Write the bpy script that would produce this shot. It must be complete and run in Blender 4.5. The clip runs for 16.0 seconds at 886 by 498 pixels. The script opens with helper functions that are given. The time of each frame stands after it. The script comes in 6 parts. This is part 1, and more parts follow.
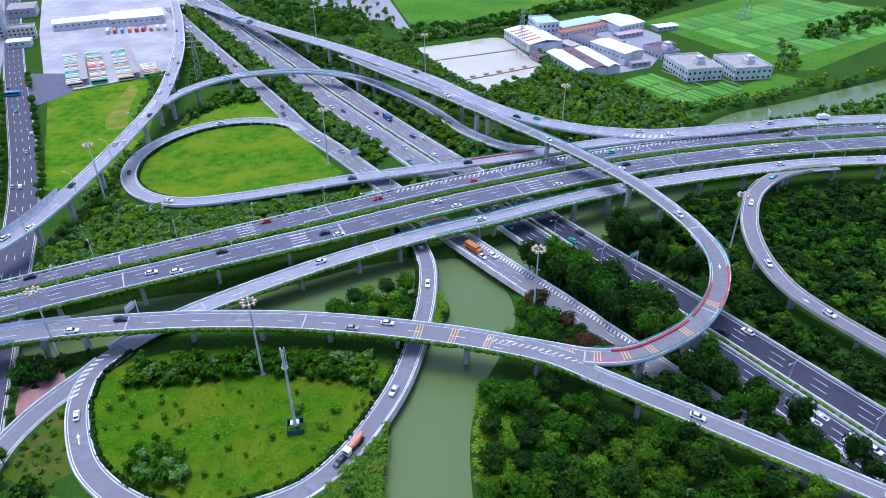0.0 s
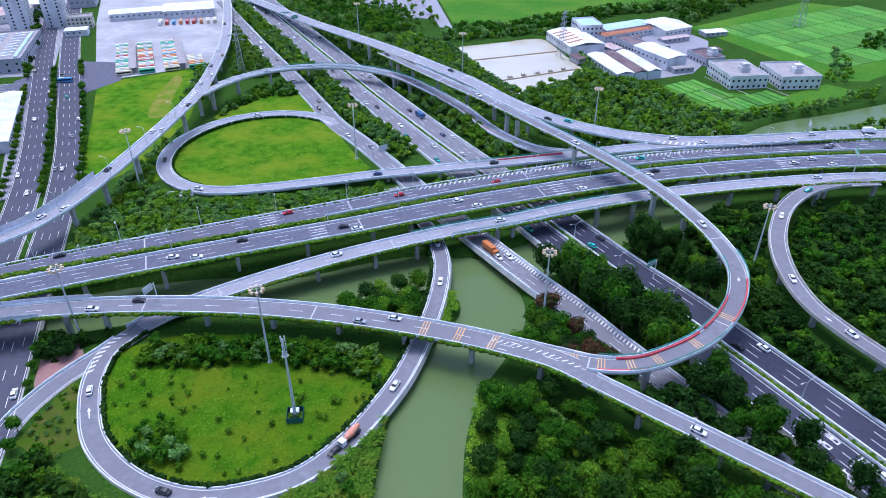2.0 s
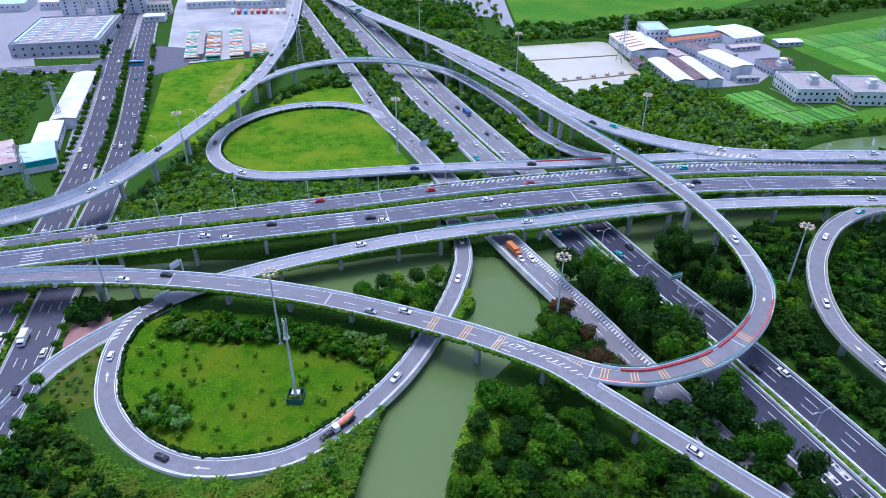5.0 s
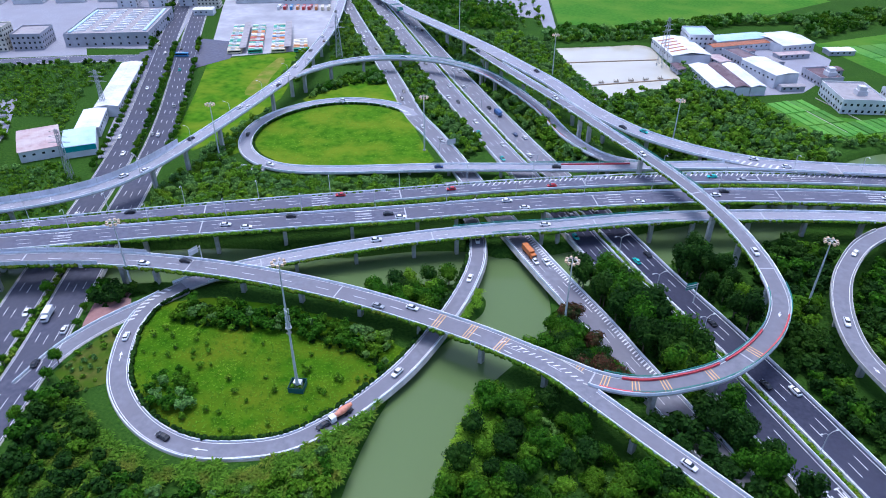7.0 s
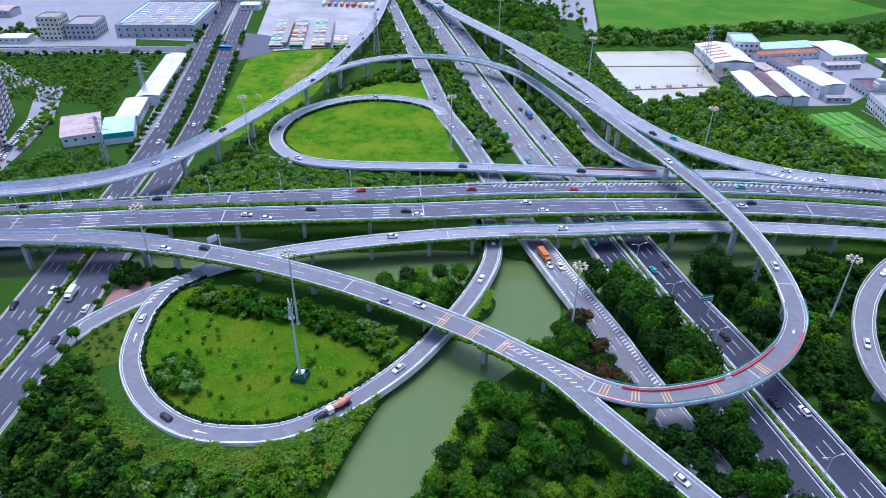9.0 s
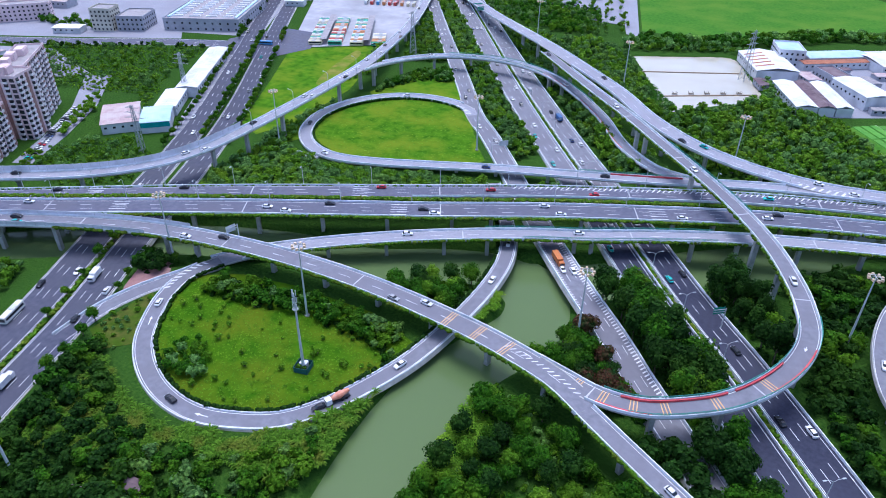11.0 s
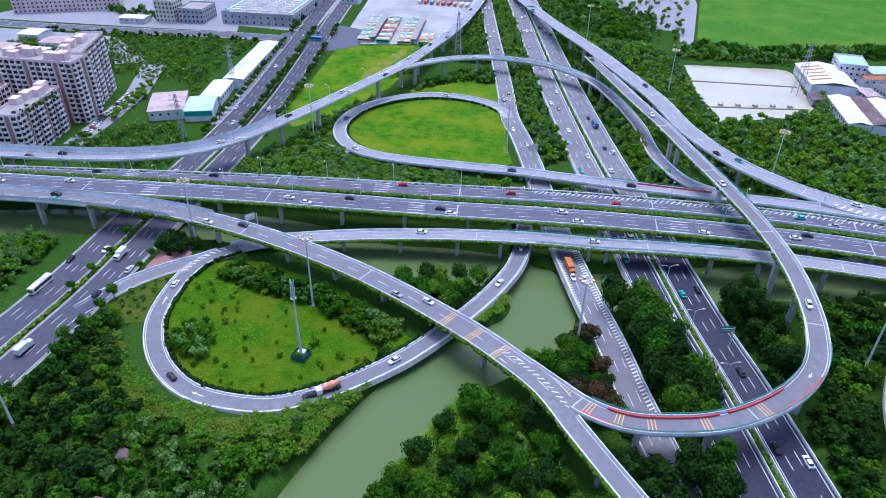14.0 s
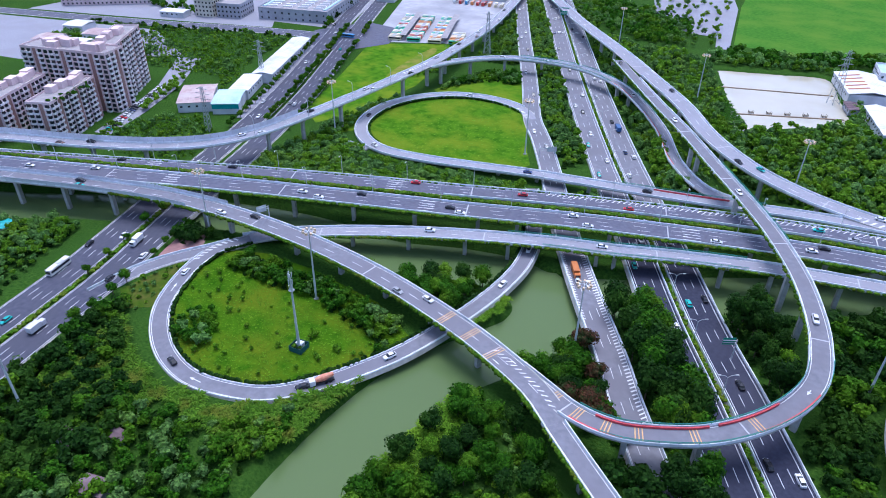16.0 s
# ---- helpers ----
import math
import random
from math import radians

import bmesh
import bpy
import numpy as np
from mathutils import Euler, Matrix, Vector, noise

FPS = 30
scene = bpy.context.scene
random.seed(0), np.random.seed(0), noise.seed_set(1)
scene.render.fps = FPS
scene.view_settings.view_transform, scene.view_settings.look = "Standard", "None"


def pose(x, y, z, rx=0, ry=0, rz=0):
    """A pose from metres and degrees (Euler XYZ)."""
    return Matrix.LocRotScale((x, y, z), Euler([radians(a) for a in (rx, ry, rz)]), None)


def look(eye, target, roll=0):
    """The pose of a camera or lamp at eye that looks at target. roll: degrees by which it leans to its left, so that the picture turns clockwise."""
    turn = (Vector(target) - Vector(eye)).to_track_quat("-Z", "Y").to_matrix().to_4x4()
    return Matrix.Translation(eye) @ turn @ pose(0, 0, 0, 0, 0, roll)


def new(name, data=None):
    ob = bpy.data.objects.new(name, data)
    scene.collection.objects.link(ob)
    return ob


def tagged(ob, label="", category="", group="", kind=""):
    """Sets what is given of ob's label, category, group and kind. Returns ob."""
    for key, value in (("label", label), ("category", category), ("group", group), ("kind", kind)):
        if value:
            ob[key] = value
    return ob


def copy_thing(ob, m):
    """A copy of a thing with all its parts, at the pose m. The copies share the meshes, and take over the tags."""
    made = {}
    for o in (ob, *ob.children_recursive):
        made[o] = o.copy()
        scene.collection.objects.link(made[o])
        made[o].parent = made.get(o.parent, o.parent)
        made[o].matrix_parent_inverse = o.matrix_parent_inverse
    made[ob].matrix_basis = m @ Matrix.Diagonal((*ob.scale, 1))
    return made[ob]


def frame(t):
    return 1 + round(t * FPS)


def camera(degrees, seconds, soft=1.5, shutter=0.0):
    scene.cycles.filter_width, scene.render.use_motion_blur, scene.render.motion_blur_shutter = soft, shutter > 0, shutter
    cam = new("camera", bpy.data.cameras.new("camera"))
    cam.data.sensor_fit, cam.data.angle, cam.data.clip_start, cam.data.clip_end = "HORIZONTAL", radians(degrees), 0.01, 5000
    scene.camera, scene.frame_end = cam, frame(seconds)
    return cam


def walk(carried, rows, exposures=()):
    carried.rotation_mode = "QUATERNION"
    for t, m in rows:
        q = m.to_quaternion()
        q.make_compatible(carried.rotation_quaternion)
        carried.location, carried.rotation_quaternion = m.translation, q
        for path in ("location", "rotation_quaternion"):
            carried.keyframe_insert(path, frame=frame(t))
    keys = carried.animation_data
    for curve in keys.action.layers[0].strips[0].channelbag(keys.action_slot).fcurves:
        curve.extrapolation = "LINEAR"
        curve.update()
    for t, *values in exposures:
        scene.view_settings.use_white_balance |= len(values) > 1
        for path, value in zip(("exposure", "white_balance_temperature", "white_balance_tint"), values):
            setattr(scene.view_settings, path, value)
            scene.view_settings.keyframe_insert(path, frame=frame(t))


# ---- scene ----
cam = camera(66.5, 16.0, soft=0.95)
METRES, EYE, TILT, LEAN, TURN = 100.0, 155.2, -32.95, 0.28, 0.0
ROWS = [
    (0.0, 0.0, 0.0, 0.0, -0.0, 0.0, 0.0),
    (0.5, 0.0307, -0.0002, -0.0009, 1.11, -0.01, -0.78),
    (1.0, 0.0615, 0.0, -0.0017, 2.11, -0.03, -1.49),
    (1.5, 0.092, 0.0005, -0.0021, 3.02, -0.06, -2.14),
    (2.0, 0.1231, 0.0015, -0.0024, 3.94, -0.11, -2.76),
    (2.5, 0.1539, 0.0033, -0.0022, 4.87, -0.17, -3.4),
    (3.0, 0.1843, 0.006, -0.002, 5.84, -0.24, -4.07),
    (3.5, 0.2154, 0.0084, -0.0009, 6.83, -0.34, -4.73),
    (4.0, 0.2459, 0.0109, 0.0004, 7.81, -0.45, -5.41),
    (6.5, 0.3997, 0.0324, 0.0144, 12.71, -1.11, -8.68),
    (7.0, 0.4299, 0.0383, 0.0175, 13.7, -1.26, -9.31),
    (7.5, 0.4592, 0.0443, 0.022, 14.68, -1.43, -9.96),
    (8.0, 0.4884, 0.0507, 0.0268, 15.65, -1.6, -10.61),
    (8.5, 0.5179, 0.0579, 0.0311, 16.63, -1.78, -11.24),
    (9.0, 0.5471, 0.0656, 0.0365, 17.61, -1.98, -11.87),
    (11.5, 0.6893, 0.1086, 0.0664, 22.51, -3.06, -14.89),
    (12.0, 0.7177, 0.1191, 0.0731, 23.52, -3.29, -15.49),
    (12.5, 0.7465, 0.1296, 0.0819, 24.5, -3.56, -16.06),
    (13.0, 0.7754, 0.1411, 0.0897, 25.32, -3.78, -16.53),
    (13.5, 0.8045, 0.1527, 0.0989, 26.11, -4.0, -16.98),
    (14.0, 0.8335, 0.1649, 0.1083, 26.92, -4.24, -17.44),
    (14.5, 0.8622, 0.1779, 0.1175, 27.74, -4.5, -17.89),
    (15.0, 0.8913, 0.1911, 0.1271, 28.67, -4.8, -18.39),
    (15.5, 0.9191, 0.2049, 0.1375, 29.62, -5.12, -18.92),
    (16.0, 0.9478, 0.2199, 0.1476, 30.6, -5.43, -19.42),
]
walk(cam, [(t, pose(0, 0, EYE, TILT, LEAN, TURN) @ pose(METRES * x, METRES * y, METRES * z, 90 + pitch, roll, yaw)) for t, x, y, z, yaw, pitch, roll in ROWS], exposures=[(0.0, 0.67, 5320, 15), (16.0, 0.67, 5320, 15)])

# ---- world, sun ----
world = bpy.data.worlds.new("sky")
scene.world = world
world.use_nodes = True
wn = world.node_tree
sky = wn.nodes.new("ShaderNodeTexSky")
sky.sky_type, sky.sun_disc = "NISHITA", False
sky.sun_elevation, sky.sun_rotation = radians(74), radians(-33)
sky.air_density, sky.dust_density, sky.ozone_density = 1.0, 4.0, 1.0
wn.nodes["Background"].inputs[1].default_value = 0.15
wn.links.new(sky.outputs[0], wn.nodes["Background"].inputs[0])
sun_data = bpy.data.lights.new("sun", "SUN")
sun_data.energy, sun_data.angle, sun_data.color = 1.1, radians(30), (1.0, 0.98, 0.95)
sun = new("sun", sun_data)
sun.matrix_world = look((-45, 70, 300), (0, 0, 0))


# ---- materials ----
def nodes_of(m):
    m.use_nodes = True
    return m.node_tree, m.node_tree.nodes["Principled BSDF"]


def surface(name, a, b, scale, rough=0.8, fine=None, bump=0.0, metal=0.0, random_tint=0.0, spec=0.3, c=None, big=0.02, obj=True):
    """Two colours mixed by a coarse and a fine noise, with relief; random_tint varies it object by object."""
    m = bpy.data.materials.new(name)
    nt, p = nodes_of(m)
    L = nt.links.new
    geo = nt.nodes.new("ShaderNodeNewGeometry")
    n1 = nt.nodes.new("ShaderNodeTexNoise")
    n1.inputs["Scale"].default_value, n1.inputs["Detail"].default_value = scale, 6
    n2 = nt.nodes.new("ShaderNodeTexNoise")
    n2.inputs["Scale"].default_value, n2.inputs["Detail"].default_value = big, 4
    L(geo.outputs["Position"], n1.inputs["Vector"])
    L(geo.outputs["Position"], n2.inputs["Vector"])
    r = nt.nodes.new("ShaderNodeMapRange")
    r.inputs["From Min"].default_value, r.inputs["From Max"].default_value = 0.3, 0.7
    L(n1.outputs[0], r.inputs[0])
    mix = nt.nodes.new("ShaderNodeMix")
    mix.data_type = "RGBA"
    L(r.outputs[0], mix.inputs["Factor"])
    mix.inputs["A"].default_value, mix.inputs["B"].default_value = (*a, 1), (*b, 1)
    r2 = nt.nodes.new("ShaderNodeMapRange")
    r2.inputs["From Min"].default_value, r2.inputs["From Max"].default_value = 0.42, 0.66
    L(n2.outputs[0], r2.inputs[0])
    mix2 = nt.nodes.new("ShaderNodeMix")
    mix2.data_type = "RGBA"
    L(r2.outputs[0], mix2.inputs["Factor"])
    L(mix.outputs["Result"], mix2.inputs["A"])
    cc = c or tuple(0.5 * (x + y) * 0.82 for x, y in zip(a, b))
    mix2.inputs["B"].default_value = (*cc, 1)
    last = mix2.outputs["Result"]
    if random_tint:
        oi = nt.nodes.new("ShaderNodeObjectInfo")
        hs = nt.nodes.new("ShaderNodeHueSaturation")
        rr = nt.nodes.new("ShaderNodeMapRange")
        rr.inputs["To Min"].default_value, rr.inputs["To Max"].default_value = 1 - random_tint, 1 + random_tint
        L(oi.outputs["Random"], rr.inputs[0])
        L(rr.outputs[0], hs.inputs["Value"])
        L(last, hs.inputs["Color"])
        last = hs.outputs[0]
    L(last, p.inputs["Base Color"])
    p.inputs["Roughness"].default_value, p.inputs["Metallic"].default_value = rough, metal
    p.inputs["Specular IOR Level"].default_value = spec
    if bump:
        bn = nt.nodes.new("ShaderNodeBump")
        bn.inputs["Strength"].default_value, bn.inputs["Distance"].default_value = bump, fine or 0.1
        L(n1.outputs[0], bn.inputs["Height"])
        L(bn.outputs[0], p.inputs["Normal"])
    return m


def leaves(name, dark, light, yellow, big=0.06):
    """Foliage: colour by leaf clump, by patch of the wood and by tree."""
    m = bpy.data.materials.new(name)
    nt, p = nodes_of(m)
    L = nt.links.new
    geo = nt.nodes.new("ShaderNodeNewGeometry")
    n = nt.nodes.new("ShaderNodeTexNoise")
    n.inputs["Scale"].default_value, n.inputs["Detail"].default_value = big, 3
    L(geo.outputs["Position"], n.inputs["Vector"])
    mix = nt.nodes.new("ShaderNodeMix")
    mix.data_type = "RGBA"
    mix.inputs["A"].default_value, mix.inputs["B"].default_value = (*dark, 1), (*light, 1)
    L(geo.outputs["Random Per Island"], mix.inputs["Factor"])
    r = nt.nodes.new("ShaderNodeMapRange")
    r.inputs["From Min"].default_value, r.inputs["From Max"].default_value = 0.48, 0.7
    L(n.outputs[0], r.inputs[0])
    mix2 = nt.nodes.new("ShaderNodeMix")
    mix2.data_type = "RGBA"
    L(r.outputs[0], mix2.inputs["Factor"])
    L(mix.outputs["Result"], mix2.inputs["A"])
    mix2.inputs["B"].default_value = (*yellow, 1)
    oi = nt.nodes.new("ShaderNodeObjectInfo")
    hs = nt.nodes.new("ShaderNodeHueSaturation")
    rr = nt.nodes.new("ShaderNodeMapRange")
    rr.inputs["To Min"].default_value, rr.inputs["To Max"].default_value = 0.85, 1.2
    L(oi.outputs["Random"], rr.inputs[0])
    L(rr.outputs[0], hs.inputs["Value"])
    L(mix2.outputs["Result"], hs.inputs["Color"])
    n3 = nt.nodes.new("ShaderNodeTexNoise")
    n3.inputs["Scale"].default_value, n3.inputs["Detail"].default_value = 1.7, 4
    L(geo.outputs["Position"], n3.inputs["Vector"])
    r3 = nt.nodes.new("ShaderNodeMapRange")
    r3.inputs["From Min"].default_value, r3.inputs["From Max"].default_value = 0.36, 0.64
    r3.inputs["To Min"].default_value, r3.inputs["To Max"].default_value = 0.65, 1.35
    L(n3.outputs[0], r3.inputs[0])
    hs2 = nt.nodes.new("ShaderNodeHueSaturation")
    L(r3.outputs[0], hs2.inputs["Value"])
    L(hs.outputs[0], hs2.inputs["Color"])
    L(hs2.outputs[0], p.inputs["Base Color"])
    bn = nt.nodes.new("ShaderNodeBump")
    bn.inputs["Strength"].default_value, bn.inputs["Distance"].default_value = 0.3, 0.25
    L(n3.outputs[0], bn.inputs["Height"])
    L(bn.outputs[0], p.inputs["Normal"])
    p.inputs["Roughness"].default_value, p.inputs["Specular IOR Level"].default_value = 0.75, 0.1
    thin = nt.nodes.new("ShaderNodeBsdfTranslucent")
    L(hs2.outputs[0], thin.inputs["Color"])
    both = nt.nodes.new("ShaderNodeMixShader")
    both.inputs[0].default_value = 0.4
    L(p.outputs[0], both.inputs[1])
    L(thin.outputs[0], both.inputs[2])
    L(both.outputs[0], nt.nodes["Material Output"].inputs["Surface"])
    return m


def plain(name, col, rough=0.5, metal=0.0, spec=0.4):
    return surface(name, tuple(0.92 * v for v in col), tuple(min(1, 1.06 * v) for v in col), 1.5, rough, metal=metal, spec=spec, big=0.3)


ASPHALT = surface("asphalt", (0.088, 0.09, 0.128), (0.132, 0.135, 0.178), 0.5, 0.88, spec=0.2, c=(0.115, 0.113, 0.145), big=0.06)
ASPHALT_PALE = surface("worn_asphalt", (0.24, 0.24, 0.28), (0.31, 0.31, 0.355), 0.8, 0.85, c=(0.255, 0.25, 0.285), big=0.05)
ASPHALT_MID = surface("grey_asphalt", (0.15, 0.15, 0.178), (0.205, 0.205, 0.238), 0.5, 0.85, c=(0.165, 0.16, 0.188), big=0.07)
ASPHALT_AVENUE = surface("avenue_asphalt", (0.06, 0.062, 0.09), (0.09, 0.092, 0.125), 0.5, 0.88, spec=0.2, c=(0.075, 0.076, 0.1), big=0.05)
ASPHALT_DARK = surface("new_asphalt", (0.03, 0.032, 0.054), (0.046, 0.049, 0.077), 0.8, 0.9, spec=0.15, c=(0.052, 0.054, 0.08), big=0.03)
CONCRETE = surface("concrete", (0.36, 0.35, 0.33), (0.5, 0.49, 0.47), 0.7, 0.9, bump=0.2, c=(0.3, 0.3, 0.27), big=0.15)
PARAPET = surface("parapet_paint", (0.68, 0.71, 0.76), (0.84, 0.87, 0.92), 0.9, 0.8, c=(0.56, 0.6, 0.62), big=0.2)
WHITE = surface("road_paint_white", (0.62, 0.62, 0.64), (0.8, 0.8, 0.82), 1.2, 0.7, c=(0.5, 0.5, 0.52), big=0.3)
YELLOW = surface("road_paint_yellow", (0.62, 0.36, 0.13), (0.72, 0.46, 0.2), 1.2, 0.7, big=0.3)
RED = surface("barrier_paint_red", (0.5, 0.05, 0.07), (0.62, 0.1, 0.11), 1.2, 0.6, big=0.3)
GREENMETAL = surface("green_railing_paint", (0.03, 0.22, 0.17), (0.05, 0.3, 0.24), 2.0, 0.5, big=0.3)
GROUND = surface("scrub_ground", (0.016, 0.052, 0.007), (0.052, 0.115, 0.014), 0.9, 1.0, bump=0.9, fine=0.6, spec=0.04, c=(0.03, 0.075, 0.01), big=0.05)
LAWN = surface("mown_lawn", (0.034, 0.115, 0.003), (0.085, 0.195, 0.006), 0.2, 1.0, bump=0.7, fine=0.4, spec=0.04, c=(0.135, 0.2, 0.01), big=0.05)
LAWN_DRY = surface("rough_grass", (0.026, 0.092, 0.001), (0.07, 0.16, 0.003), 0.22, 1.0, bump=0.8, fine=0.4, spec=0.04, c=(0.095, 0.14, 0.005), big=0.055)
FIELD = surface("crop_field", (0.035, 0.13, 0.012), (0.07, 0.19, 0.018), 0.35, 1.0, bump=0.4, fine=0.4, spec=0.05, c=(0.09, 0.19, 0.02), big=0.03)
PAVING = surface("concrete_yard", (0.34, 0.34, 0.37), (0.44, 0.43, 0.46), 0.15, 0.9, c=(0.29, 0.29, 0.31), big=0.03)
REDPAVE = surface("red_paving", (0.24, 0.12, 0.11), (0.32, 0.17, 0.16), 0.6, 0.9, c=(0.27, 0.16, 0.15), big=0.1)
EARTH = surface("bare_earth", (0.2, 0.14, 0.09), (0.3, 0.22, 0.15), 0.4, 0.95, bump=0.5, big=0.06)
BARK = surface("bark", (0.1, 0.075, 0.05), (0.18, 0.14, 0.1), 2.0, 0.95, bump=0.5)
STEEL = surface("galvanised_steel", (0.4, 0.42, 0.44), (0.52, 0.54, 0.56), 1.0, 0.45, metal=0.5, big=0.2)
LEAF = leaves("tree_leaves", (0.016, 0.066, 0.002), (0.052, 0.165, 0.005), (0.11, 0.22, 0.007))
# mid green, lightened further so the colour carries distance haze
LEAF_MID = leaves("hazed_mid_green_leaves", (0.085, 0.185, 0.045), (0.165, 0.31, 0.07), (0.18, 0.32, 0.05))
# dark green with the shade of the near woods put into the colour
LEAF_DARK = leaves("shaded_dark_leaves", (0.008, 0.032, 0.004), (0.026, 0.078, 0.008), (0.04, 0.1, 0.008))
LEAF_LIGHT = leaves("young_leaves", (0.07, 0.17, 0.006), (0.15, 0.31, 0.014), (0.19, 0.32, 0.016))
LEAF_RED = leaves("russet_leaves", (0.05, 0.045, 0.018), (0.16, 0.06, 0.035), (0.02, 0.08, 0.014), 0.28)
LEAF_HEDGE = leaves("hedge_leaves", (0.05, 0.13, 0.006), (0.12, 0.25, 0.014), (0.15, 0.19, 0.018), 0.2)


def water_material():
    m = bpy.data.materials.new("green_water")
    nt, p = nodes_of(m)
    L = nt.links.new
    geo = nt.nodes.new("ShaderNodeNewGeometry")
    n = nt.nodes.new("ShaderNodeTexNoise")
    n.inputs["Scale"].default_value, n.inputs["Detail"].default_value = 0.35, 3
    L(geo.outputs["Position"], n.inputs["Vector"])
    b = nt.nodes.new("ShaderNodeBump")
    b.inputs["Strength"].default_value, b.inputs["Distance"].default_value = 0.12, 0.08
    L(n.outputs[0], b.inputs["Height"])
    L(b.outputs[0], p.inputs["Normal"])
    p.inputs["Base Color"].default_value = (0.1, 0.15, 0.055, 1)
    p.inputs["Roughness"].default_value, p.inputs["IOR"].default_value = 0.14, 1.33
    p.inputs["Specular IOR Level"].default_value = 0.3
    return m


WATER = water_material()
# silty water; the pale base also stands in for bright sky reflection
POND_WATER = surface("silty_sky_pale_water", (0.42, 0.38, 0.29), (0.5, 0.46, 0.36), 0.03, 0.04, spec=0.8, c=(0.5, 0.46, 0.37), big=0.02)


# ---- mesh helpers ----
def mesh_of(name, verts, faces, material):
    me = bpy.data.meshes.new(name)
    me.from_pydata([tuple(map(float, v)) for v in verts], [], faces)
    if isinstance(material, (list, tuple)):
        for x in material:
            me.materials.append(x)
    else:
        me.materials.append(material)
    return me


def tri_mesh(name, v, f, material):
    """A mesh from arrays of places and of triangles."""
    me = bpy.data.meshes.new(name)
    me.vertices.add(len(v))
    me.vertices.foreach_set("co", np.asarray(v, np.float32).ravel())
    me.loops.add(3 * len(f))
    me.loops.foreach_set("vertex_index", np.asarray(f, np.int32).ravel())
    me.polygons.add(len(f))
    me.polygons.foreach_set("loop_start", np.arange(0, 3 * len(f), 3, dtype=np.int32))
    me.update(calc_edges=True)
    me.validate()
    me.materials.append(material)
    return me


def part(name, me, parent=None, label="", m=None):
    ob = new(name, me)
    if parent:
        ob.parent = parent
    if m is not None:
        ob.matrix_basis = m
    if label:
        ob["label"] = label
    return ob


class Build:
    """Collects boxes and prisms into one mesh."""

    def __init__(self):
        self.v, self.f = [], []

    def box(self, x0, y0, z0, x1, y1, z1, m=None, taper=0.0):
        n, t = len(self.v), taper
        for x, y, z in ((x0, y0, z0), (x1, y0, z0), (x1, y1, z0), (x0, y1, z0), (x0 + t, y0 + t, z1), (x1 - t, y0 + t, z1), (x1 - t, y1 - t, z1), (x0 + t, y1 - t, z1)):
            p = Vector((x, y, z))
            self.v.append(m @ p if m is not None else p)
        self.f += [tuple(n + i for i in q) for q in ((3, 2, 1, 0), (4, 5, 6, 7), (0, 1, 5, 4), (1, 2, 6, 5), (2, 3, 7, 6), (3, 0, 4, 7))]
        return self

    def tube(self, a, b, r0, r1=None, sides=8):
        r1 = r0 if r1 is None else r1
        a, b = Vector(a), Vector(b)
        q = (b - a).to_track_quat("Z", "Y")
        n = len(self.v)
        for p, r in ((a, r0), (b, r1)):
            for k in range(sides):
                w = 2 * math.pi * k / sides
                self.v.append(p + q @ Vector((r * math.cos(w), r * math.sin(w), 0)))
        for k in range(sides):
            j = (k + 1) % sides
            self.f.append((n + k, n + j, n + sides + j, n + sides + k))
        self.f += [tuple(n + sides + k for k in range(sides)), tuple(n + k for k in reversed(range(sides)))]
        return self

    def prism(self, outline, z0, z1):
        n, k = len(self.v), len(outline)
        for z in (z0, z1):
            self.v += [Vector((x, y, z)) for x, y in outline]
        self.f += [(n + i, n + (i + 1) % k, n + k + (i + 1) % k, n + k + i) for i in range(k)]
        self.f += [tuple(n + k + i for i in range(k)), tuple(n + i for i in reversed(range(k)))]
        return self

    def mesh(self, name, material, bevel=0.0):
        me = mesh_of(name, self.v, self.f, material)
        if bevel:
            bm = bmesh.new()
            bm.from_mesh(me)
            bmesh.ops.bevel(bm, geom=bm.edges[:], offset=bevel, segments=2, affect="EDGES")
            bm.to_mesh(me)
            bm.free()
        return me


def curve(points, step=3.0):
    """A smooth line through the points, at even steps: rows of x, y, z."""
    p = np.array(points, float)
    p = np.vstack([2 * p[0] - p[1], p, 2 * p[-1] - p[-2]])
    out = []
    for i in range(1, len(p) - 2):
        a, b, c, d = p[i - 1 : i + 3]
        ta, tb = (np.linalg.norm((b - a)[:2]) ** 0.5 + 1e-6, np.linalg.norm((c - b)[:2]) ** 0.5 + 1e-6)
        tc = np.linalg.norm((d - c)[:2]) ** 0.5 + 1e-6
        m1 = tb * ((b - a) / ta - (c - a) / (ta + tb) + (c - b) / tb)
        m2 = tb * ((c - b) / tb - (d - b) / (tb + tc) + (d - c) / tc)
        for u in np.linspace(0, 1, 24, endpoint=False):
            out.append((2 * u**3 - 3 * u**2 + 1) * b + (u**3 - 2 * u**2 + u) * m1 + (-2 * u**3 + 3 * u**2) * c + (u**3 - u**2) * m2)
    out.append(p[-2])
    out = np.array(out)
    s = np.r_[0, np.cumsum(np.linalg.norm(np.diff(out[:, :2], axis=0), axis=1))]
    n = max(2, int(s[-1] / step) + 1)
    at = np.linspace(0, s[-1], n)
    return np.stack([np.interp(at, s, out[:, k]) for k in range(3)], 1)


def normals(path):
    d = np.gradient(path[:, :2], axis=0)
    d /= np.linalg.norm(d, axis=1)[:, None]
    return np.stack([-d[:, 1], d[:, 0]], 1)  # to the left of the way


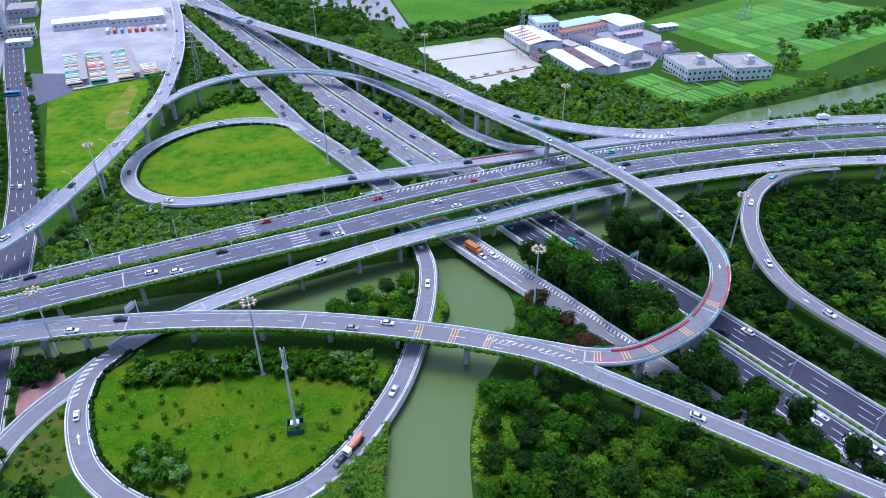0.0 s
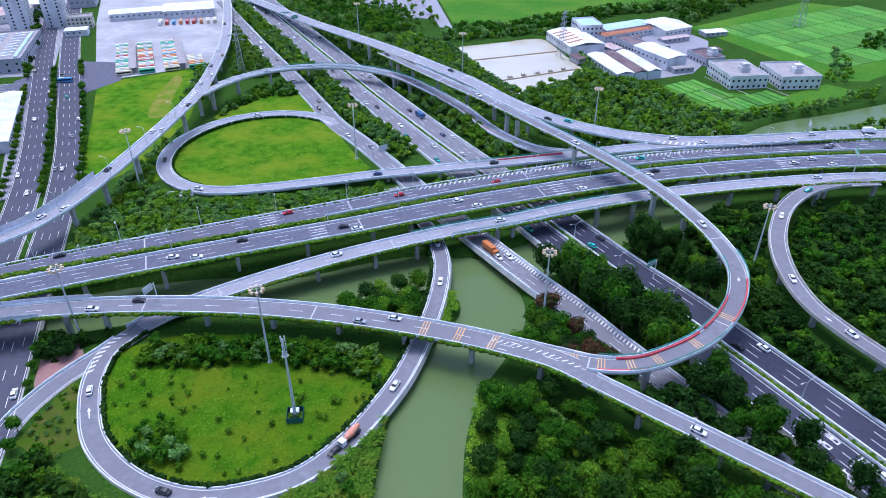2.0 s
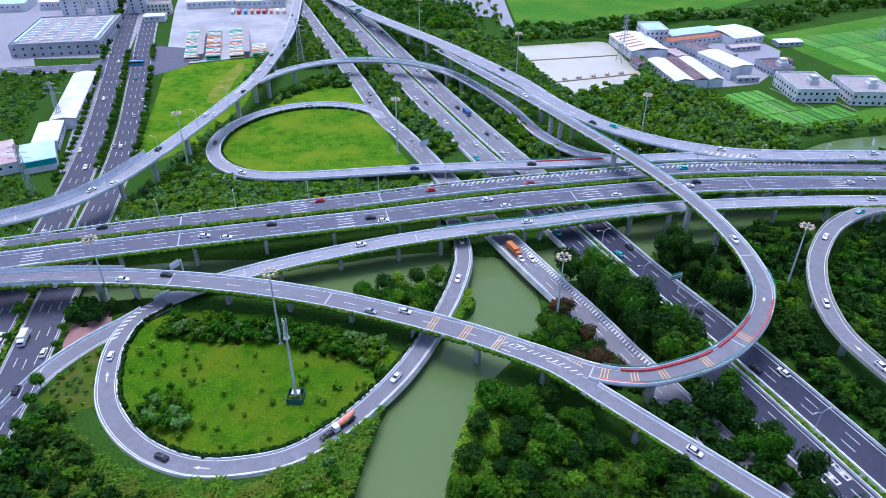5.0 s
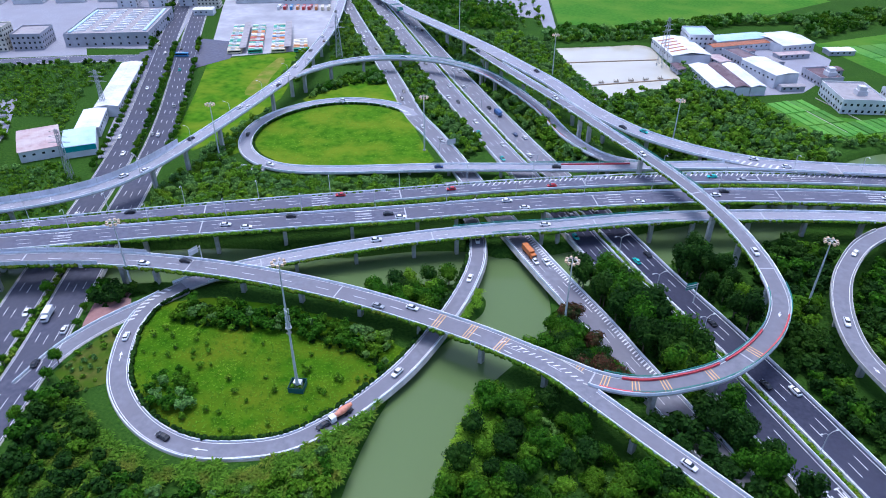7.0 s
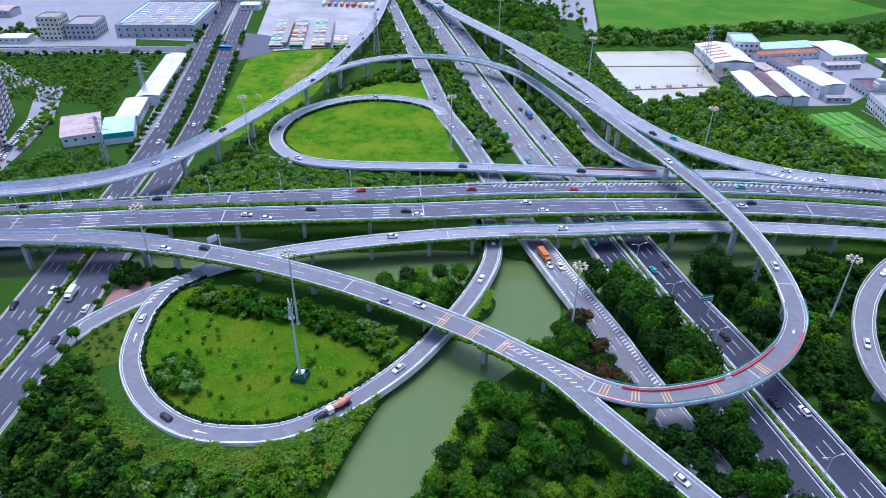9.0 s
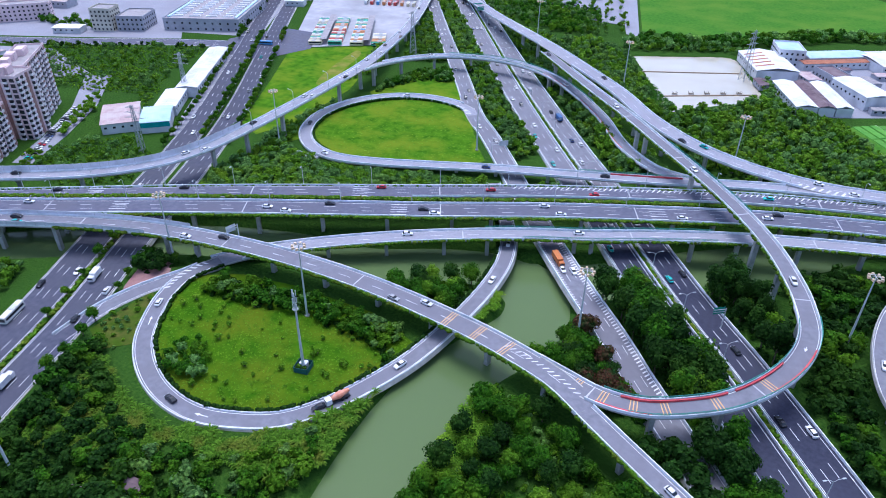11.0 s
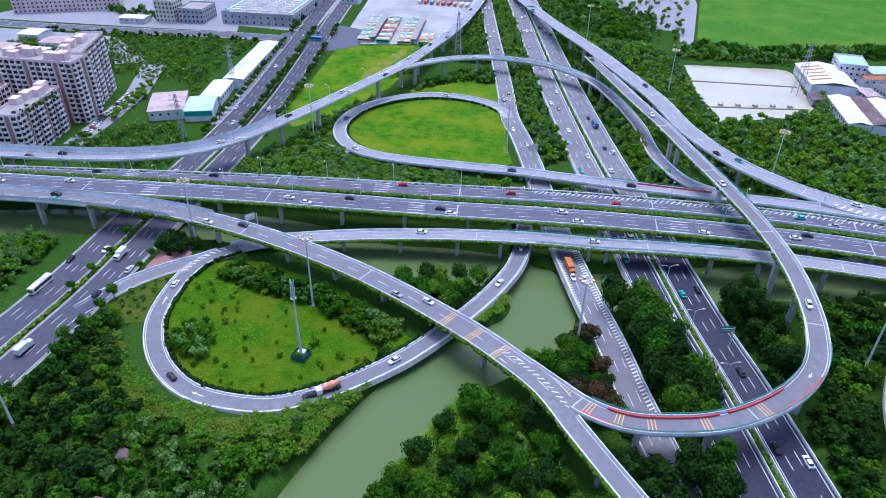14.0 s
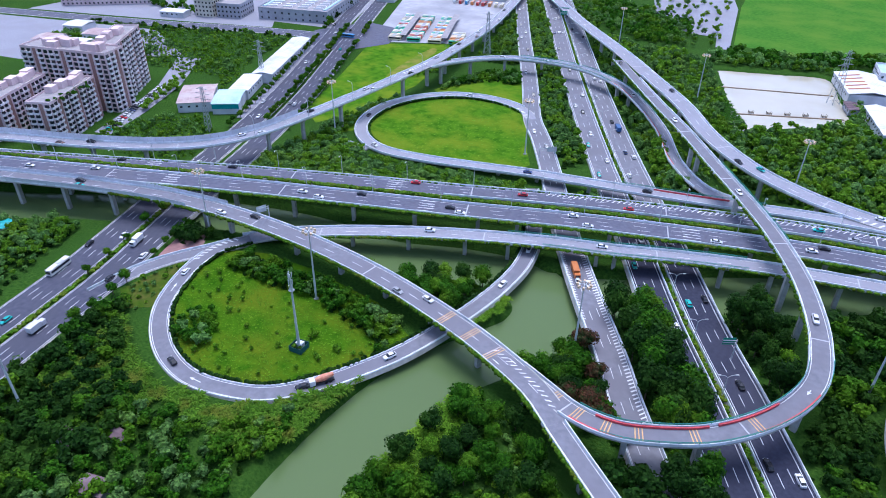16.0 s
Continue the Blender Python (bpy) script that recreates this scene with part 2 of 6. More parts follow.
def shifted(path, off, dz=0.0):
    n = normals(path)
    out = path.copy()
    out[:, :2] += n * (np.asarray(off).reshape(-1, 1) if np.ndim(off) else off)
    out[:, 2] += dz
    return out


def sweep(name, path, section, material):
    """A closed section of (offset, height) drawn along the path, with end caps."""
    k = len(section)
    rows = [shifted(path, o, z) for o, z in section]
    v = np.stack(rows, 1).reshape(-1, 3)
    f = []
    for i in range(len(path) - 1):
        for j in range(k):
            jj = (j + 1) % k
            f.append((i * k + j, i * k + jj, (i + 1) * k + jj, (i + 1) * k + j))
    f += [tuple(range(k)), tuple((len(path) - 1) * k + j for j in reversed(range(k)))]
    return mesh_of(name, v, f, material)


def ribbon(name, path, o0, o1, dz, material):
    a, b = shifted(path, o0, dz), shifted(path, o1, dz)
    v = np.stack([a, b], 1).reshape(-1, 3)
    return mesh_of(name, v, [(2 * i + 1, 2 * i, 2 * i + 2, 2 * i + 3) for i in range(len(path) - 1)], material)


def along(path):
    return np.r_[0, np.cumsum(np.linalg.norm(np.diff(path[:, :2], axis=0), axis=1))]


def at_length(path, s):
    t = along(path)
    p = np.array([np.interp(s, t, path[:, k]) for k in range(3)])
    q = np.array([np.interp(min(s + 1, t[-1]), t, path[:, k]) for k in range(3)]) - np.array([np.interp(max(0, min(s, t[-1] - 0.5) - 1), t, path[:, k]) for k in range(3)])
    return p, q / np.linalg.norm(q)


def section_of(path, s0, s1):
    t = along(path)
    s = np.unique(np.r_[s0, t[(t > s0) & (t < s1)], s1])
    return np.stack([np.interp(s, t, path[:, k]) for k in range(3)], 1)


def inside(points, polygon):
    p, q = np.asarray(points, float), np.asarray(polygon, float)
    x, y = p[:, 0], p[:, 1]
    out = np.zeros(len(p), bool)
    for (x0, y0), (x1, y1) in zip(q, np.roll(q, -1, 0)):
        cross = ((y0 > y) != (y1 > y)) & (x < (x1 - x0) * (y - y0) / (y1 - y0 + 1e-12) + x0)
        out ^= cross
    return out


# ---- the lines of the roads ----
# name: (points, width, lanes)
MAIN = curve([(-420, 40, 10.3), (-330, 92, 10.3), (-241, 140, 10.3), (-192, 167, 10.3), (-143, 194, 10.3), (-96, 218, 10.3), (-51, 240, 10.3), (-9, 261, 10.3), (30, 278, 10.3), (81, 298, 10.3), (115, 308, 10.3), (148, 316, 10.3), (179, 322, 10.3), (231, 329, 10.3), (330, 338, 10.3)])
RAMP_A = [(-300, 102, 11.2), (-240, 130, 11.2), (-181, 157.4, 11.2), (-141, 172, 10.5), (-96, 180.6, 8.9), (-49, 181.4, 8.1), (-4, 175, 8), (16, 169.2, 8.8), (34, 162, 9.7)]
A_THROUGH = curve(RAMP_A + [(47, 153.5, 9.8), (59, 146, 9.3), (79, 134, 8.2), (110, 115, 6.5), (150, 90, 4)])
A_LOOP = curve([(24, 168, 8.95), (36, 164, 9.5), (45, 161, 10.0), (53, 160, 10.6), (61, 161, 11.1), (69, 164.5, 11.6), (81, 172, 12.6), (91, 183, 13.8), (98, 196, 14.8), (101, 210, 15.8), (98.5, 226, 16.8), (93, 242, 17.6), (85, 259, 18.3), (71, 281, 19), (56, 300, 19.7), (33, 327.5, 20.2), (11, 355, 20.2), (-12, 382, 19.8), (-42, 421, 18), (-68, 455, 16.5)])
RAMP_G = curve([(340, 366, 10.5), (244, 353, 10.8), (206, 349, 11.2), (172, 342, 11.6), (139, 335, 11.8), (108, 331, 12), (79, 334.5, 12.6), (65, 339, 13), (51, 345, 13.7), (35.5, 355, 14.7), (18, 371, 15.7), (-5, 400, 16.7), (-37, 433, 17.5), (-56, 455, 16.7), (-72, 473, 15.8), (-106, 510, 13.6), (-140, 548, 11), (-172, 588, 8), (-230, 660, 3)])
RAMP_C = curve([(330, 306, 9.8), (216, 301, 9.8), (182, 298, 9.8), (150, 292, 9.8), (109, 281.5, 9.6), (76, 271.5, 9.2), (42, 258, 8.6), (20, 248, 8.1), (-1, 240, 7.6), (-23, 230, 7), (-44, 219.5, 6.2), (-63, 209, 5.2), (-83, 197, 3.8), (-102, 183.5, 2.2), (-112, 173, 1.1)])
RAMP_D = curve([(190, 297, 9.9), (173, 294, 9.9), (156, 286, 9.8), (141, 271, 9.4), (132, 254, 8.9), (127, 239, 8.4), (124.5, 219, 7.9), (126.5, 201, 7.4), (132, 189, 6.9), (145, 169, 6), (165, 143, 5), (200, 105, 4)])
LOOP_ONE = curve([(-110, 176, 1.5), (-115.5, 165, 0.8), (-114.5, 152, 0.5), (-109, 139, 0.5), (-101, 127, 0.5), (-90, 118, 0.5), (-77, 112, 0.5), (-63, 110, 0.5), (-50, 113, 0.6), (-38, 119, 0.8), (-28.5, 130, 1), (-21, 144, 1.3), (-15, 159, 1.6), (-11, 176, 2), (-8, 195, 2.4), (-7, 212, 2.8), (-8, 226, 3), (-13, 243, 3), (-24, 264, 2.4), (-38, 288, 1.2)])
SLIP_Q = curve([(-113, 172, 1.1), (-117.5, 163, 0.5), (-122, 155, 0.35), (-126, 146, 0.3), (-129, 134, 0.25), (-129, 116, 0.25)])
LOOP_TWO = curve([(-82, 366, 0.3), (-90, 374, 0.35), (-103, 379, 0.5), (-124, 378, 0.7), (-143, 368.5, 0.8), (-157, 350, 1), (-163, 327, 1), (-159, 305, 1), (-149, 290, 1), (-135, 281, 1.1), (-121, 278.5, 1.2), (-100, 282, 1.6), (-72, 289.5, 2.6), (-45, 297, 3.8), (-17, 303, 5), (4, 306.5, 6.3), (23, 309.5, 7.6), (48, 314, 9.4), (77, 321, 11), (107, 327.5, 11.8), (135, 333, 11.7)])
RAMP_L = curve([(-163, 372, 14.6), (-160, 392, 12.8), (-150, 418, 10.8), (-132, 436, 9.8), (-105, 444, 9.5), (-80, 442.5, 9.2), (-55, 431, 8.7), (-32, 409, 8.2), (-8, 379, 7.7), (12, 346, 7.4), (33, 324, 8.2), (52, 316.5, 9.6)])
RAMP_P = curve([(-260, 680, 2), (-228, 597, 5.5), (-195.5, 502, 8), (-176.5, 430, 11.4), (-165, 376, 14.3), (-162.5, 335, 15), (-163, 300, 14.7), (-165.5, 262, 13.9), (-169, 240, 13), (-175, 222, 12.3), (-186, 207, 11.8), (-204, 192, 11.4), (-232, 176, 11), (-274, 156, 10.6), (-360, 110, 10.4)])
KJ = curve([(-260, 660, 0.3), (-204, 566, 0.3), (-163, 499, 0.3), (-129, 445, 0.3), (-102, 401, 0.3), (-81, 366, 0.3), (-62, 342, 0.3), (-41, 313, 0.4), (-20, 282, 1.2), (4, 248, 2), (24, 222, 2), (43, 198.5, 2), (56, 181, 1.8), (70, 164, 1.2), (88, 141, 0.8), (112, 110, 0.6), (150, 60, 0.5)])
HIGHWAY = curve([(-330, 830, 0.5), (-230, 675, 0.5), (-172, 583, 0.5), (-96, 461, 0.5), (-47, 385, 0.5), (-13, 334, 0.6), (25, 279, 1.2), (61, 226, 1.3), (79, 202, 1.2), (98, 175, 1), (120, 142, 1), (147, 102, 1), (180, 52, 1)])
AVENUE = curve([(-112, 30, 0.25), (-131, 89, 0.25), (-142, 122, 0.25), (-152, 146, 0.25), (-164, 174, 0.3), (-179, 212, 0.3), (-199, 259, 0.3), (-224, 310, 0.25), (-262, 378, 0.25), (-283, 415, 0.25), (-320, 480, 0.25), (-380, 590, 0.25), (-440, 700, 0.25)])
CROSS_STREET = curve([(-740, 240, 0.22), (-640, 275, 0.22), (-509, 326, 0.22), (-423, 363, 0.22), (-359, 394, 0.22), (-308, 414, 0.22), (-268, 426, 0.22)])
RIVER = curve([(-420, 30, 0), (-330, 78, 0), (-232, 130, 0), (-190, 158, 0), (-140, 186, 0), (-100, 200, 0), (-60, 205, 0), (-30, 219, 0), (-8, 224, 0), (10, 214, 0), (14, 198, 0), (8.5, 182, 0), (1, 165, 0), (-4, 146, 0), (-5, 125, 0), (-3, 100, 0), (2, 70, 0), (8, 30, 0)])
RIVER_EAST = curve([(0, 222, 0), (30, 236, 0), (62, 262, 0), (100, 290, 0), (140, 338, 0), (176, 380, 0), (227, 405, 0), (300, 441, 0), (400, 486, 0)])
POND = [(-22, 531), (12, 546), (45, 558), (60, 520), (71, 475), (46, 450), (22, 428), (4, 470)]
DRIFT = np.interp(MAIN[:, 0], (-420, -330, -241, -192, -143, -96, -51, -20), (13, 11.5, 9, 6, 3.8, 2, 0.6, 0))
MAIN_S = shifted(MAIN, -5.9 + DRIFT)
MAIN_N = shifted(MAIN, 11.85, -0.14)
MEDIAN = shifted(MAIN, 3.4 + DRIFT)
RAMP_C, RAMP_P, LOOP_ONE = shifted(RAMP_C, -1.6), shifted(RAMP_P, -1.25), shifted(LOOP_ONE, -0.4)
SPLIT = along(A_THROUGH)[np.argmin(np.hypot(A_THROUGH[:, 0] - 45, A_THROUGH[:, 1] - 155))]
A_TRUNK = section_of(A_THROUGH, 0, SPLIT)
A_TAIL = shifted(section_of(A_THROUGH, SPLIT, along(A_THROUGH)[-1]), -1.25)
ROADS = [(MAIN_S, 12.2, 9), (MAIN_N, 10.5, 9), (A_TRUNK, 9.4, 8), (A_TAIL, 7, 8), (A_LOOP, 7.1, 12), (RAMP_G, 10.2, 13), (RAMP_C, 8.4, 7), (RAMP_D, 7.2, 7), (LOOP_ONE, 6.9, 1), (SLIP_Q, 7.5, 0), (LOOP_TWO, 7.6, 3), (RAMP_L, 6.8, 9), (RAMP_P, 8, 11), (KJ, 11, 1), (HIGHWAY, 29, 1), (AVENUE, 33, 0), (CROSS_STREET, 16, 0)]
ROAD_POINTS = np.vstack([np.c_[r[:, :3], np.full(len(r), w / 2)] for r, w, _ in ROADS])


def clear_of_roads(p, gap, below=99.0):
    """Which of the points stand at least gap from every road's edge (roads no higher than below)."""
    rp = ROAD_POINTS[ROAD_POINTS[:, 2] < below]
    out = np.ones(len(p), bool)
    for i in range(0, len(p), 400):
        d = np.hypot(p[i : i + 400, None, 0] - rp[None, :, 0], p[i : i + 400, None, 1] - rp[None, :, 1]) - rp[None, :, 3]
        out[i : i + 400] = d.min(1) > gap
    return out


def to_line(p, line):
    out = np.full(len(p), 1e9)
    for i in range(0, len(p), 2000):
        out[i : i + 2000] = np.hypot(p[i : i + 2000, None, 0] - line[None, :, 0], p[i : i + 2000, None, 1] - line[None, :, 1]).min(1)
    return out


def river_half(line_y):
    return 14.0


def height(p):
    """The ground's height: flat land, with the river's bed and the ponds cut into it."""
    z = np.zeros(len(p))
    near = (np.abs(p[:, 0]) < 460) & (p[:, 1] > 0) & (p[:, 1] < 620)
    q = p[near]
    d = np.minimum(to_line(q, RIVER) - 12.5, to_line(q, RIVER_EAST) - 12.5)
    zz = -4.6 * np.clip((2.5 - d) / 5, 0, 1) ** 1.0
    pond = np.array(POND + [POND[0]], float)
    e = curve([(x, y, 0) for x, y in pond], 4)
    dist = to_line(q, e) * np.where(inside(q, e[:, :2]), -1, 1)
    zz = np.minimum(zz, -1.8 * np.clip((1.5 - dist) / 4, 0, 1))
    z[near] = zz
    return z


def lines(lo, hi, step, far):
    a = list(np.arange(lo, hi + 0.1, step))
    g, s = [], step
    x = hi
    while x < far:
        s *= 1.5
        x += s
        g.append(x)
    b, s, x = [], step, lo
    while x > -far:
        s *= 1.5
        x -= s
        b.append(x)
    return np.array(b[::-1] + a + g)


gx, gy = lines(-340, 340, 2.5, 4500), lines(60, 600, 2.5, 4500)
GX, GY = np.meshgrid(gx, gy)
gp = np.stack([GX.ravel(), GY.ravel()], 1)
gv = np.c_[gp, height(gp)]
nx, ny = len(gx), len(gy)
idx = np.arange(nx * ny).reshape(ny, nx)
q0, q1, q2, q3 = idx[:-1, :-1].ravel(), idx[:-1, 1:].ravel(), idx[1:, 1:].ravel(), idx[1:, :-1].ravel()
ground = new("ground", tri_mesh("ground", gv, np.r_[np.c_[q0, q1, q2], np.c_[q0, q2, q3]], GROUND))
tagged(ground, "flat scrub and grass land with cut river bed", "ground", kind="structure")
water = new("water", ribbon("water", RIVER, -15.2, 15.2, -2.6, WATER))
tagged(water, "still murky green river water", "river", kind="structure")
water_e = new("water", ribbon("water_east", RIVER_EAST[4:], -15, 15, -2.62, WATER))
tagged(water_e, "pale green river reach between wooded banks", "river", kind="structure")


# ---- road building ----
def near_length(path, x, y):
    return along(path)[np.argmin(np.hypot(path[:, 0] - x, path[:, 1] - y))]


def ROAD_PARTS(name, path, width, surface_mat, label, lanes=2, deck=True, south_hedge=0, pier=32.0, pier_from=12.0, edge=True, parapets=(1, 1), line_off=0.9, dash=True, wall_mat=None, girder=1.5, marks=True, openings=()):
    road = tagged(new(name), label, "road", kind="structure")
    w = width / 2
    if deck:
        sec = [(-w, 0), (w, 0), (w, -0.55), (w * 0.62, -0.8), (w * 0.5, -girder), (-w * 0.5, -girder), (-w * 0.62, -0.8), (-w, -0.55)]
    else:
        sec = [(-w, 0), (w, 0), (w + 0.6, -1.4), (-w - 0.6, -1.4)]
    part("deck" if deck else "roadbed", sweep("deck", path, sec[::-1], CONCRETE), road)
    part("road_surface", ribbon("road_surface", path, -w + 0.45, w - 0.45, 0.03, surface_mat), road)
    total = along(path)[-1]

    def stretches(side):
        """The lengths of one edge that no junction leaves open."""
        out, s = [], 0.0
        cuts = []
        for sd, a, b in openings:
            if sd == side:
                sa = 0.0 if a is None else near_length(path, *a)
                sb = total if b is None else near_length(path, *b)
                cuts.append((min(sa, sb), max(sa, sb)))
        for c0, c1 in sorted(cuts):
            if c0 - s > 1:
                out.append(section_of(path, s, c0))
            s = c1
        if total - s > 1:
            out.append(section_of(path, s, total))
        return out

    for side, has in zip((-1, 1), parapets):
        for path_part in stretches(side) if has else ():
            o = side * (w - 0.22)
            hgt = 0.9 if has == 1 else 0.45
            part("parapet", sweep("parapet", path_part, [(o + 0.2, 0), (o + 0.14, hgt), (o - 0.12, hgt), (o - 0.2, 0)], wall_mat or PARAPET), road)
    if marks:
        v, f = [], []

        def strip(p, o, hw):
            n = len(v)
            a, b = shifted(p, o - hw, 0.05), shifted(p, o + hw, 0.05)
            for i in range(len(p)):
                v.extend((a[i], b[i]))
            f.extend((n + 2 * i + 1, n + 2 * i, n + 2 * i + 2, n + 2 * i + 3) for i in range(len(p) - 1))

        if edge:
            for side in (-1, 1):
                for path_part in stretches(side):
                    strip(path_part, side * (w - line_off), 0.11)
        total = along(path)[-1]
        inner = width - 2 * line_off
        if dash and lanes > 1:
            for k in range(1, lanes):
                o = -inner / 2 + inner * k / lanes
                s = 2.0 + (k % 2) * 1.5
                while s + 6 < total:
                    strip(section_of(path, s, s + 5), o, 0.1)
                    s += 15.0
        part("lane_markings", mesh_of("lane_markings", v, f, WHITE), road, "white painted lane lines")
    if deck:
        total = along(path)[-1]
        s = pier_from
        while s < total - 8:
            for try_s in (s, s + 6, s - 6, s + 11, s - 11):
                p, d = at_length(path, min(max(try_s, 1), total - 2))
                other = ROAD_POINTS[(ROAD_POINTS[:, 2] < p[2] - 3.5)]
                gap = (np.hypot(other[:, 0] - p[0], other[:, 1] - p[1]) - other[:, 3]).min() if len(other) else 99
                if gap > 1.4 and p[2] > 2.6:
                    b = Build()
                    top = p[2] - girder - 0.02
                    hgt = top + 5
                    b.box(-0.75, -1.0, -5, 0.75, 1.0, top - 1.3)
                    n = len(b.v)
                    ww = min(w * 0.62, 3.2)
                    for x, y, z in ((-0.75, -1.0, top - 1.3), (0.75, -1.0, top - 1.3), (0.75, 1.0, top - 1.3), (-0.75, 1.0, top - 1.3), (-0.8, -ww, top), (0.8, -ww, top), (0.8, ww, top), (-0.8, ww, top)):
                        b.v.append(Vector((x, y, z)))
                    b.f += [tuple(n + i for i in q) for q in ((4, 5, 6, 7), (0, 1, 5, 4), (1, 2, 6, 5), (2, 3, 7, 6), (3, 0, 4, 7))]
                    part("pier", b.mesh("pier", CONCRETE), road, m=pose(p[0], p[1], 0, 0, 0, math.degrees(math.atan2(d[1], d[0]))))
                    break
            s += pier
    return road


main_s = ROAD_PARTS("viaduct_main", MAIN_S, 12.2, ASPHALT, "grey concrete expressway viaduct carriageway with parapets", 3, pier=28, line_off=1.4)
main_n = ROAD_PARTS("viaduct_main", MAIN_N, 10.5, ASPHALT, "grey concrete expressway viaduct carriageway with parapets", 3, pier=28, pier_from=16, line_off=1.2, openings=((-1, None, (-60, 244)),))
ramp_a = ROAD_PARTS("viaduct_ramp", A_TRUNK, 9.4, ASPHALT_MID, "curving two-lane concrete ramp over the river", 2, pier=24, openings=((1, (26, 167), None),))
ramp_tail = ROAD_PARTS("viaduct_ramp", A_TAIL, 7, ASPHALT_MID, "single-lane concrete ramp descending beside riverside trees", 1, pier=24, pier_from=16)
ramp_a2 = ROAD_PARTS("viaduct_ramp", A_LOOP, 7.1, ASPHALT_MID, "high curving concrete loop ramp with green railings", 1, pier=26, pier_from=40, openings=((-1, None, (44, 159)), (-1, (-45, 425), None),))
ramp_g = ROAD_PARTS("viaduct_ramp", RAMP_G, 10.2, ASPHALT_PALE, "long concrete ramp merging beside the expressway", 2, pier=28, openings=((1, (140, 335), (96, 331)), (1, (-40, 437), (-75, 476)),))
ramp_c = ROAD_PARTS("viaduct_ramp", RAMP_C, 8.4, ASPHALT_PALE, "pale concrete ramp descending beside the expressway", 2, pier=24, pier_from=18, openings=((1, (186, 298), (148, 291)), (1, (-105, 181), None),))
ramp_d = ROAD_PARTS("viaduct_ramp", RAMP_D, 7.2, ASPHALT_MID, "narrow concrete ramp curving away among trees", 1, pier=26, pier_from=30, openings=((-1, None, (150, 281)), (1, None, (176, 295)),), wall_mat=CONCRETE)
loop_one = ROAD_PARTS("loop_road", LOOP_ONE, 6.9, ASPHALT_MID, "single-lane loop road around a grassy field", 1, deck=False, parapets=(2, 2), openings=((-1, None, (-116, 158)), (1, None, (-112, 172)),))
slip_q = ROAD_PARTS("slip_road", SLIP_Q, 7.5, ASPHALT_MID, "short slip road joining the avenue", 1, deck=False, parapets=(1, 0), openings=((-1, None, (-114, 170)),))
loop_two = ROAD_PARTS("loop_road", LOOP_TWO, 7.6, ASPHALT_PALE, "loop road rising to a ramp beside the expressway", 1, deck=True, girder=1.2, pier=26, pier_from=250, openings=((-1, None, (-97, 378)), (1, None, (-88, 372)), (1, (36, 311.5), (60, 317)), (1, (92, 325), None),))
ramp_l = ROAD_PARTS("viaduct_ramp", RAMP_L, 6.8, ASPHALT_PALE, "curved flyover ramp crossing the highway", 2, pier=26, openings=((1, None, (-160, 396)), (-1, (30, 326), None),))
ramp_p = ROAD_PARTS("viaduct_ramp", RAMP_P, 8, ASPHALT_PALE, "long curved ramp beside the bus yard", 2, pier=28, openings=((1, (-167, 400), (-161.5, 352)),))
kj = ROAD_PARTS("service_road", KJ, 11, ASPHALT_MID, "two-lane service road bridging the river", 3, deck=False, parapets=(1, 1), openings=((-1, (-98, 394), (-70, 354)),))
for off in (7.6, -7.6):
    lane = shifted(HIGHWAY, off)
    under = near_length(lane, 15, 292)
    # beyond the viaduct the asphalt is paler: wear plus painted distance haze
    far_part, near_part = section_of(lane, 0, under), section_of(lane, under, along(lane)[-1])
    ROAD_PARTS("highway", far_part, 13, ASPHALT_MID, "worn and haze-paled grey ground-level highway carriageway", 3, deck=False, line_off=1.4)
    hw_l = ROAD_PARTS("highway", near_part, 13, ASPHALT_DARK, "dark asphalt ground-level highway carriageway", 3, deck=False, line_off=1.4)
spur = ROAD_PARTS("slip_road", curve([(-149.5, 275.3, 0.35), (-140.2, 274.7, 0.5), (-131.3, 274.6, 0.9)]), 4.6, ASPHALT_PALE, "short paved spur beside the loop road", 1, deck=False, parapets=(2, 2), marks=False)
av_r = ROAD_PARTS("avenue", shifted(AVENUE, -8.5), 14.5, ASPHALT_AVENUE, "wide city avenue carriageway", 4, deck=False, parapets=(0, 0))
av_l = ROAD_PARTS("avenue", shifted(AVENUE, 8.5), 14.5, ASPHALT_AVENUE, "wide city avenue carriageway", 4, deck=False, parapets=(0, 0))
cross = ROAD_PARTS("street", CROSS_STREET, 16, ASPHALT, "cross street lined with fences", 4, deck=False, parapets=(0, 0))


# ---- lawns, fields, yards ----
def sheet(name, outline, z, material, label, category, smooth=False):
    if smooth:
        outline = [tuple(r[:2]) for r in curve([(x, y, 0) for x, y in list(outline) + [outline[0]]], 4)[:-1]]
    bm = bmesh.new()
    vs = [bm.verts.new((x, y, z)) for x, y in outline]
    es = [bm.edges.new((vs[i], vs[(i + 1) % len(vs)])) for i in range(len(vs))]
    bmesh.ops.triangle_fill(bm, edges=es, use_beauty=True)
    for fc in bm.faces:
        if fc.normal.z < 0:
            fc.normal_flip()
    me = bpy.data.meshes.new(name)
    bm.to_mesh(me)
    bm.free()
    me.materials.append(material)
    return tagged(new(name, me), label, category, kind="structure")


def ring_inside(path, off):
    return [tuple(r[:2]) for r in shifted(path, off)]


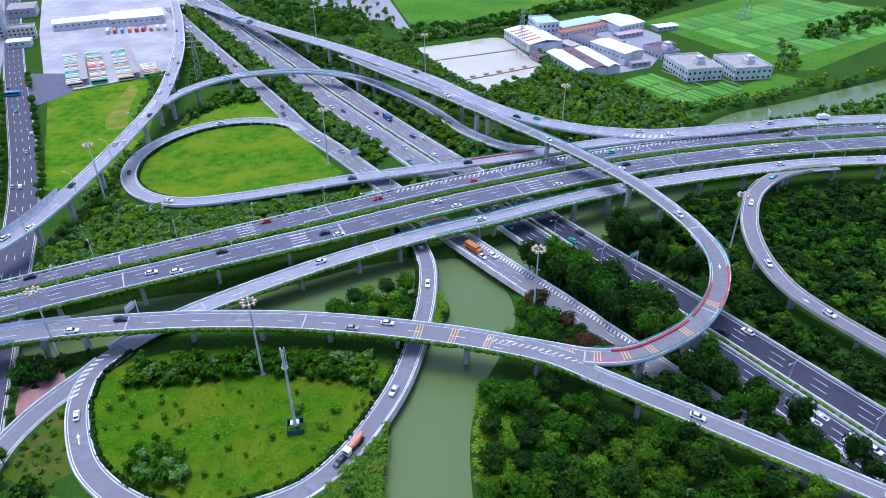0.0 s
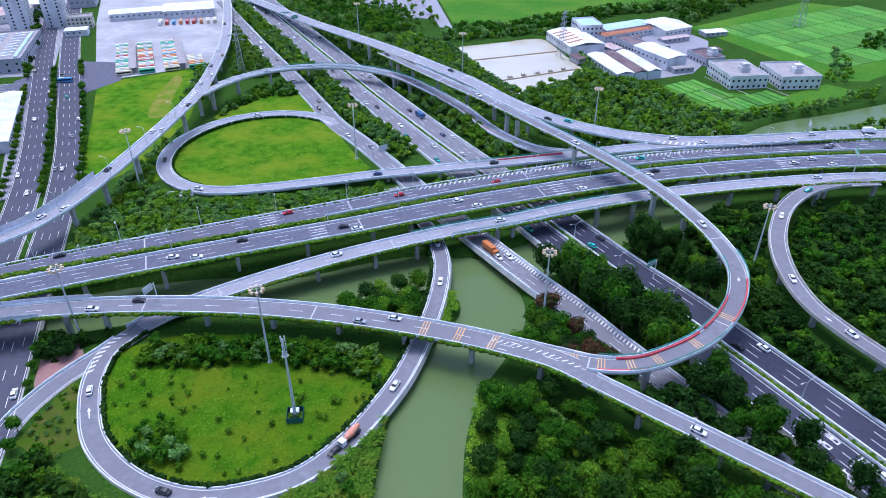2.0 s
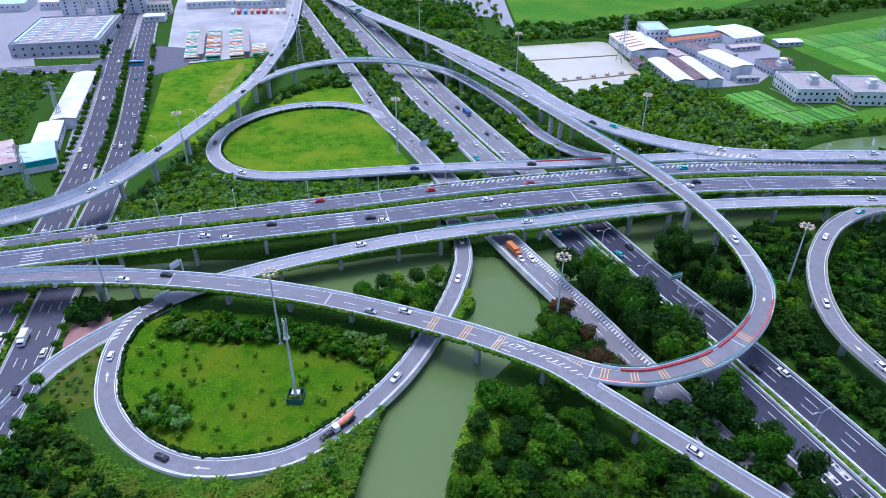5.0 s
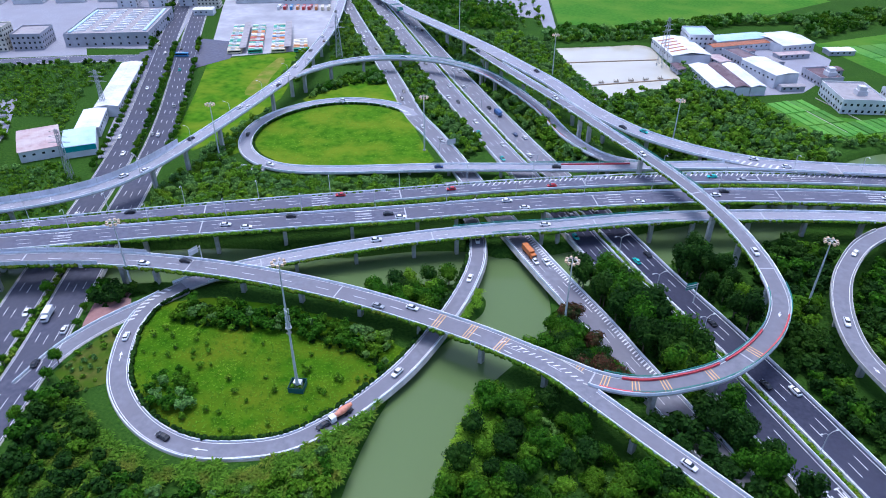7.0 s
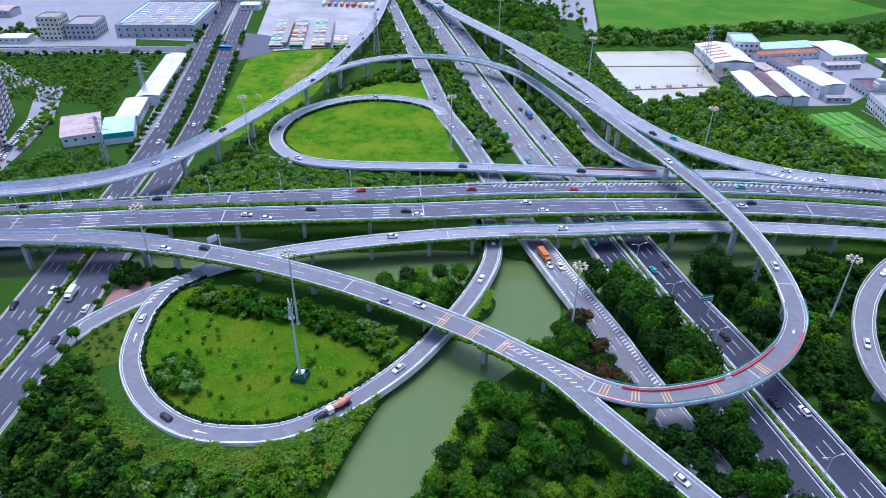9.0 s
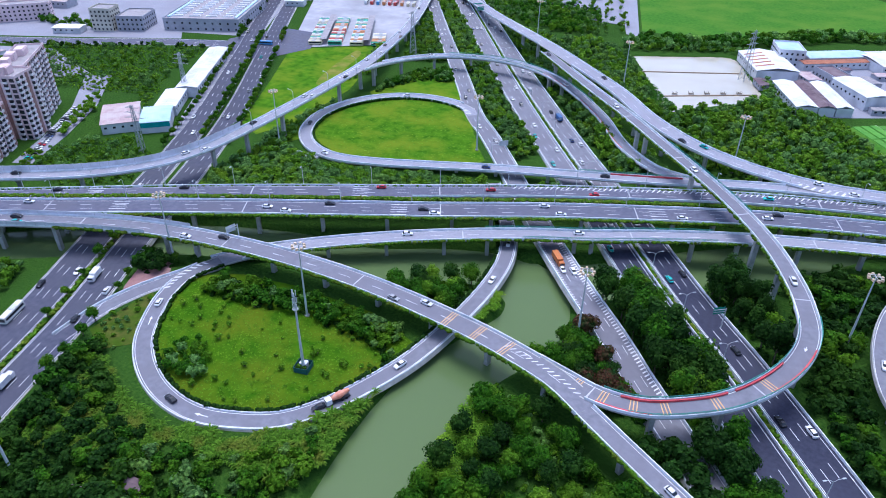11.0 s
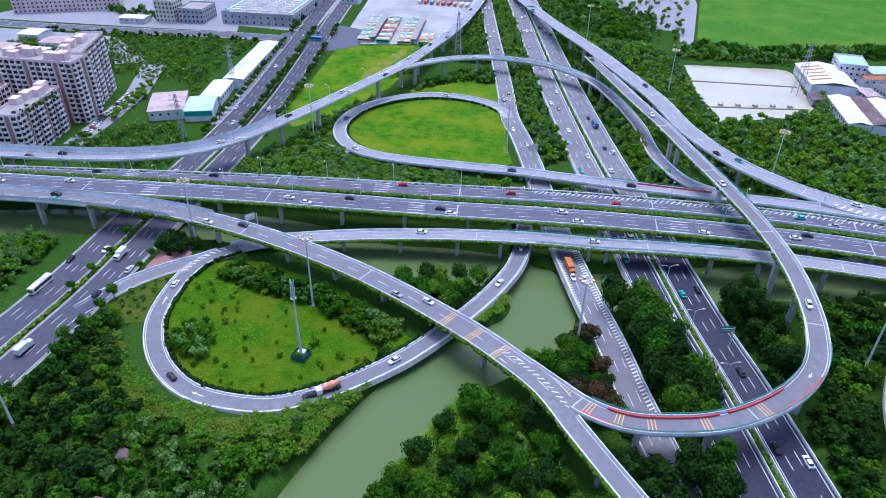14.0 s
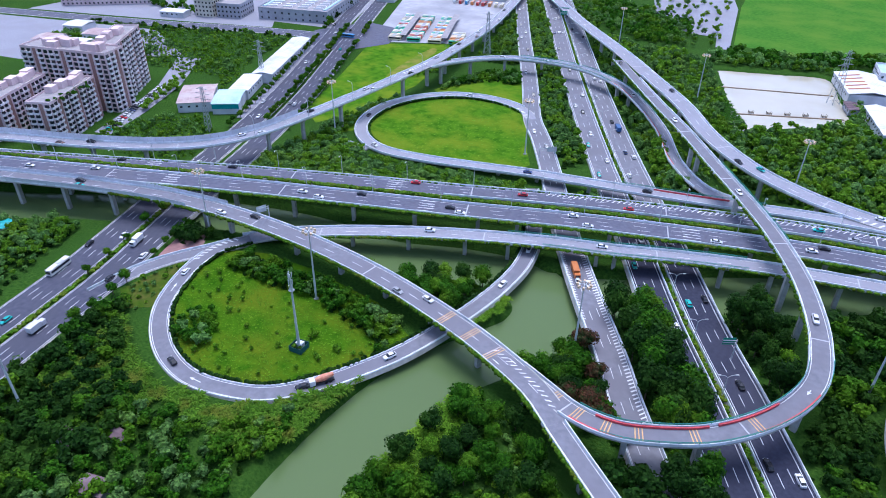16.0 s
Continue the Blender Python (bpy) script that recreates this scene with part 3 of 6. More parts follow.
l1 = [r for r in shifted(LOOP_ONE, 3.9) if r[1] < 168]
sheet("lawn", [tuple(r[:2]) for r in l1] + [(-40, 176), (-75, 177), (-98, 174)], 0.12, LAWN_DRY, "uneven grass field with dry yellow patches", "lawn")
l2 = shifted(LOOP_TWO, 4.5)
l2 = [tuple(r[:2]) for r in l2 if r[0] < -60 and r[1] > 270]
sheet("lawn", l2 + [(-58, 297), (-52, 312), (-62, 326), (-76, 350)], 0.12, LAWN, "bright green oval grass field within a loop", "lawn")
sheet("lawn", [(-150, 300), (-156, 325), (-172, 330), (-166, 300), (-160, 280)], 0.1, LAWN, "grass verge outside the loop road", "lawn")
sheet("lawn", [(-97, 386), (-108, 404), (-122, 426), (-140, 425), (-153, 400), (-158, 372), (-150, 366), (-140, 374), (-122, 383)], 0.1, LAWN, "sloping grass bank beside the loop road", "lawn")
sheet("lawn", [(-199, 296), (-229, 362), (-259, 424), (-208, 461), (-186, 420), (-172, 370), (-171, 310), (-180, 285)], 0.1, LAWN, "vacant grass plot beside the curved ramp", "lawn")
BROWN_GRASS = surface("brown_rough_grass", (0.035, 0.075, 0.006), (0.11, 0.105, 0.025), 0.25, 1.0, bump=0.7, fine=0.3, spec=0.04, c=(0.05, 0.1, 0.006), big=0.12)
DRY_GRASS = surface("dry_yellow_grass", (0.14, 0.17, 0.02), (0.24, 0.22, 0.05), 0.2, 1.0, bump=0.6, fine=0.3, spec=0.04, c=(0.1, 0.19, 0.01), big=0.09)
sheet("earth_patch", [(-186, 372), (-196, 400), (-206, 440), (-212, 446), (-208, 405), (-196, 368)], 0.13, DRY_GRASS, "dry yellow grass patch on vacant plot", "grass", True)
sheet("lawn", [(-121, 150), (-113, 146), (-106, 132), (-103, 126), (-112, 118), (-124, 124)], 0.1, BROWN_GRASS, "dry grass wedge beside the slip road", "lawn")
sheet("yard", [(-262, 428), (-340, 575), (-400, 700), (-260, 720), (-232, 600), (-206, 520), (-196, 470), (-206, 464)], 0.1, PAVING, "pale concrete bus depot yard", "yard")
sheet("crossing_paving", [(-262, 395), (-246, 432), (-262, 470), (-300, 470), (-318, 424), (-296, 392)], 0.27, ASPHALT, "asphalt road junction", "road")
sheet("pond_water", POND, -0.75, POND_WATER, "shallow silty fish pond water, coloured pale like reflected sky", "pond", True)
sheet("pavement", [(-140, 166), (-133, 148), (-127, 138), (-123, 145), (-121, 158), (-128, 168)], 0.2, REDPAVE, "red paved footway island", "pavement")
sheet("pavement", [(-196, 262), (-222, 318), (-260, 385), (-274, 412), (-266, 416), (-252, 392), (-214, 324), (-189, 266)], 0.2, REDPAVE, "red paved footway along the avenue", "pavement")
sheet("lot", [(-258, 204), (-268, 200), (-284, 232), (-306, 268), (-346, 312), (-330, 320), (-294, 276), (-272, 236)], 0.1, ASPHALT_PALE, "concrete car park beside apartment blocks", "car park")
sheet("forecourt", [(-222, 262), (-252, 314), (-292, 392), (-282, 398), (-240, 318), (-212, 268)], 0.15, ASPHALT_PALE, "concrete forecourt beside long shed", "forecourt")
sheet("factory_yard", [(74, 502), (50, 552), (72, 596), (150, 620), (178, 560), (168, 520), (160, 500), (148, 478), (116, 462), (92, 458)], 0.06, ASPHALT_PALE, "grey factory yard between sheds", "yard")
sheet("far_lot", [(-80, 612), (-45, 612), (-58, 680), (-80, 760), (-150, 740), (-122, 670)], 0.08, ASPHALT_PALE, "pale gravel car park", "car park")
sheet("far_road", [(-40, 585), (-28, 580), (-60, 720), (-90, 800), (-110, 800), (-75, 715)], 0.12, ASPHALT_PALE, "narrow road beside field", "road")
sheet("far_field", [(-30, 600), (22, 600), (60, 625), (130, 665), (210, 760), (120, 860), (-80, 860), (-60, 730)], 0.05, FIELD, "wide bright green meadow", "field")
sheet("field", [(112, 452), (158, 440), (196, 436), (232, 462), (252, 446), (216, 426), (185, 413), (160, 403), (146, 399), (130, 420)], 0.12, FIELD, "green vegetable field with narrow paths", "field")
sheet("field", [(172, 600), (240, 470), (262, 470), (370, 555), (420, 640), (300, 700)], 0.06, FIELD, "broad green farm field", "field")
sheet("west_yard", [(-430, 240), (-345, 316), (-420, 345), (-520, 308), (-640, 262), (-640, 180)], 0.07, ASPHALT_PALE, "grey paved yard between workshops", "yard")
sheet("forecourt", [(-566, 316), (-500, 343), (-420, 377), (-352, 408), (-366, 424), (-440, 398), (-482, 420), (-566, 348)], 0.065, ASPHALT_PALE, "grey paved strip before the dormitory", "forecourt")
sheet("west_ground", [(-620, 380), (-400, 412), (-300, 440), (-400, 640), (-480, 760), (-800, 700)], 0.08, ASPHALT_PALE, "grey paved industrial yard", "yard")


# ---- plants ----
def ico(sub):
    bm = bmesh.new()
    bmesh.ops.create_icosphere(bm, subdivisions=sub, radius=1)
    v = np.array([x.co[:] for x in bm.verts])
    f = np.array([[x.index for x in q.verts] for q in bm.faces])
    bm.free()
    return v, f


ICO = ico(1)


def crown_shape(seed, blobs, leaf_count, leaf, tall=1.0, spread=0.5):
    """A crown about one unit in radius: lumpy cores under many small leaf clumps."""
    r = np.random.RandomState(seed)
    cs, rs = [], []
    for i in range(blobs):
        a, q = 2 * math.pi * (i + r.rand() * 0.6) / max(blobs - 1, 1), spread * (0.7 + 0.5 * r.rand())
        c = np.array([math.cos(a) * q, math.sin(a) * q, (r.rand() - 0.45) * 0.75 * tall]) if i else np.array([0, 0, 0.25 * tall])
        cs.append(c)
        rs.append(0.42 + 0.22 * r.rand())
    V, F, n = [], [], 0
    for c, q in zip(cs, rs):
        v = ICO[0] * (q * 0.68) * (0.85 + 0.3 * r.rand(len(ICO[0]), 1)) * [1, 1, tall * 0.9] + c
        V.append(v)
        F.append(ICO[1] + n)
        n += len(v)
    k = r.randint(0, blobs, leaf_count)
    d = r.normal(size=(leaf_count, 3))
    d[:, 2] += 0.35
    d /= np.linalg.norm(d, axis=1)[:, None]
    c = np.array(cs)[k] + d * np.array(rs)[k][:, None] * (0.82 + 0.32 * r.rand(leaf_count, 1)) * [1, 1, tall * 0.9]
    a = np.cross(d, r.normal(size=(leaf_count, 3)))
    a /= np.linalg.norm(a, axis=1)[:, None]
    b = np.cross(d, a) + 0.5 * d * (r.rand(leaf_count, 1) - 0.5)
    s = leaf * (0.6 + 0.8 * r.rand(leaf_count, 1))
    v = np.stack([c - a * s, c - b * s * 0.7 + d * s * 0.35, c + a * s, c + b * s * 0.7 - d * s * 0.2], 1).reshape(-1, 3)
    i = n + 4 * np.arange(leaf_count)[:, None]
    f = np.concatenate([i + [0, 1, 2], i + [0, 2, 3]])
    return np.vstack(V + [v]), np.vstack(F + [f])


def frond_shape(seed, fronds=15):
    """A clump of long arching leaves, about one unit in radius."""
    r = np.random.RandomState(seed)
    V, F = [], []
    for i in range(fronds):
        a = 2 * math.pi * (i + 0.7 * r.rand()) / fronds
        lift, q = 0.5 + 0.7 * r.rand(), 0.75 + 0.4 * r.rand()
        d, s = np.array([math.cos(a), math.sin(a), 0]), np.array([-math.sin(a), math.cos(a), 0])
        n = len(V)
        for u, wd in ((0.0, 0.04), (0.35, 0.1), (0.7, 0.11), (1.0, 0.015)):
            c = d * u * q + np.array([0, 0, lift * (1.5 * u - 1.25 * u * u)])
            V += [c - s * wd, c + s * wd]
        for j in range(3):
            F += [[n + 2 * j, n + 2 * j + 1, n + 2 * j + 3], [n + 2 * j, n + 2 * j + 3, n + 2 * j + 2]]
    return np.array(V), np.array(F)


CROWNS = [crown_shape(s, 6, 135, 0.195) for s in range(5)]
CHEAP_CROWNS = [crown_shape(10 + s, 4, 50, 0.29) for s in range(5)]
FINE_CROWNS = [crown_shape(20 + s, 9, 760, 0.1) for s in range(5)]
TALL_CROWNS = [crown_shape(40 + s, 9, 820, 0.11, tall=1.6, spread=0.45) for s in range(4)]
SHRUBS = [crown_shape(60 + s, 3, 32, 0.3, tall=0.75, spread=0.5) for s in range(4)]
FRONDS = [frond_shape(80 + s) for s in range(4)]


def scatter(polygon, spacing, seed, gap=1.0, wet=-0.6, below=99.0):
    r = np.random.RandomState(seed)
    q = np.array(polygon, float)
    lo, hi = q.min(0), q.max(0)
    xs, ys = np.arange(lo[0], hi[0], spacing), np.arange(lo[1], hi[1], spacing)
    p = np.array([(x + (0.5 * spacing if j % 2 else 0), y) for j, y in enumerate(ys) for x in xs])
    if not len(p):
        return p
    p = p + (r.rand(len(p), 2) - 0.5) * spacing * 0.8
    p = p[inside(p, q)]
    p = p[clear_of_roads(p, gap, below)] if len(p) else p
    return p[height(p) > wet] if len(p) else p


def merged(name, places, shapes, sizes, lifts, seed, material, label, category="trees", squash=1.0):
    """Many plants joined into one mesh."""
    r = np.random.RandomState(seed)
    V, F, n = [], [], 0
    for (x, y), s, lift in zip(places, sizes, lifts):
        v, f = shapes[r.randint(len(shapes))]
        a = r.rand() * 6.283
        c, d = math.cos(a), math.sin(a)
        k = s * (0.88 + 0.24 * r.rand(3)) * [1, 1, squash]
        w = v * k
        w = np.stack([w[:, 0] * c - w[:, 1] * d + x, w[:, 0] * d + w[:, 1] * c + y, w[:, 2] + lift], 1)
        V.append(w)
        F.append(f + n)
        n += len(v)
    if not V:
        return None
    return tagged(new(name, tri_mesh(name, np.vstack(V), np.vstack(F), material)), label, category, kind="stuff")


def wood(name, polygon, spacing, lo, hi, seed, material, label, shapes=None, gap=1.2, squash=1.0, lift=0.75, below=99.0, under=True):
    p = scatter(polygon, spacing, seed, gap, below=below)
    r = np.random.RandomState(seed + 500)
    s = lo + (hi - lo) * r.rand(len(p)) ** 1.4
    if shapes is None:
        shapes = CHEAP_CROWNS if np.mean(np.array(polygon)[:, 1]) > 340 else CROWNS
    some = r.rand(len(p)) < (0.3 if material in (LEAF, LEAF_DARK) else 0.45 if material is LEAF_MID else 0.0)
    z = s * lift * squash + 0.8 * (hi > 2.5)
    merged(name, p[~some], shapes, s[~some], z[~some], seed, material, label, squash=squash)
    merged(name, p[some], shapes, s[some], z[some], seed + 1, LEAF_MID if material is LEAF else LEAF_LIGHT if material is LEAF_MID else LEAF, "mixed green plants of the same wood", squash=squash)
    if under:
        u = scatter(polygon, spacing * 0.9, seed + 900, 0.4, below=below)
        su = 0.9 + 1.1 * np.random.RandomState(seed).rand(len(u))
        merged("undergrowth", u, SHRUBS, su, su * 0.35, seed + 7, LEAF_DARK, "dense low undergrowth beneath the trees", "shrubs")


def tree_kind(shape, material, trunk_h, radius, label, group, name="tree"):
    """One tree with trunk, limbs and crown, at the origin."""
    t = tagged(new(name), label, "tree", group)
    b = Build().tube((0, 0, -0.3), (0.1, 0, trunk_h * 0.6), 0.05 * radius + 0.06, 0.035 * radius + 0.05).tube((0.1, 0, trunk_h * 0.6), (0, 0.1, trunk_h + radius * 0.5), 0.035 * radius + 0.05, 0.04)
    for a in (0.3, 2.4, 4.5):
        b.tube((0.1, 0, trunk_h * 0.65), (math.cos(a) * radius * 0.55, math.sin(a) * radius * 0.55, trunk_h + radius * 0.3), 0.03 * radius + 0.03, 0.03, 6)
    part("trunk", b.mesh("trunk", BARK), t)
    v, f = shape
    part("crown", tri_mesh("crown", v * radius + [0, 0, trunk_h + radius * 0.55], f, material), t)
    return t


def plant_trees(kinds, places, seed, lo=0.8, hi=1.25):
    r = np.random.RandomState(seed)
    for x, y in places:
        s = lo + (hi - lo) * r.rand()
        m = pose(x, y, 0, 0, 0, r.rand() * 360) @ Matrix.Diagonal((s, s, s * (0.9 + 0.25 * r.rand()), 1))
        ob = copy_thing(kinds[r.randint(len(kinds))], m)
        ob.matrix_basis = m


round_trees = [tree_kind(FINE_CROWNS[i], (LEAF, LEAF, LEAF_DARK, LEAF, LEAF)[i], 2.6, 3.6, "broad green leafy tree in riverside wood", "riverside trees") for i in range(5)]
# mostly LEAF_DARK: shade among the tall trees is painted into their leaves
tall_trees = [tree_kind(TALL_CROWNS[i], (LEAF, LEAF_DARK, LEAF_DARK, LEAF_DARK)[i], 5.5, 4.0, "tall dense dark green tree beside the highway", "highway trees") for i in range(4)]
red_trees = [tree_kind(FINE_CROWNS[i], LEAF_RED, 2.4, 3.4, "russet-tinged leafy tree on the river bank", "riverside trees") for i in range(2)]
street_trees = [tree_kind(FINE_CROWNS[i + 2], LEAF, 2.0, 1.9, "small round street tree by the kerb", "street trees") for i in range(2)]
saplings = [tree_kind(CROWNS[i], LEAF_LIGHT, 0.6, 1.15, "pale green young sapling in rough grass", "lawn saplings", "sapling") for i in range(2)]
lime_trees = [tree_kind(FINE_CROWNS[i], LEAF_LIGHT, 2.2, 3.0, "yellow-green leafy tree near the water", "riverside trees") for i in range(2)]

Z_BANK_EAST = [(20, 176), (24, 190), (28, 213), (40, 201), (58, 175), (66, 165), (50, 166), (36, 170)]
Z_SOUTH = [(4, 50), (10, 110), (9, 140), (14, 162), (34, 154), (60, 138), (95, 118), (130, 95), (150, 60), (120, 40)]
Z_MEDIAN = [(18, 240), (36, 222), (48, 203), (62, 182), (74, 163), (94, 136), (118, 102), (142, 60), (165, 60), (130, 115), (105, 150), (85, 178), (62, 206), (40, 236), (24, 252)]
Z_LOOP_EAST = [(50, 262), (75, 232), (96, 200), (100, 215), (92, 238), (80, 262), (70, 270)]
Z_ISLAND = [(-58, 190), (-40, 203), (-22, 214), (-13, 214), (-13, 195), (-16, 183), (-30, 183), (-50, 185)]

p = scatter(Z_BANK_EAST, 5.2, 1, 1.5)
plant_trees(round_trees + red_trees, p, 1)
p = scatter(Z_SOUTH, 6.6, 2, 2.0)
near = p[:, 1] > 88
plant_trees(round_trees * 2 + tall_trees[1:2] + lime_trees[:1], p[near], 2, 0.75, 1.25)
p = scatter(Z_MEDIAN + [(60, 160)], 4.4, 3, -9, below=9)
p = p[(to_line(p, KJ) > np.where(p[:, 1] > 172, 6.4, 3.0)) & (to_line(p, HIGHWAY) > np.where(p[:, 1] > 172, 12.6, 15.6))]
p = p[[((np.hypot(ROAD_POINTS[:, 0] - x, ROAD_POINTS[:, 1] - y) - ROAD_POINTS[:, 3])[ROAD_POINTS[:, 2] >= 6.5]).min() > 3.0 for x, y in p]]
p = p[p[:, 1] > 92]
plant_trees(tall_trees, p[p[:, 1] > 178], 3, 1.0, 1.35)
plant_trees(tall_trees + round_trees[:3], p[p[:, 1] <= 178], 33, 0.75, 1.05)
p = scatter(Z_LOOP_EAST, 6.0, 4, 1.8)
plant_trees(tall_trees, p, 4, 0.85, 1.2)
p = scatter(Z_ISLAND, 5.2, 5, 1.5)
plant_trees(round_trees + lime_trees, p, 5, 0.75, 1.1)
r = np.random.RandomState(9)
p = scatter([tuple(q[:2]) for q in l1] + [(-40, 172), (-98, 170)], 4.6, 6, 3.0)
p = p[r.rand(len(p)) < 0.38]
plant_trees(saplings, p, 6, 0.5, 1.2)
for off, s0, s1, gap in ((-17.5, 70, 150, 9), (0, 95, 165, 13), (-16.8, 250, 470, 6.5), (17.5, 240, 460, 7.5), (0.3, 255, 460, 5)):
    row = shifted(AVENUE, off)
    s = s0
    while s < s1:
        q, _ = at_length(row, s + 2 * r.rand())
        if clear_of_roads(np.array([q[:2]]), -1 if abs(off) > 1 else -20, 99)[0] or abs(off) < 1:
            plant_trees(street_trees, [(q[0], q[1])], int(s), 0.8, 1.35)
        s += gap
for t in (*round_trees, *tall_trees, *red_trees, *street_trees, *saplings, *lime_trees):
    for o in (*t.children_recursive, t):
        bpy.data.objects.remove(o)

wood("undergrowth", Z_SOUTH, 3.2, 0.8, 2.2, 21, LEAF, "leafy undergrowth between riverside trees", SHRUBS, 0.5, under=False)
wood("undergrowth", Z_SOUTH, 5.5, 0.9, 1.9, 26, LEAF_LIGHT, "yellow-green shrubs between riverside trees", SHRUBS, 0.8, under=False)
wood("undergrowth", Z_BANK_EAST, 2.6, 0.8, 2.0, 22, LEAF, "leafy undergrowth between riverside trees", SHRUBS, 0.5, under=False)
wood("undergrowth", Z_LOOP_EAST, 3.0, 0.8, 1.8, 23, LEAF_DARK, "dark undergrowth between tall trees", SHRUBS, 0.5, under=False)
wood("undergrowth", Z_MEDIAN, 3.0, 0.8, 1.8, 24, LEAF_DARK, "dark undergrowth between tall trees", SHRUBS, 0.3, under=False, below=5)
wood("undergrowth", Z_ISLAND, 2.8, 0.8, 1.8, 25, LEAF, "leafy undergrowth on the river island", SHRUBS, 0.5, under=False)
wood("woodland", [(45, 158), (62, 149), (85, 135), (115, 115), (165, 84), (165, 60), (112, 104), (86, 138), (66, 162), (52, 176)], 4.6, 2.2, 4.0, 31, LEAF_DARK, "mixed green roadside woodland", gap=1.6, below=99)
q = scatter([(58, 168), (84, 138), (110, 106), (140, 70), (146, 74), (116, 110), (88, 144), (64, 174)], 3.3, 61, -9)
q = q[(to_line(q, KJ) > 1.7) & (to_line(q, A_TAIL) > 6.5) & (to_line(q, A_LOOP) > 6.5)]
merged("woodland", q, CROWNS, 2.4 + 1.5 * np.random.RandomState(61).rand(len(q)), 3.9 + 0 * q[:, 0], 61, LEAF_DARK, "roadside trees overhanging the service road")
wood("woodland", [(92, 255), (105, 270), (128, 276), (136, 265), (124, 240), (120, 215), (124, 195), (140, 168), (172, 130), (200, 95), (170, 75), (128, 145), (106, 180), (104, 205), (103, 225)], 5.0, 2.4, 4.4, 32, LEAF_DARK, "mixed green roadside woodland", gap=1.8)
wood("woodland", [(140, 262), (160, 280), (190, 288), (250, 291), (235, 200), (200, 100), (165, 152), (142, 185), (132, 205), (131, 230)], 5.6, 2.4, 4.6, 33, LEAF_DARK, "broad plantation wood of green trees", gap=1.8, under=False)
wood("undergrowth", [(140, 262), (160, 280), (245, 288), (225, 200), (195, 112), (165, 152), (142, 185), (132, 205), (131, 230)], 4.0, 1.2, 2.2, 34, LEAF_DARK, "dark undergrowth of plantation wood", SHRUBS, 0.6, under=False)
wood("woodland", [(-124, 106), (-114, 124), (-105, 112), (-84, 99), (-62, 94), (-58, 82), (-60, 46), (-104, 46), (-124, 66)], 4.4, 1.6, 3.8, 35, LEAF_DARK, "mixed green woodland below the loop road", gap=1.2)
wood("woodland", [(-62, 94), (-44, 98), (-32, 108), (-24, 122), (-19, 108), (-18, 58), (-60, 46)], 4.6, 1.5, 3.6, 36, LEAF, "mixed green woodland below the loop road", gap=1.6)
wood("woodland", [(-106, 158), (-102, 170), (-60, 174), (-25, 170), (-20, 152), (-30, 159), (-60, 164), (-90, 158)], 3.6, 1.6, 3.0, 37, LEAF, "leafy trees along the ramp's foot", gap=0.8)
wood("shrubbery", [(-88, 120), (-92, 130), (-84, 138), (-74, 130), (-70, 120), (-78, 117)], 3.2, 1.2, 2.6, 38, LEAF, "rounded shrubs in rough grass", gap=1.0, under=False)
wood("woodland", [(-168, 214), (-163, 240), (-158, 262), (-158, 280), (-150, 278), (-140, 272), (-118, 270), (-95, 274), (-60, 283), (-30, 291), (8, 300), (14, 294), (-20, 279), (-60, 261), (-110, 234), (-150, 214)], 3.5, 1.5, 3.0, 39, LEAF_MID, "dense dark shrub belt beside the expressway", gap=0.9, under=False)
wood("woodland", [(-154, 372), (-158, 392), (-146, 420), (-124, 436), (-112, 425), (-120, 412), (-140, 405), (-148, 390)], 3.6, 1.5, 2.8, 40, LEAF, "dark thicket under the flyover ramp", gap=0.6, below=5)
# far belts use LEAF_MID, whose pale colour includes haze
wood("woodland", [(-170, 440), (-150, 445), (-140, 450), (-210, 580), (-230, 640), (-222, 590), (-190, 510)], 4.2, 1.5, 3.0, 41, LEAF_MID, "green scrub between ramp and service road", gap=0.8)
wood("woodland", [(-36, 318), (-60, 348), (-85, 385), (-120, 442), (-160, 507), (-215, 598), (-250, 655), (-232, 655), (-200, 600), (-150, 520), (-105, 448), (-62, 384), (-30, 330)], 4.4, 1.8, 3.2, 42, LEAF_MID, "tree belt between highway and service road", gap=0.7, below=8)
wood("woodland", [(8, 334), (-20, 375), (-60, 432), (-100, 498), (-150, 575), (-200, 650), (-165, 640), (-120, 545), (-80, 490), (-52, 446), (-28, 412), (-6, 384), (15, 348), (25, 322), (14, 318)], 4.4, 1.8, 3.2, 43, LEAF_MID, "tree belt beside the highway", gap=0.7, below=13)
wood("woodland", [(46, 356), (28, 376), (0, 408), (-20, 432), (8, 436), (26, 424), (80, 468), (100, 450), (112, 440), (128, 418), (150, 380), (150, 350), (110, 342), (75, 347)], 5.4, 2.2, 4.2, 44, LEAF_MID, "broad green woodland beside the fish ponds", gap=1.2)
wood("woodland", [(-50, 462), (-20, 440), (6, 438), (2, 468), (-28, 528), (-66, 556), (-80, 540), (-120, 560), (-115, 535), (-85, 500)], 5.0, 1.8, 3.6, 45, LEAF_MID, "dark tree belt beyond the ramp", gap=1.0)
wood("woodland", [(-34, 546), (30, 566), (52, 584), (120, 640), (200, 668), (215, 690), (110, 660), (50, 612), (20, 594), (-36, 572)], 5.5, 2.5, 4.6, 46, LEAF, "dark tree line behind fish ponds", gap=0.5, under=False)
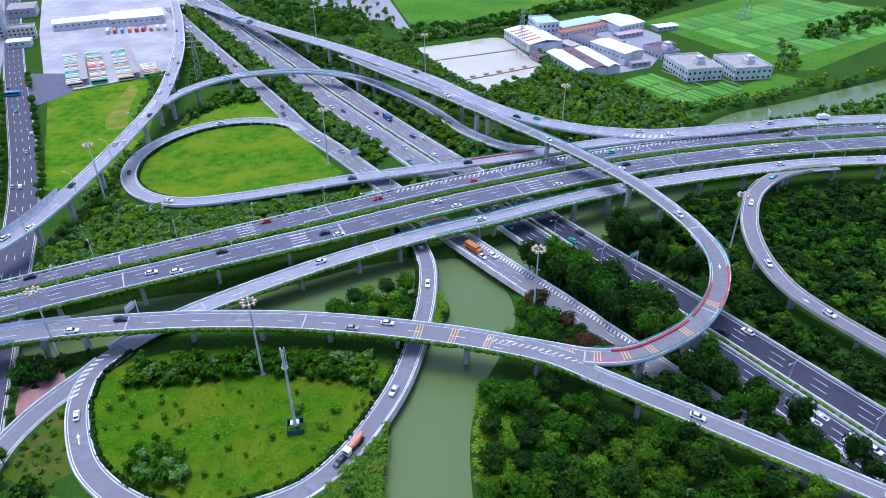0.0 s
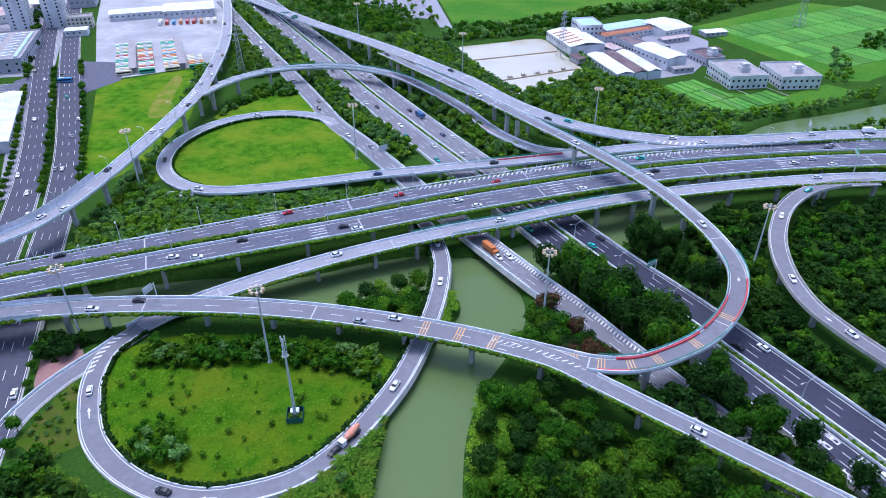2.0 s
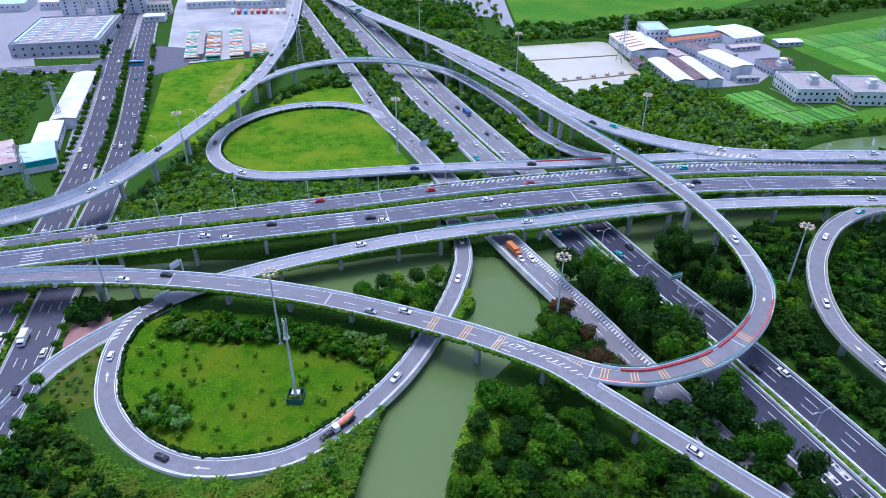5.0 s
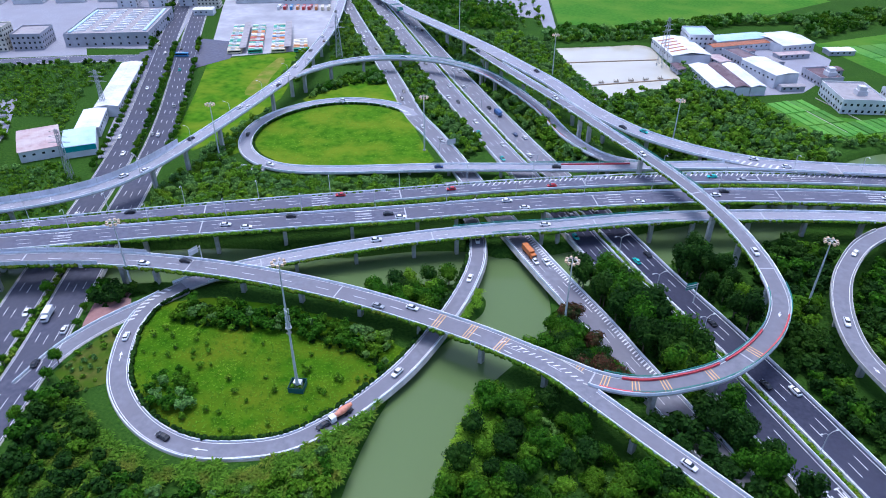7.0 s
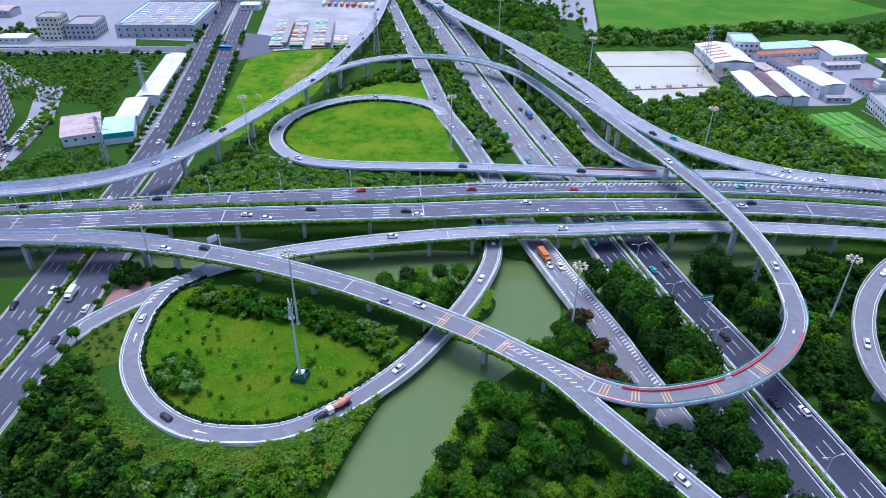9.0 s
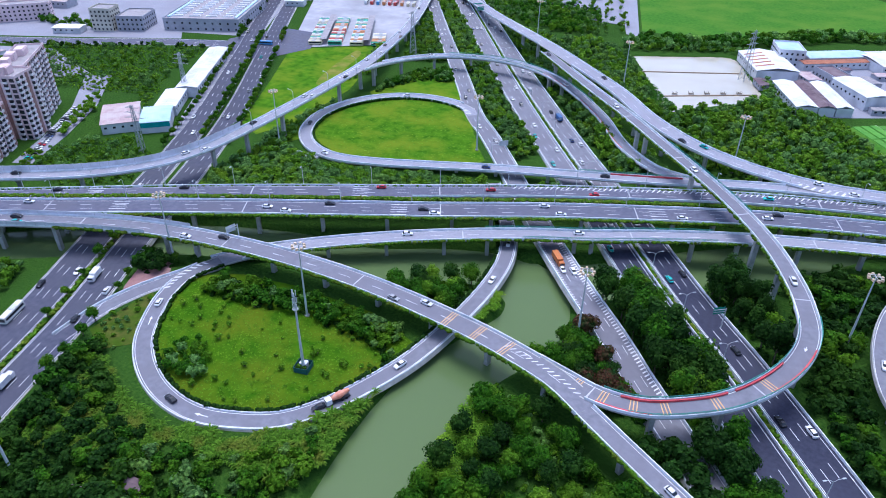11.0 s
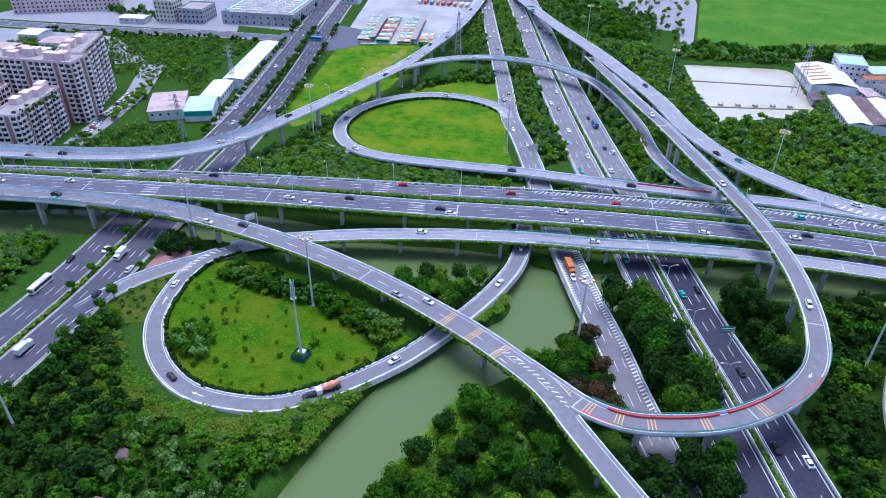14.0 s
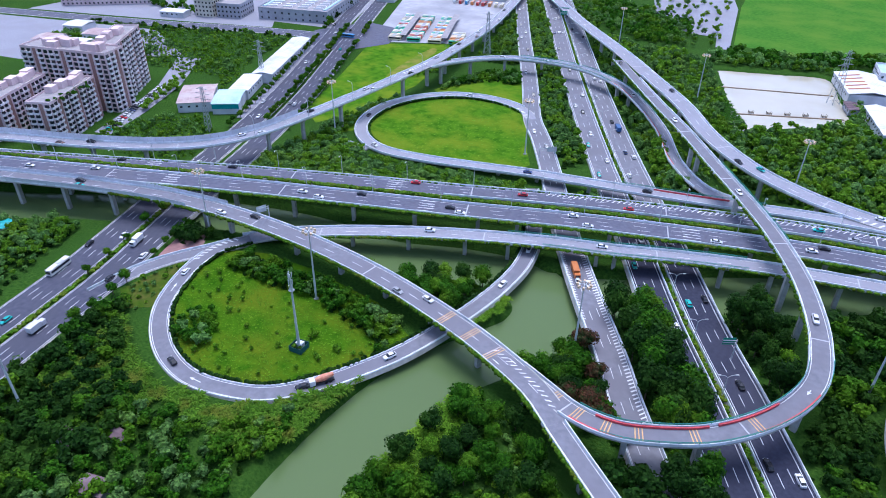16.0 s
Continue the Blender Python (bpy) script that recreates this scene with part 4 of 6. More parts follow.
wood("woodland", [(150, 380), (172, 372), (240, 395), (330, 440), (330, 425), (250, 372), (190, 360), (150, 352)], 5.0, 1.8, 3.6, 47, LEAF_MID, "trees along the far river bank", gap=1.2, under=False)
wood("woodland", [(208, 398), (235, 425), (300, 462), (345, 505), (350, 492), (300, 452), (240, 412), (215, 396)], 4.6, 1.8, 3.4, 48, LEAF_MID, "trees along the far river bank", gap=1.2, under=False)
wood("woodland", [(285, 545), (300, 570), (370, 620), (480, 690), (480, 660), (380, 590), (310, 540)], 7.0, 2.0, 4.2, 49, LEAF, "hedgerow trees between farm fields", gap=1, under=False)
SCRUB = [(-262, 285), (-300, 345), (-312, 398), (-370, 376), (-425, 345), (-400, 300), (-352, 290), (-318, 292), (-290, 302)]
wood("woodland", SCRUB, 8.5, 1.4, 3.0, 50, LEAF_MID, "scattered trees in overgrown scrub lot", gap=0.8, under=False)
wood("scrub", SCRUB, 3.4, 0.7, 1.5, 150, LEAF_LIGHT, "light green scrub on vacant lot", SHRUBS, 0.8, under=False)
wood("woodland", [(-276, 232), (-292, 258), (-312, 288), (-304, 290), (-284, 262), (-268, 236)], 4.5, 1.6, 2.6, 151, LEAF_LIGHT, "light green trees beside the car park", gap=0.8, under=False)
wood("woodland", [(-390, 250), (-350, 300), (-400, 318), (-470, 300), (-440, 250)], 7.0, 1.6, 3.6, 152, LEAF_MID, "trees between low workshops", gap=0.8, under=False)
wood("woodland", [(-480, 320), (-420, 346), (-360, 378), (-318, 398), (-316, 404), (-362, 386), (-424, 354), (-484, 328)], 5.0, 1.2, 2.4, 153, LEAF_DARK, "row of small trees along the street", gap=0.2, under=False)
wood("woodland", [(-212, 236), (-236, 250), (-256, 236), (-270, 208), (-250, 192), (-215, 196), (-196, 214)], 6.5, 1.2, 2.6, 51, LEAF_MID, "green shrubs behind the ramp", gap=1.5, under=False)
wood("scrub", [(-212, 240), (-236, 252), (-256, 238), (-270, 208), (-250, 192), (-215, 196), (-196, 214)], 2.8, 0.6, 1.3, 154, LEAF_LIGHT, "light green scrub behind the ramp", SHRUBS, 1.0, under=False)
wood("woodland", [(-186, 138), (-176, 138), (-164, 110), (-146, 72), (-165, 60), (-196, 100)], 4.4, 1.2, 2.6, 52, LEAF_MID, "leafy garden trees beside the avenue", gap=0.8)
wood("woodland", [(-142, 170), (-132, 180), (-120, 180), (-119, 172), (-126, 166), (-128, 158), (-136, 156)], 3.6, 2.0, 3.4, 53, LEAF_DARK, "dark leafy trees beside the slip road", gap=0.6)
wood("woodland", [(-196, 450), (-190, 475), (-205, 545), (-232, 625), (-226, 635), (-194, 545), (-182, 470)], 4.0, 1.4, 2.4, 54, LEAF_LIGHT, "hedge trees between yard and ramp", gap=0.4, under=False)
wood("woodland", [(-318, 440), (-345, 490), (-420, 620), (-460, 690), (-430, 690), (-390, 615), (-332, 505), (-306, 450)], 6.0, 3.0, 5.0, 55, LEAF_DARK, "row of large dark roadside trees", gap=-1, under=False)
wood("woodland", [(-500, 395), (-470, 408), (-430, 412), (-430, 396), (-470, 385)], 6.0, 2.0, 4.0, 56, LEAF, "trees beside grey factory walls", gap=0.4, under=False)
wood("woodland", [(-80, 560), (-60, 575), (-75, 640), (-130, 660), (-210, 690), (-160, 600), (-120, 570)], 6.0, 2.2, 4.0, 57, LEAF, "dark trees beside far car park", gap=0.8, under=False)
wood("woodland", [(-66, 560), (-38, 578), (-50, 640), (-70, 740), (-150, 740), (-120, 650)], 13, 2.0, 3.6, 63, LEAF_MID, "scattered trees round far car park", gap=0.8, under=False)
wood("shrubbery", [(-172, 236), (-170, 262), (-174, 300), (-172, 330), (-168, 350), (-165, 310), (-157, 284), (-160, 262), (-165, 240)], 3.2, 1.2, 2.4, 64, LEAF_MID, "shrubs beneath the curved ramp", gap=0.5, below=9, under=False)
wood("shrubbery", [(-186, 380), (-174, 400), (-182, 440), (-196, 470), (-204, 462), (-196, 430)], 3.4, 1.2, 2.4, 65, LEAF_MID, "shrubs beneath the curved ramp", gap=0.5, below=9, under=False)
wood("woodland", [(-222, 112), (-190, 138), (-178, 140), (-170, 118), (-180, 88), (-206, 88)], 4.2, 1.3, 2.8, 66, LEAF_MID, "garden trees between river and avenue", gap=0.8)
wood("woodland", [(-700, 690), (-300, 790), (100, 870), (500, 900), (500, 960), (0, 960), (-700, 800)], 11, 4, 7, 58, LEAF, "far dark woods on the plain", gap=1, under=False)
wood("woodland", [(172, 600), (160, 640), (230, 720), (330, 760), (330, 745), (250, 690), (190, 630)], 7, 2.5, 4.5, 59, LEAF, "dark tree line between far fields", gap=1, under=False)
for poly, n in (([(-30, 124), (-20, 140), (-15, 152), (-10, 172), (-6, 172), (-9, 150), (-14, 130), (-17, 112), (-22, 100), (-60, 98), (-62, 104), (-42, 107)], 71), ([(-6, 178), (-4, 212), (6, 208), (8, 192), (4, 178)], 72), ([(-108, 116), (-84, 104), (-62, 101), (-62, 84), (-100, 80)], 73), ([(8, 120), (10, 160), (18, 158), (22, 120)], 74), ([(2, 470), (24, 432), (10, 428), (-14, 452)], 75)):
    q = scatter(poly, 1.9, n, 0.7, wet=-2.0)
    s = (1.7 if n in (71, 73) else 1.2) + 1.2 * np.random.RandomState(n).rand(len(q))
    merged("banana_plants", q, FRONDS, s, 0.6 + 0.9 * np.random.RandomState(n + 1).rand(len(q)), n, LEAF_HEDGE if n in (71, 73) else LEAF_LIGHT if n != 75 else LEAF, "broad-leaved banana plants crowding the bank", "banana plants")


def hedge(name, path, off, width, tall, seed, material, label, base=0.0, density=2.2):
    """A clipped or trailing strip of leaf clumps beside a road."""
    r = np.random.RandomState(seed)
    row = shifted(path, off)
    t = along(row)
    n = int(t[-1] * density)
    s = np.sort(r.rand(n) * t[-1])
    q = np.stack([np.interp(s, t, row[:, k]) for k in range(3)], 1)
    nn = normals(row)
    nr = np.stack([np.interp(s, t, nn[:, k]) for k in range(2)], 1)
    q[:, :2] += nr * ((r.rand(n, 1) - 0.5) * width)
    V, F, m = [], [], 0
    for x, y, z in q:
        k = 0.35 + 0.35 * r.rand()
        v = ICO[0] * (0.75 + 0.5 * r.rand(len(ICO[0]), 1)) * [k * 1.3, k * 1.3, tall * (0.5 + 0.5 * r.rand())] + [x, y, z + base + tall * 0.4]
        V.append(v)
        F.append(ICO[1] + m)
        m += len(v)
    return tagged(new(name, tri_mesh(name, np.vstack(V), np.vstack(F), material)), label, "hedge", kind="stuff")


cut = MAIN[(MAIN[:, 0] > -330) & (MAIN[:, 0] < 300)]
inner = MEDIAN[(MAIN[:, 0] > -330) & (MAIN[:, 0] < 300)]
cut_s = MAIN_S[(MAIN[:, 0] > -330) & (MAIN[:, 0] < 300)]
hedge("median_hedge", inner, 0.5, 2.2, 0.8, 1, LEAF_HEDGE, "low green hedge in the expressway median", -0.35, 6)
hedge("edge_planting", cut_s, -6.6, 1.2, 0.75, 2, LEAF_HEDGE, "trailing plants along the viaduct edge", -0.4, 4.0)
hedge("edge_planting", cut, 17.3, 0.7, 0.8, 3, LEAF_HEDGE, "trailing plants along the viaduct edge", -0.3, 2.0)
hedge("edge_planting", A_TAIL, -3.8, 0.7, 0.8, 14, LEAF_HEDGE, "trailing plants along the ramp edge", -0.3, 2.6)
hedge("edge_planting", A_TRUNK[45:], -5.0, 0.9, 0.9, 4, LEAF_HEDGE, "trailing plants along the ramp edge", -0.3, 2.4)
hedge("edge_planting", A_LOOP[40:], 3.8, 0.6, 0.7, 5, LEAF_HEDGE, "trailing plants along the ramp edge", -0.3, 1.6)
hedge("edge_planting", RAMP_C[8:-8], 4.4, 0.7, 0.8, 6, LEAF_HEDGE, "trailing plants along the ramp edge", -0.3, 2.2)
hedge("edge_planting", RAMP_G[:60], 5.3, 0.7, 0.7, 7, LEAF_HEDGE, "trailing plants along the ramp edge", -0.3, 1.6)
hedge("edge_planting", LOOP_ONE[:-8], 4.1, 0.8, 0.9, 8, LEAF_DARK, "low clipped hedge round the lawn", 0.0, 2.4)
hedge("edge_planting", LOOP_TWO[4:60], 4.5, 0.8, 0.8, 9, LEAF_DARK, "low clipped hedge round the lawn", 0.0, 2.0)
hw = HIGHWAY[(HIGHWAY[:, 1] < 600) & (HIGHWAY[:, 1] > 60)]
hedge("median_hedge", hw, 0, 1.0, 0.7, 10, LEAF_HEDGE, "low hedge in the highway median", 0, 2.0)
hedge("median_hedge", AVENUE[:64], 0, 1.8, 0.7, 11, LEAF_HEDGE, "clipped hedge in the avenue median", 0, 3.0)


balls = np.array([at_length(hw, k)[0][:2] for k in np.arange(4, along(hw)[-1] - 4, 5.2)])
balls = balls[balls[:, 1] < 290]
merged("median_shrubs", balls, SHRUBS, np.full(len(balls), 1.25), np.full(len(balls), 1.2), 12, LEAF_LIGHT, "round yellow-green shrubs in the highway median", "shrubs", 1.2)
wood("scrub", [(-32, 534), (-16, 490), (6, 446), (16, 422), (4, 420), (-12, 452), (-34, 506)], 3.0, 0.9, 2.0, 170, LEAF_LIGHT, "light green scrub on the pond bank", SHRUBS, 0.8, under=False)
wood("woodland", [(-30, 538), (12, 556), (46, 568), (66, 520), (74, 476), (84, 482), (74, 512), (60, 540), (56, 580), (-34, 552)], 4.6, 1.6, 3.0, 171, LEAF_MID, "leafy trees round the fish ponds", gap=0.8, under=False)
wood("scrub", [(92, 452), (116, 460), (122, 448), (142, 398), (128, 420), (108, 444)], 3.6, 1.0, 2.2, 172, LEAF_LIGHT, "light green scrub beside the vegetable field", SHRUBS, 0.8, under=False)

wood("woodland", [(-34, 404), (-10, 370), (8, 342), (22, 326), (44, 322), (22, 352), (-4, 386), (-28, 418)], 4.2, 2.4, 4.2, 173, LEAF_MID, "tall leafy trees hiding the ramp's foot", CROWNS, gap=-0.6, lift=1.25, below=8.8, under=False)

wood("shrubbery", [(-121, 148), (-114, 144), (-107, 131), (-108, 120), (-118, 122), (-126, 132)], 3.6, 0.7, 1.7, 174, LEAF_MID, "low shrubs in brown rough grass", SHRUBS, 0.6, under=False)
wood("scrub", [(-50, 462), (-14, 436), (30, 376), (46, 356), (110, 342), (150, 352), (128, 418), (108, 444), (80, 466), (26, 424)], 7.5, 1.2, 2.6, 175, LEAF_LIGHT, "pale green bushes between woodland trees", CHEAP_CROWNS, 1.0, lift=2.0, under=False)

# tall grass tufts on the rough lawn
tufts = scatter([tuple(q[:2]) for q in l1] + [(-40, 172), (-98, 170)], 1.5, 95, 1.0)
TUFTS = [frond_shape(90 + k, 6) for k in range(3)]
rt = np.random.RandomState(95)
merged("grass_tufts", tufts, TUFTS, 0.35 + 0.45 * rt.rand(len(tufts)), 0.12 + 0 * tufts[:, 0], 95, LEAF_LIGHT, "rough tufts of tall grass on the lawn", "grass", 0.7)
oval = scatter(l2 + [(-58, 297), (-52, 312), (-62, 326), (-76, 350)], 2.4, 96, 1.0)
merged("grass_tufts", oval, TUFTS, 0.4 + 0.5 * rt.rand(len(oval)), 0.12 + 0 * oval[:, 0], 96, LEAF_LIGHT, "rough tufts of tall grass on the lawn", "grass", 0.6)


# ---- road markings, railings, joints ----
def hatch(name, path, o0, o1, s0, s1, parent, period=2.4, wide=0.8, skew=2.5, material=None, dz=0.055):
    v, f = [], []
    s = s0
    while s < s1:
        n = len(v)
        for ds, o in ((0, o0), (wide, o0), (wide + skew, o1), (skew, o1)):
            p, d = at_length(path, s + ds)
            v.append((p[0] - d[1] * o, p[1] + d[0] * o, p[2] + dz))
        f.append((n, n + 1, n + 2, n + 3) if o1 > o0 else (n + 3, n + 2, n + 1, n))
        s += period
    return part(name, mesh_of(name, v, f, material or WHITE), parent, "white painted hatching" if material is None else "")


def bars(path, w, x, y, parent, count, material, name="cross_stripe", wide=0.32, gap=1.0, dz=0.058):
    s = near_length(path, x, y)
    return hatch(name, path, -w / 2 + 0.6, w / 2 - 0.6, s, s + gap * count - 0.01, parent, gap, wide, 0, material, dz)


for x, y in ((-9, 176), (1.6, 172), (11.7, 168.5)):
    bars(A_TRUNK, 9.4, x, y, ramp_a, 3, YELLOW)
for x, y in ((37, 163), (48, 160.5), (56, 160), (65, 162.5), (77, 169.5), (90, 182)):
    bars(A_LOOP, 7.1, x, y, ramp_a2, 3, YELLOW)
JOINT = surface("joint_concrete", (0.42, 0.42, 0.45), (0.52, 0.52, 0.55), 1.0, 0.9)
for path, w, par, step in ((MAIN_S, 12.2, main_s, 84), (MAIN_N, 10.5, main_n, 84), (A_TRUNK, 9.4, ramp_a, 62), (A_LOOP, 7.1, ramp_a2, 52), (RAMP_G, 10.2, ramp_g, 60), (RAMP_C, 8.4, ramp_c, 70), (RAMP_P, 8, ramp_p, 60)):
    s = near_length(path, -44, 238) % step if path.shape == MAIN.shape else 20
    total = along(path)[-1]
    while s < total - 3:
        p, _ = at_length(path, s)
        bars(path, w, p[0], p[1], par, 1, JOINT, "expansion_joint", 0.5)
        s += step
# slowing stripes on the expressway
for path, par, xs in ((MAIN_S, main_s, (-170, -62, 40, 150)), (MAIN_N, main_n, (-190, -85, 120))):
    for x in xs:
        q = path[np.argmin(np.abs(path[:, 0] - x))]
        s0 = near_length(path, q[0], q[1])
        for k in range(5):
            o = -4.2 + 2.1 * k
            part("speed_mark", ribbon("speed_mark", section_of(path, s0, s0 + 7), o, o + 0.32, 0.056, WHITE), par)
n_path = MAIN_N
hatch("hatching", n_path, 2.2, 4.9, near_length(n_path, -20, 270), near_length(n_path, 150, 328), main_n, 2.4, 0.6, 2.0)
hatch("hatching", KJ, 2.7, 4.8, near_length(KJ, 0, 253), near_length(KJ, 63, 172.5), kj, 1.6, 0.6, -0.8)
hatch("hatching", KJ, -4.8, -3.7, near_length(KJ, 0, 253), near_length(KJ, 30, 215), kj, 1.6, 0.6, 0.5)
hatch("hatching", LOOP_ONE, -3.3, -1.0, near_length(LOOP_ONE, -113, 170), near_length(LOOP_ONE, -115, 154), loop_one, 2.2, 0.9, -1.5)
hatch("hatching", A_THROUGH, 0.5, 2.1, near_length(A_THROUGH, 14, 170), near_length(A_THROUGH, 41, 157), ramp_a, 2.2, 0.55, 1.3)
hatch("hatching", LOOP_TWO, 0.6, 3.4, 2, 18, loop_two, 2.6, 0.9, 1.5)
hatch("hatching", RAMP_P, -3.5, -0.8, near_length(RAMP_P, -163.5, 380), near_length(RAMP_P, -161.5, 350), ramp_p, 3.0, 1.0, 1.6)
hatch("hatching", RAMP_G, 1.0, 4.5, near_length(RAMP_G, 118, 332), near_length(RAMP_G, 96, 331), ramp_g, 3.0, 1.0, 1.6)
# slow-down lettering blocks on the highway's left carriageway, as plain bars
hl = shifted(HIGHWAY, -7.6)
for x, y in ((111, 143), (117.5, 133), (124, 123)):
    s0 = near_length(hl, x, y) - 3
    for o in (-3.8, 0.0, 3.8):
        for k, (a, b, l0, l1) in enumerate(((-0.9, 0.9, 0, 0.5), (-0.2, 0.2, 0.5, 4.2), (-0.9, -0.5, 1.6, 5.4), (0.5, 0.9, 1.6, 5.4), (-0.9, 0.9, 3.0, 3.5), (-0.9, 0.9, 5.4, 5.9))):
            part("road_lettering", ribbon("road_lettering", section_of(hl, s0 + l0, s0 + l1), o + a, o + b, 0.06 + 0.002 * k, WHITE), hw_l)


def arrow(path, s, o, parent, back=False):
    b = Build()
    p, d = at_length(path, s)
    m = pose(p[0] - d[1] * o, p[1] + d[0] * o, p[2] + 0.06, 0, 0, math.degrees(math.atan2(d[1], d[0])) + (180 if back else 0))
    v = [(-2.5, -0.15, 0), (0.6, -0.15, 0), (0.6, 0.15, 0), (-2.5, 0.15, 0), (0.6, -0.6, 0), (2.4, 0, 0), (0.6, 0.6, 0)]
    part("lane_arrow", mesh_of("lane_arrow", v, [(0, 1, 2, 3), (4, 5, 6)], WHITE), parent, "", m)


for path, par, s, o, bk in ((A_THROUGH, ramp_a, near_length(A_THROUGH, 20, 167), 2.2, False), (A_THROUGH, ramp_a, near_length(A_THROUGH, 19, 168), -2.2, False), (A_LOOP, ramp_a2, near_length(A_LOOP, 100, 204), 0, True), (LOOP_ONE, loop_one, near_length(LOOP_ONE, -108, 137), 0, True), (LOOP_ONE, loop_one, near_length(LOOP_ONE, -60, 110), 0, True), (LOOP_ONE, loop_one, near_length(LOOP_ONE, -10, 180), 0, True), (RAMP_D, ramp_d, near_length(RAMP_D, 129, 195), 0, False)):
    arrow(path, s, o, par, bk)


def red_wall(path, o, a, b, parent):
    s0, s1 = sorted((near_length(path, *a), near_length(path, *b)))
    seg = section_of(path, s0, s1)
    part("red_barrier", sweep("red_barrier", seg, [(o + 0.25, 0.04), (o + 0.25, 0.75), (o - 0.25, 0.75), (o - 0.25, 0.04)], RED), parent, "red painted crash barrier")


red_wall(A_LOOP, 2.75, (53, 160), (82, 172.5), ramp_a2)
red_wall(A_LOOP, 2.75, (84, 174), (97, 194), ramp_a2)
red_wall(A_LOOP, -2.8, (46, 160.5), (62, 161), ramp_a2)
red_wall(A_LOOP, -2.8, (91, 183), (100, 204), ramp_a2)
red_wall(RAMP_L, -2.7, (-62, 435), (-38, 416), ramp_l)
red_wall(RAMP_L, -2.7, (-24, 400), (14, 344), ramp_l)
red_wall(LOOP_TWO, 3.4, (14, 308), (48, 314), loop_two)


def railing(path, o, a, b, parent, tall=1.7, base=0.9):
    s0, s1 = sorted((near_length(path, *a), near_length(path, *b)))
    seg = section_of(path, s0, s1)
    for h0 in (base + 0.2, base + 0.55, tall):
        part("rail", sweep("rail", seg, [(o + 0.05, h0), (o + 0.05, h0 + 0.1), (o - 0.05, h0 + 0.1), (o - 0.05, h0)], GREENMETAL), parent, "green painted steel rail")
    post = Build().box(-0.06, -0.06, 0, 0.06, 0.06, tall - base + 0.1).mesh("rail_post", GREENMETAL)
    s = s0
    while s < s1:
        p, d = at_length(path, s)
        part("rail_post", post, parent, m=pose(p[0] - d[1] * o, p[1] + d[0] * o, p[2] + base))
        s += 5.0


railing(A_LOOP, 3.33, (46, 161), (100, 216), ramp_a2)
railing(A_LOOP, -3.33, (56, 160), (99, 220), ramp_a2)
railing(A_LOOP, -3.33, (33, 327), (74, 277), ramp_a2)
railing(RAMP_C, -3.95, (-20, 232), (66, 268), ramp_c)
railing(RAMP_C, 3.95, (-5, 238), (66, 268), ramp_c)
railing(RAMP_L, 3.18, (-132, 436), (-20, 395), ramp_l)
railing(RAMP_L, -3.18, (-132, 436), (-60, 434), ramp_l)
railing(LOOP_TWO, 3.58, (0, 305), (60, 317), loop_two)


BARRIER = surface("pale_sound_panel", (0.56, 0.57, 0.64), (0.68, 0.69, 0.75), 0.8, 0.45, spec=0.4, c=(0.5, 0.52, 0.57), big=0.12)


def sound_barrier(path, o, a, b, parent, tall=3.0):
    """Upright panels between steel posts along a parapet."""
    s0, s1 = sorted((near_length(path, *a), near_length(path, *b)))
    post = Build().box(-0.08, -0.1, 0, 0.08, 0.1, tall).mesh("barrier_post", STEEL)
    s = s0
    while s < s1:
        seg = section_of(path, s, min(s + 3.9, s1))
        part("barrier_panel", sweep("barrier_panel", seg, [(o + 0.05, 0.85), (o + 0.05, tall), (o - 0.05, tall), (o - 0.05, 0.85)], BARRIER), parent, "pale sound panel")
        p, d = at_length(path, s)
        part("barrier_post", post, parent, m=pose(p[0] - d[1] * o, p[1] + d[0] * o, p[2] + 0.3, 0, 0, math.degrees(math.atan2(d[1], d[0]))))
        s += 4.0


sound_barrier(RAMP_P, -3.85, (-168, 263), (-330, 125), ramp_p, 3.4)
sound_barrier(A_TRUNK, 4.55, (-290, 107), (-125, 176), ramp_a, 2.2)
sound_barrier(A_TRUNK, -4.55, (-290, 107), (-140, 171), ramp_a, 2.2)


# ---- lamps, masts, pylons, signs ----
LAMP_GLOW = bpy.data.materials.new("lamp_lens")
nt, pb = nodes_of(LAMP_GLOW)
pb.inputs["Base Color"].default_value = (0.9, 0.75, 0.55, 1)
pb.inputs["Emission Color"].default_value, pb.inputs["Emission Strength"].default_value = (1.0, 0.62, 0.35, 1), 1.2
POLE = surface("painted_pole", (0.5, 0.52, 0.53), (0.62, 0.64, 0.65), 1.0, 0.5, big=0.2)
# tan housing colour imitates heads lit orange by their own lamps
HEAD = surface("glow_tinted_housing", (0.6, 0.43, 0.27), (0.7, 0.54, 0.38), 1.5, 0.5, big=0.3)
DARK = plain("dark_plastic", (0.03, 0.03, 0.035), 0.5)
SIGN_GREEN = plain("green_sign_face", (0.01, 0.28, 0.18), 0.4)


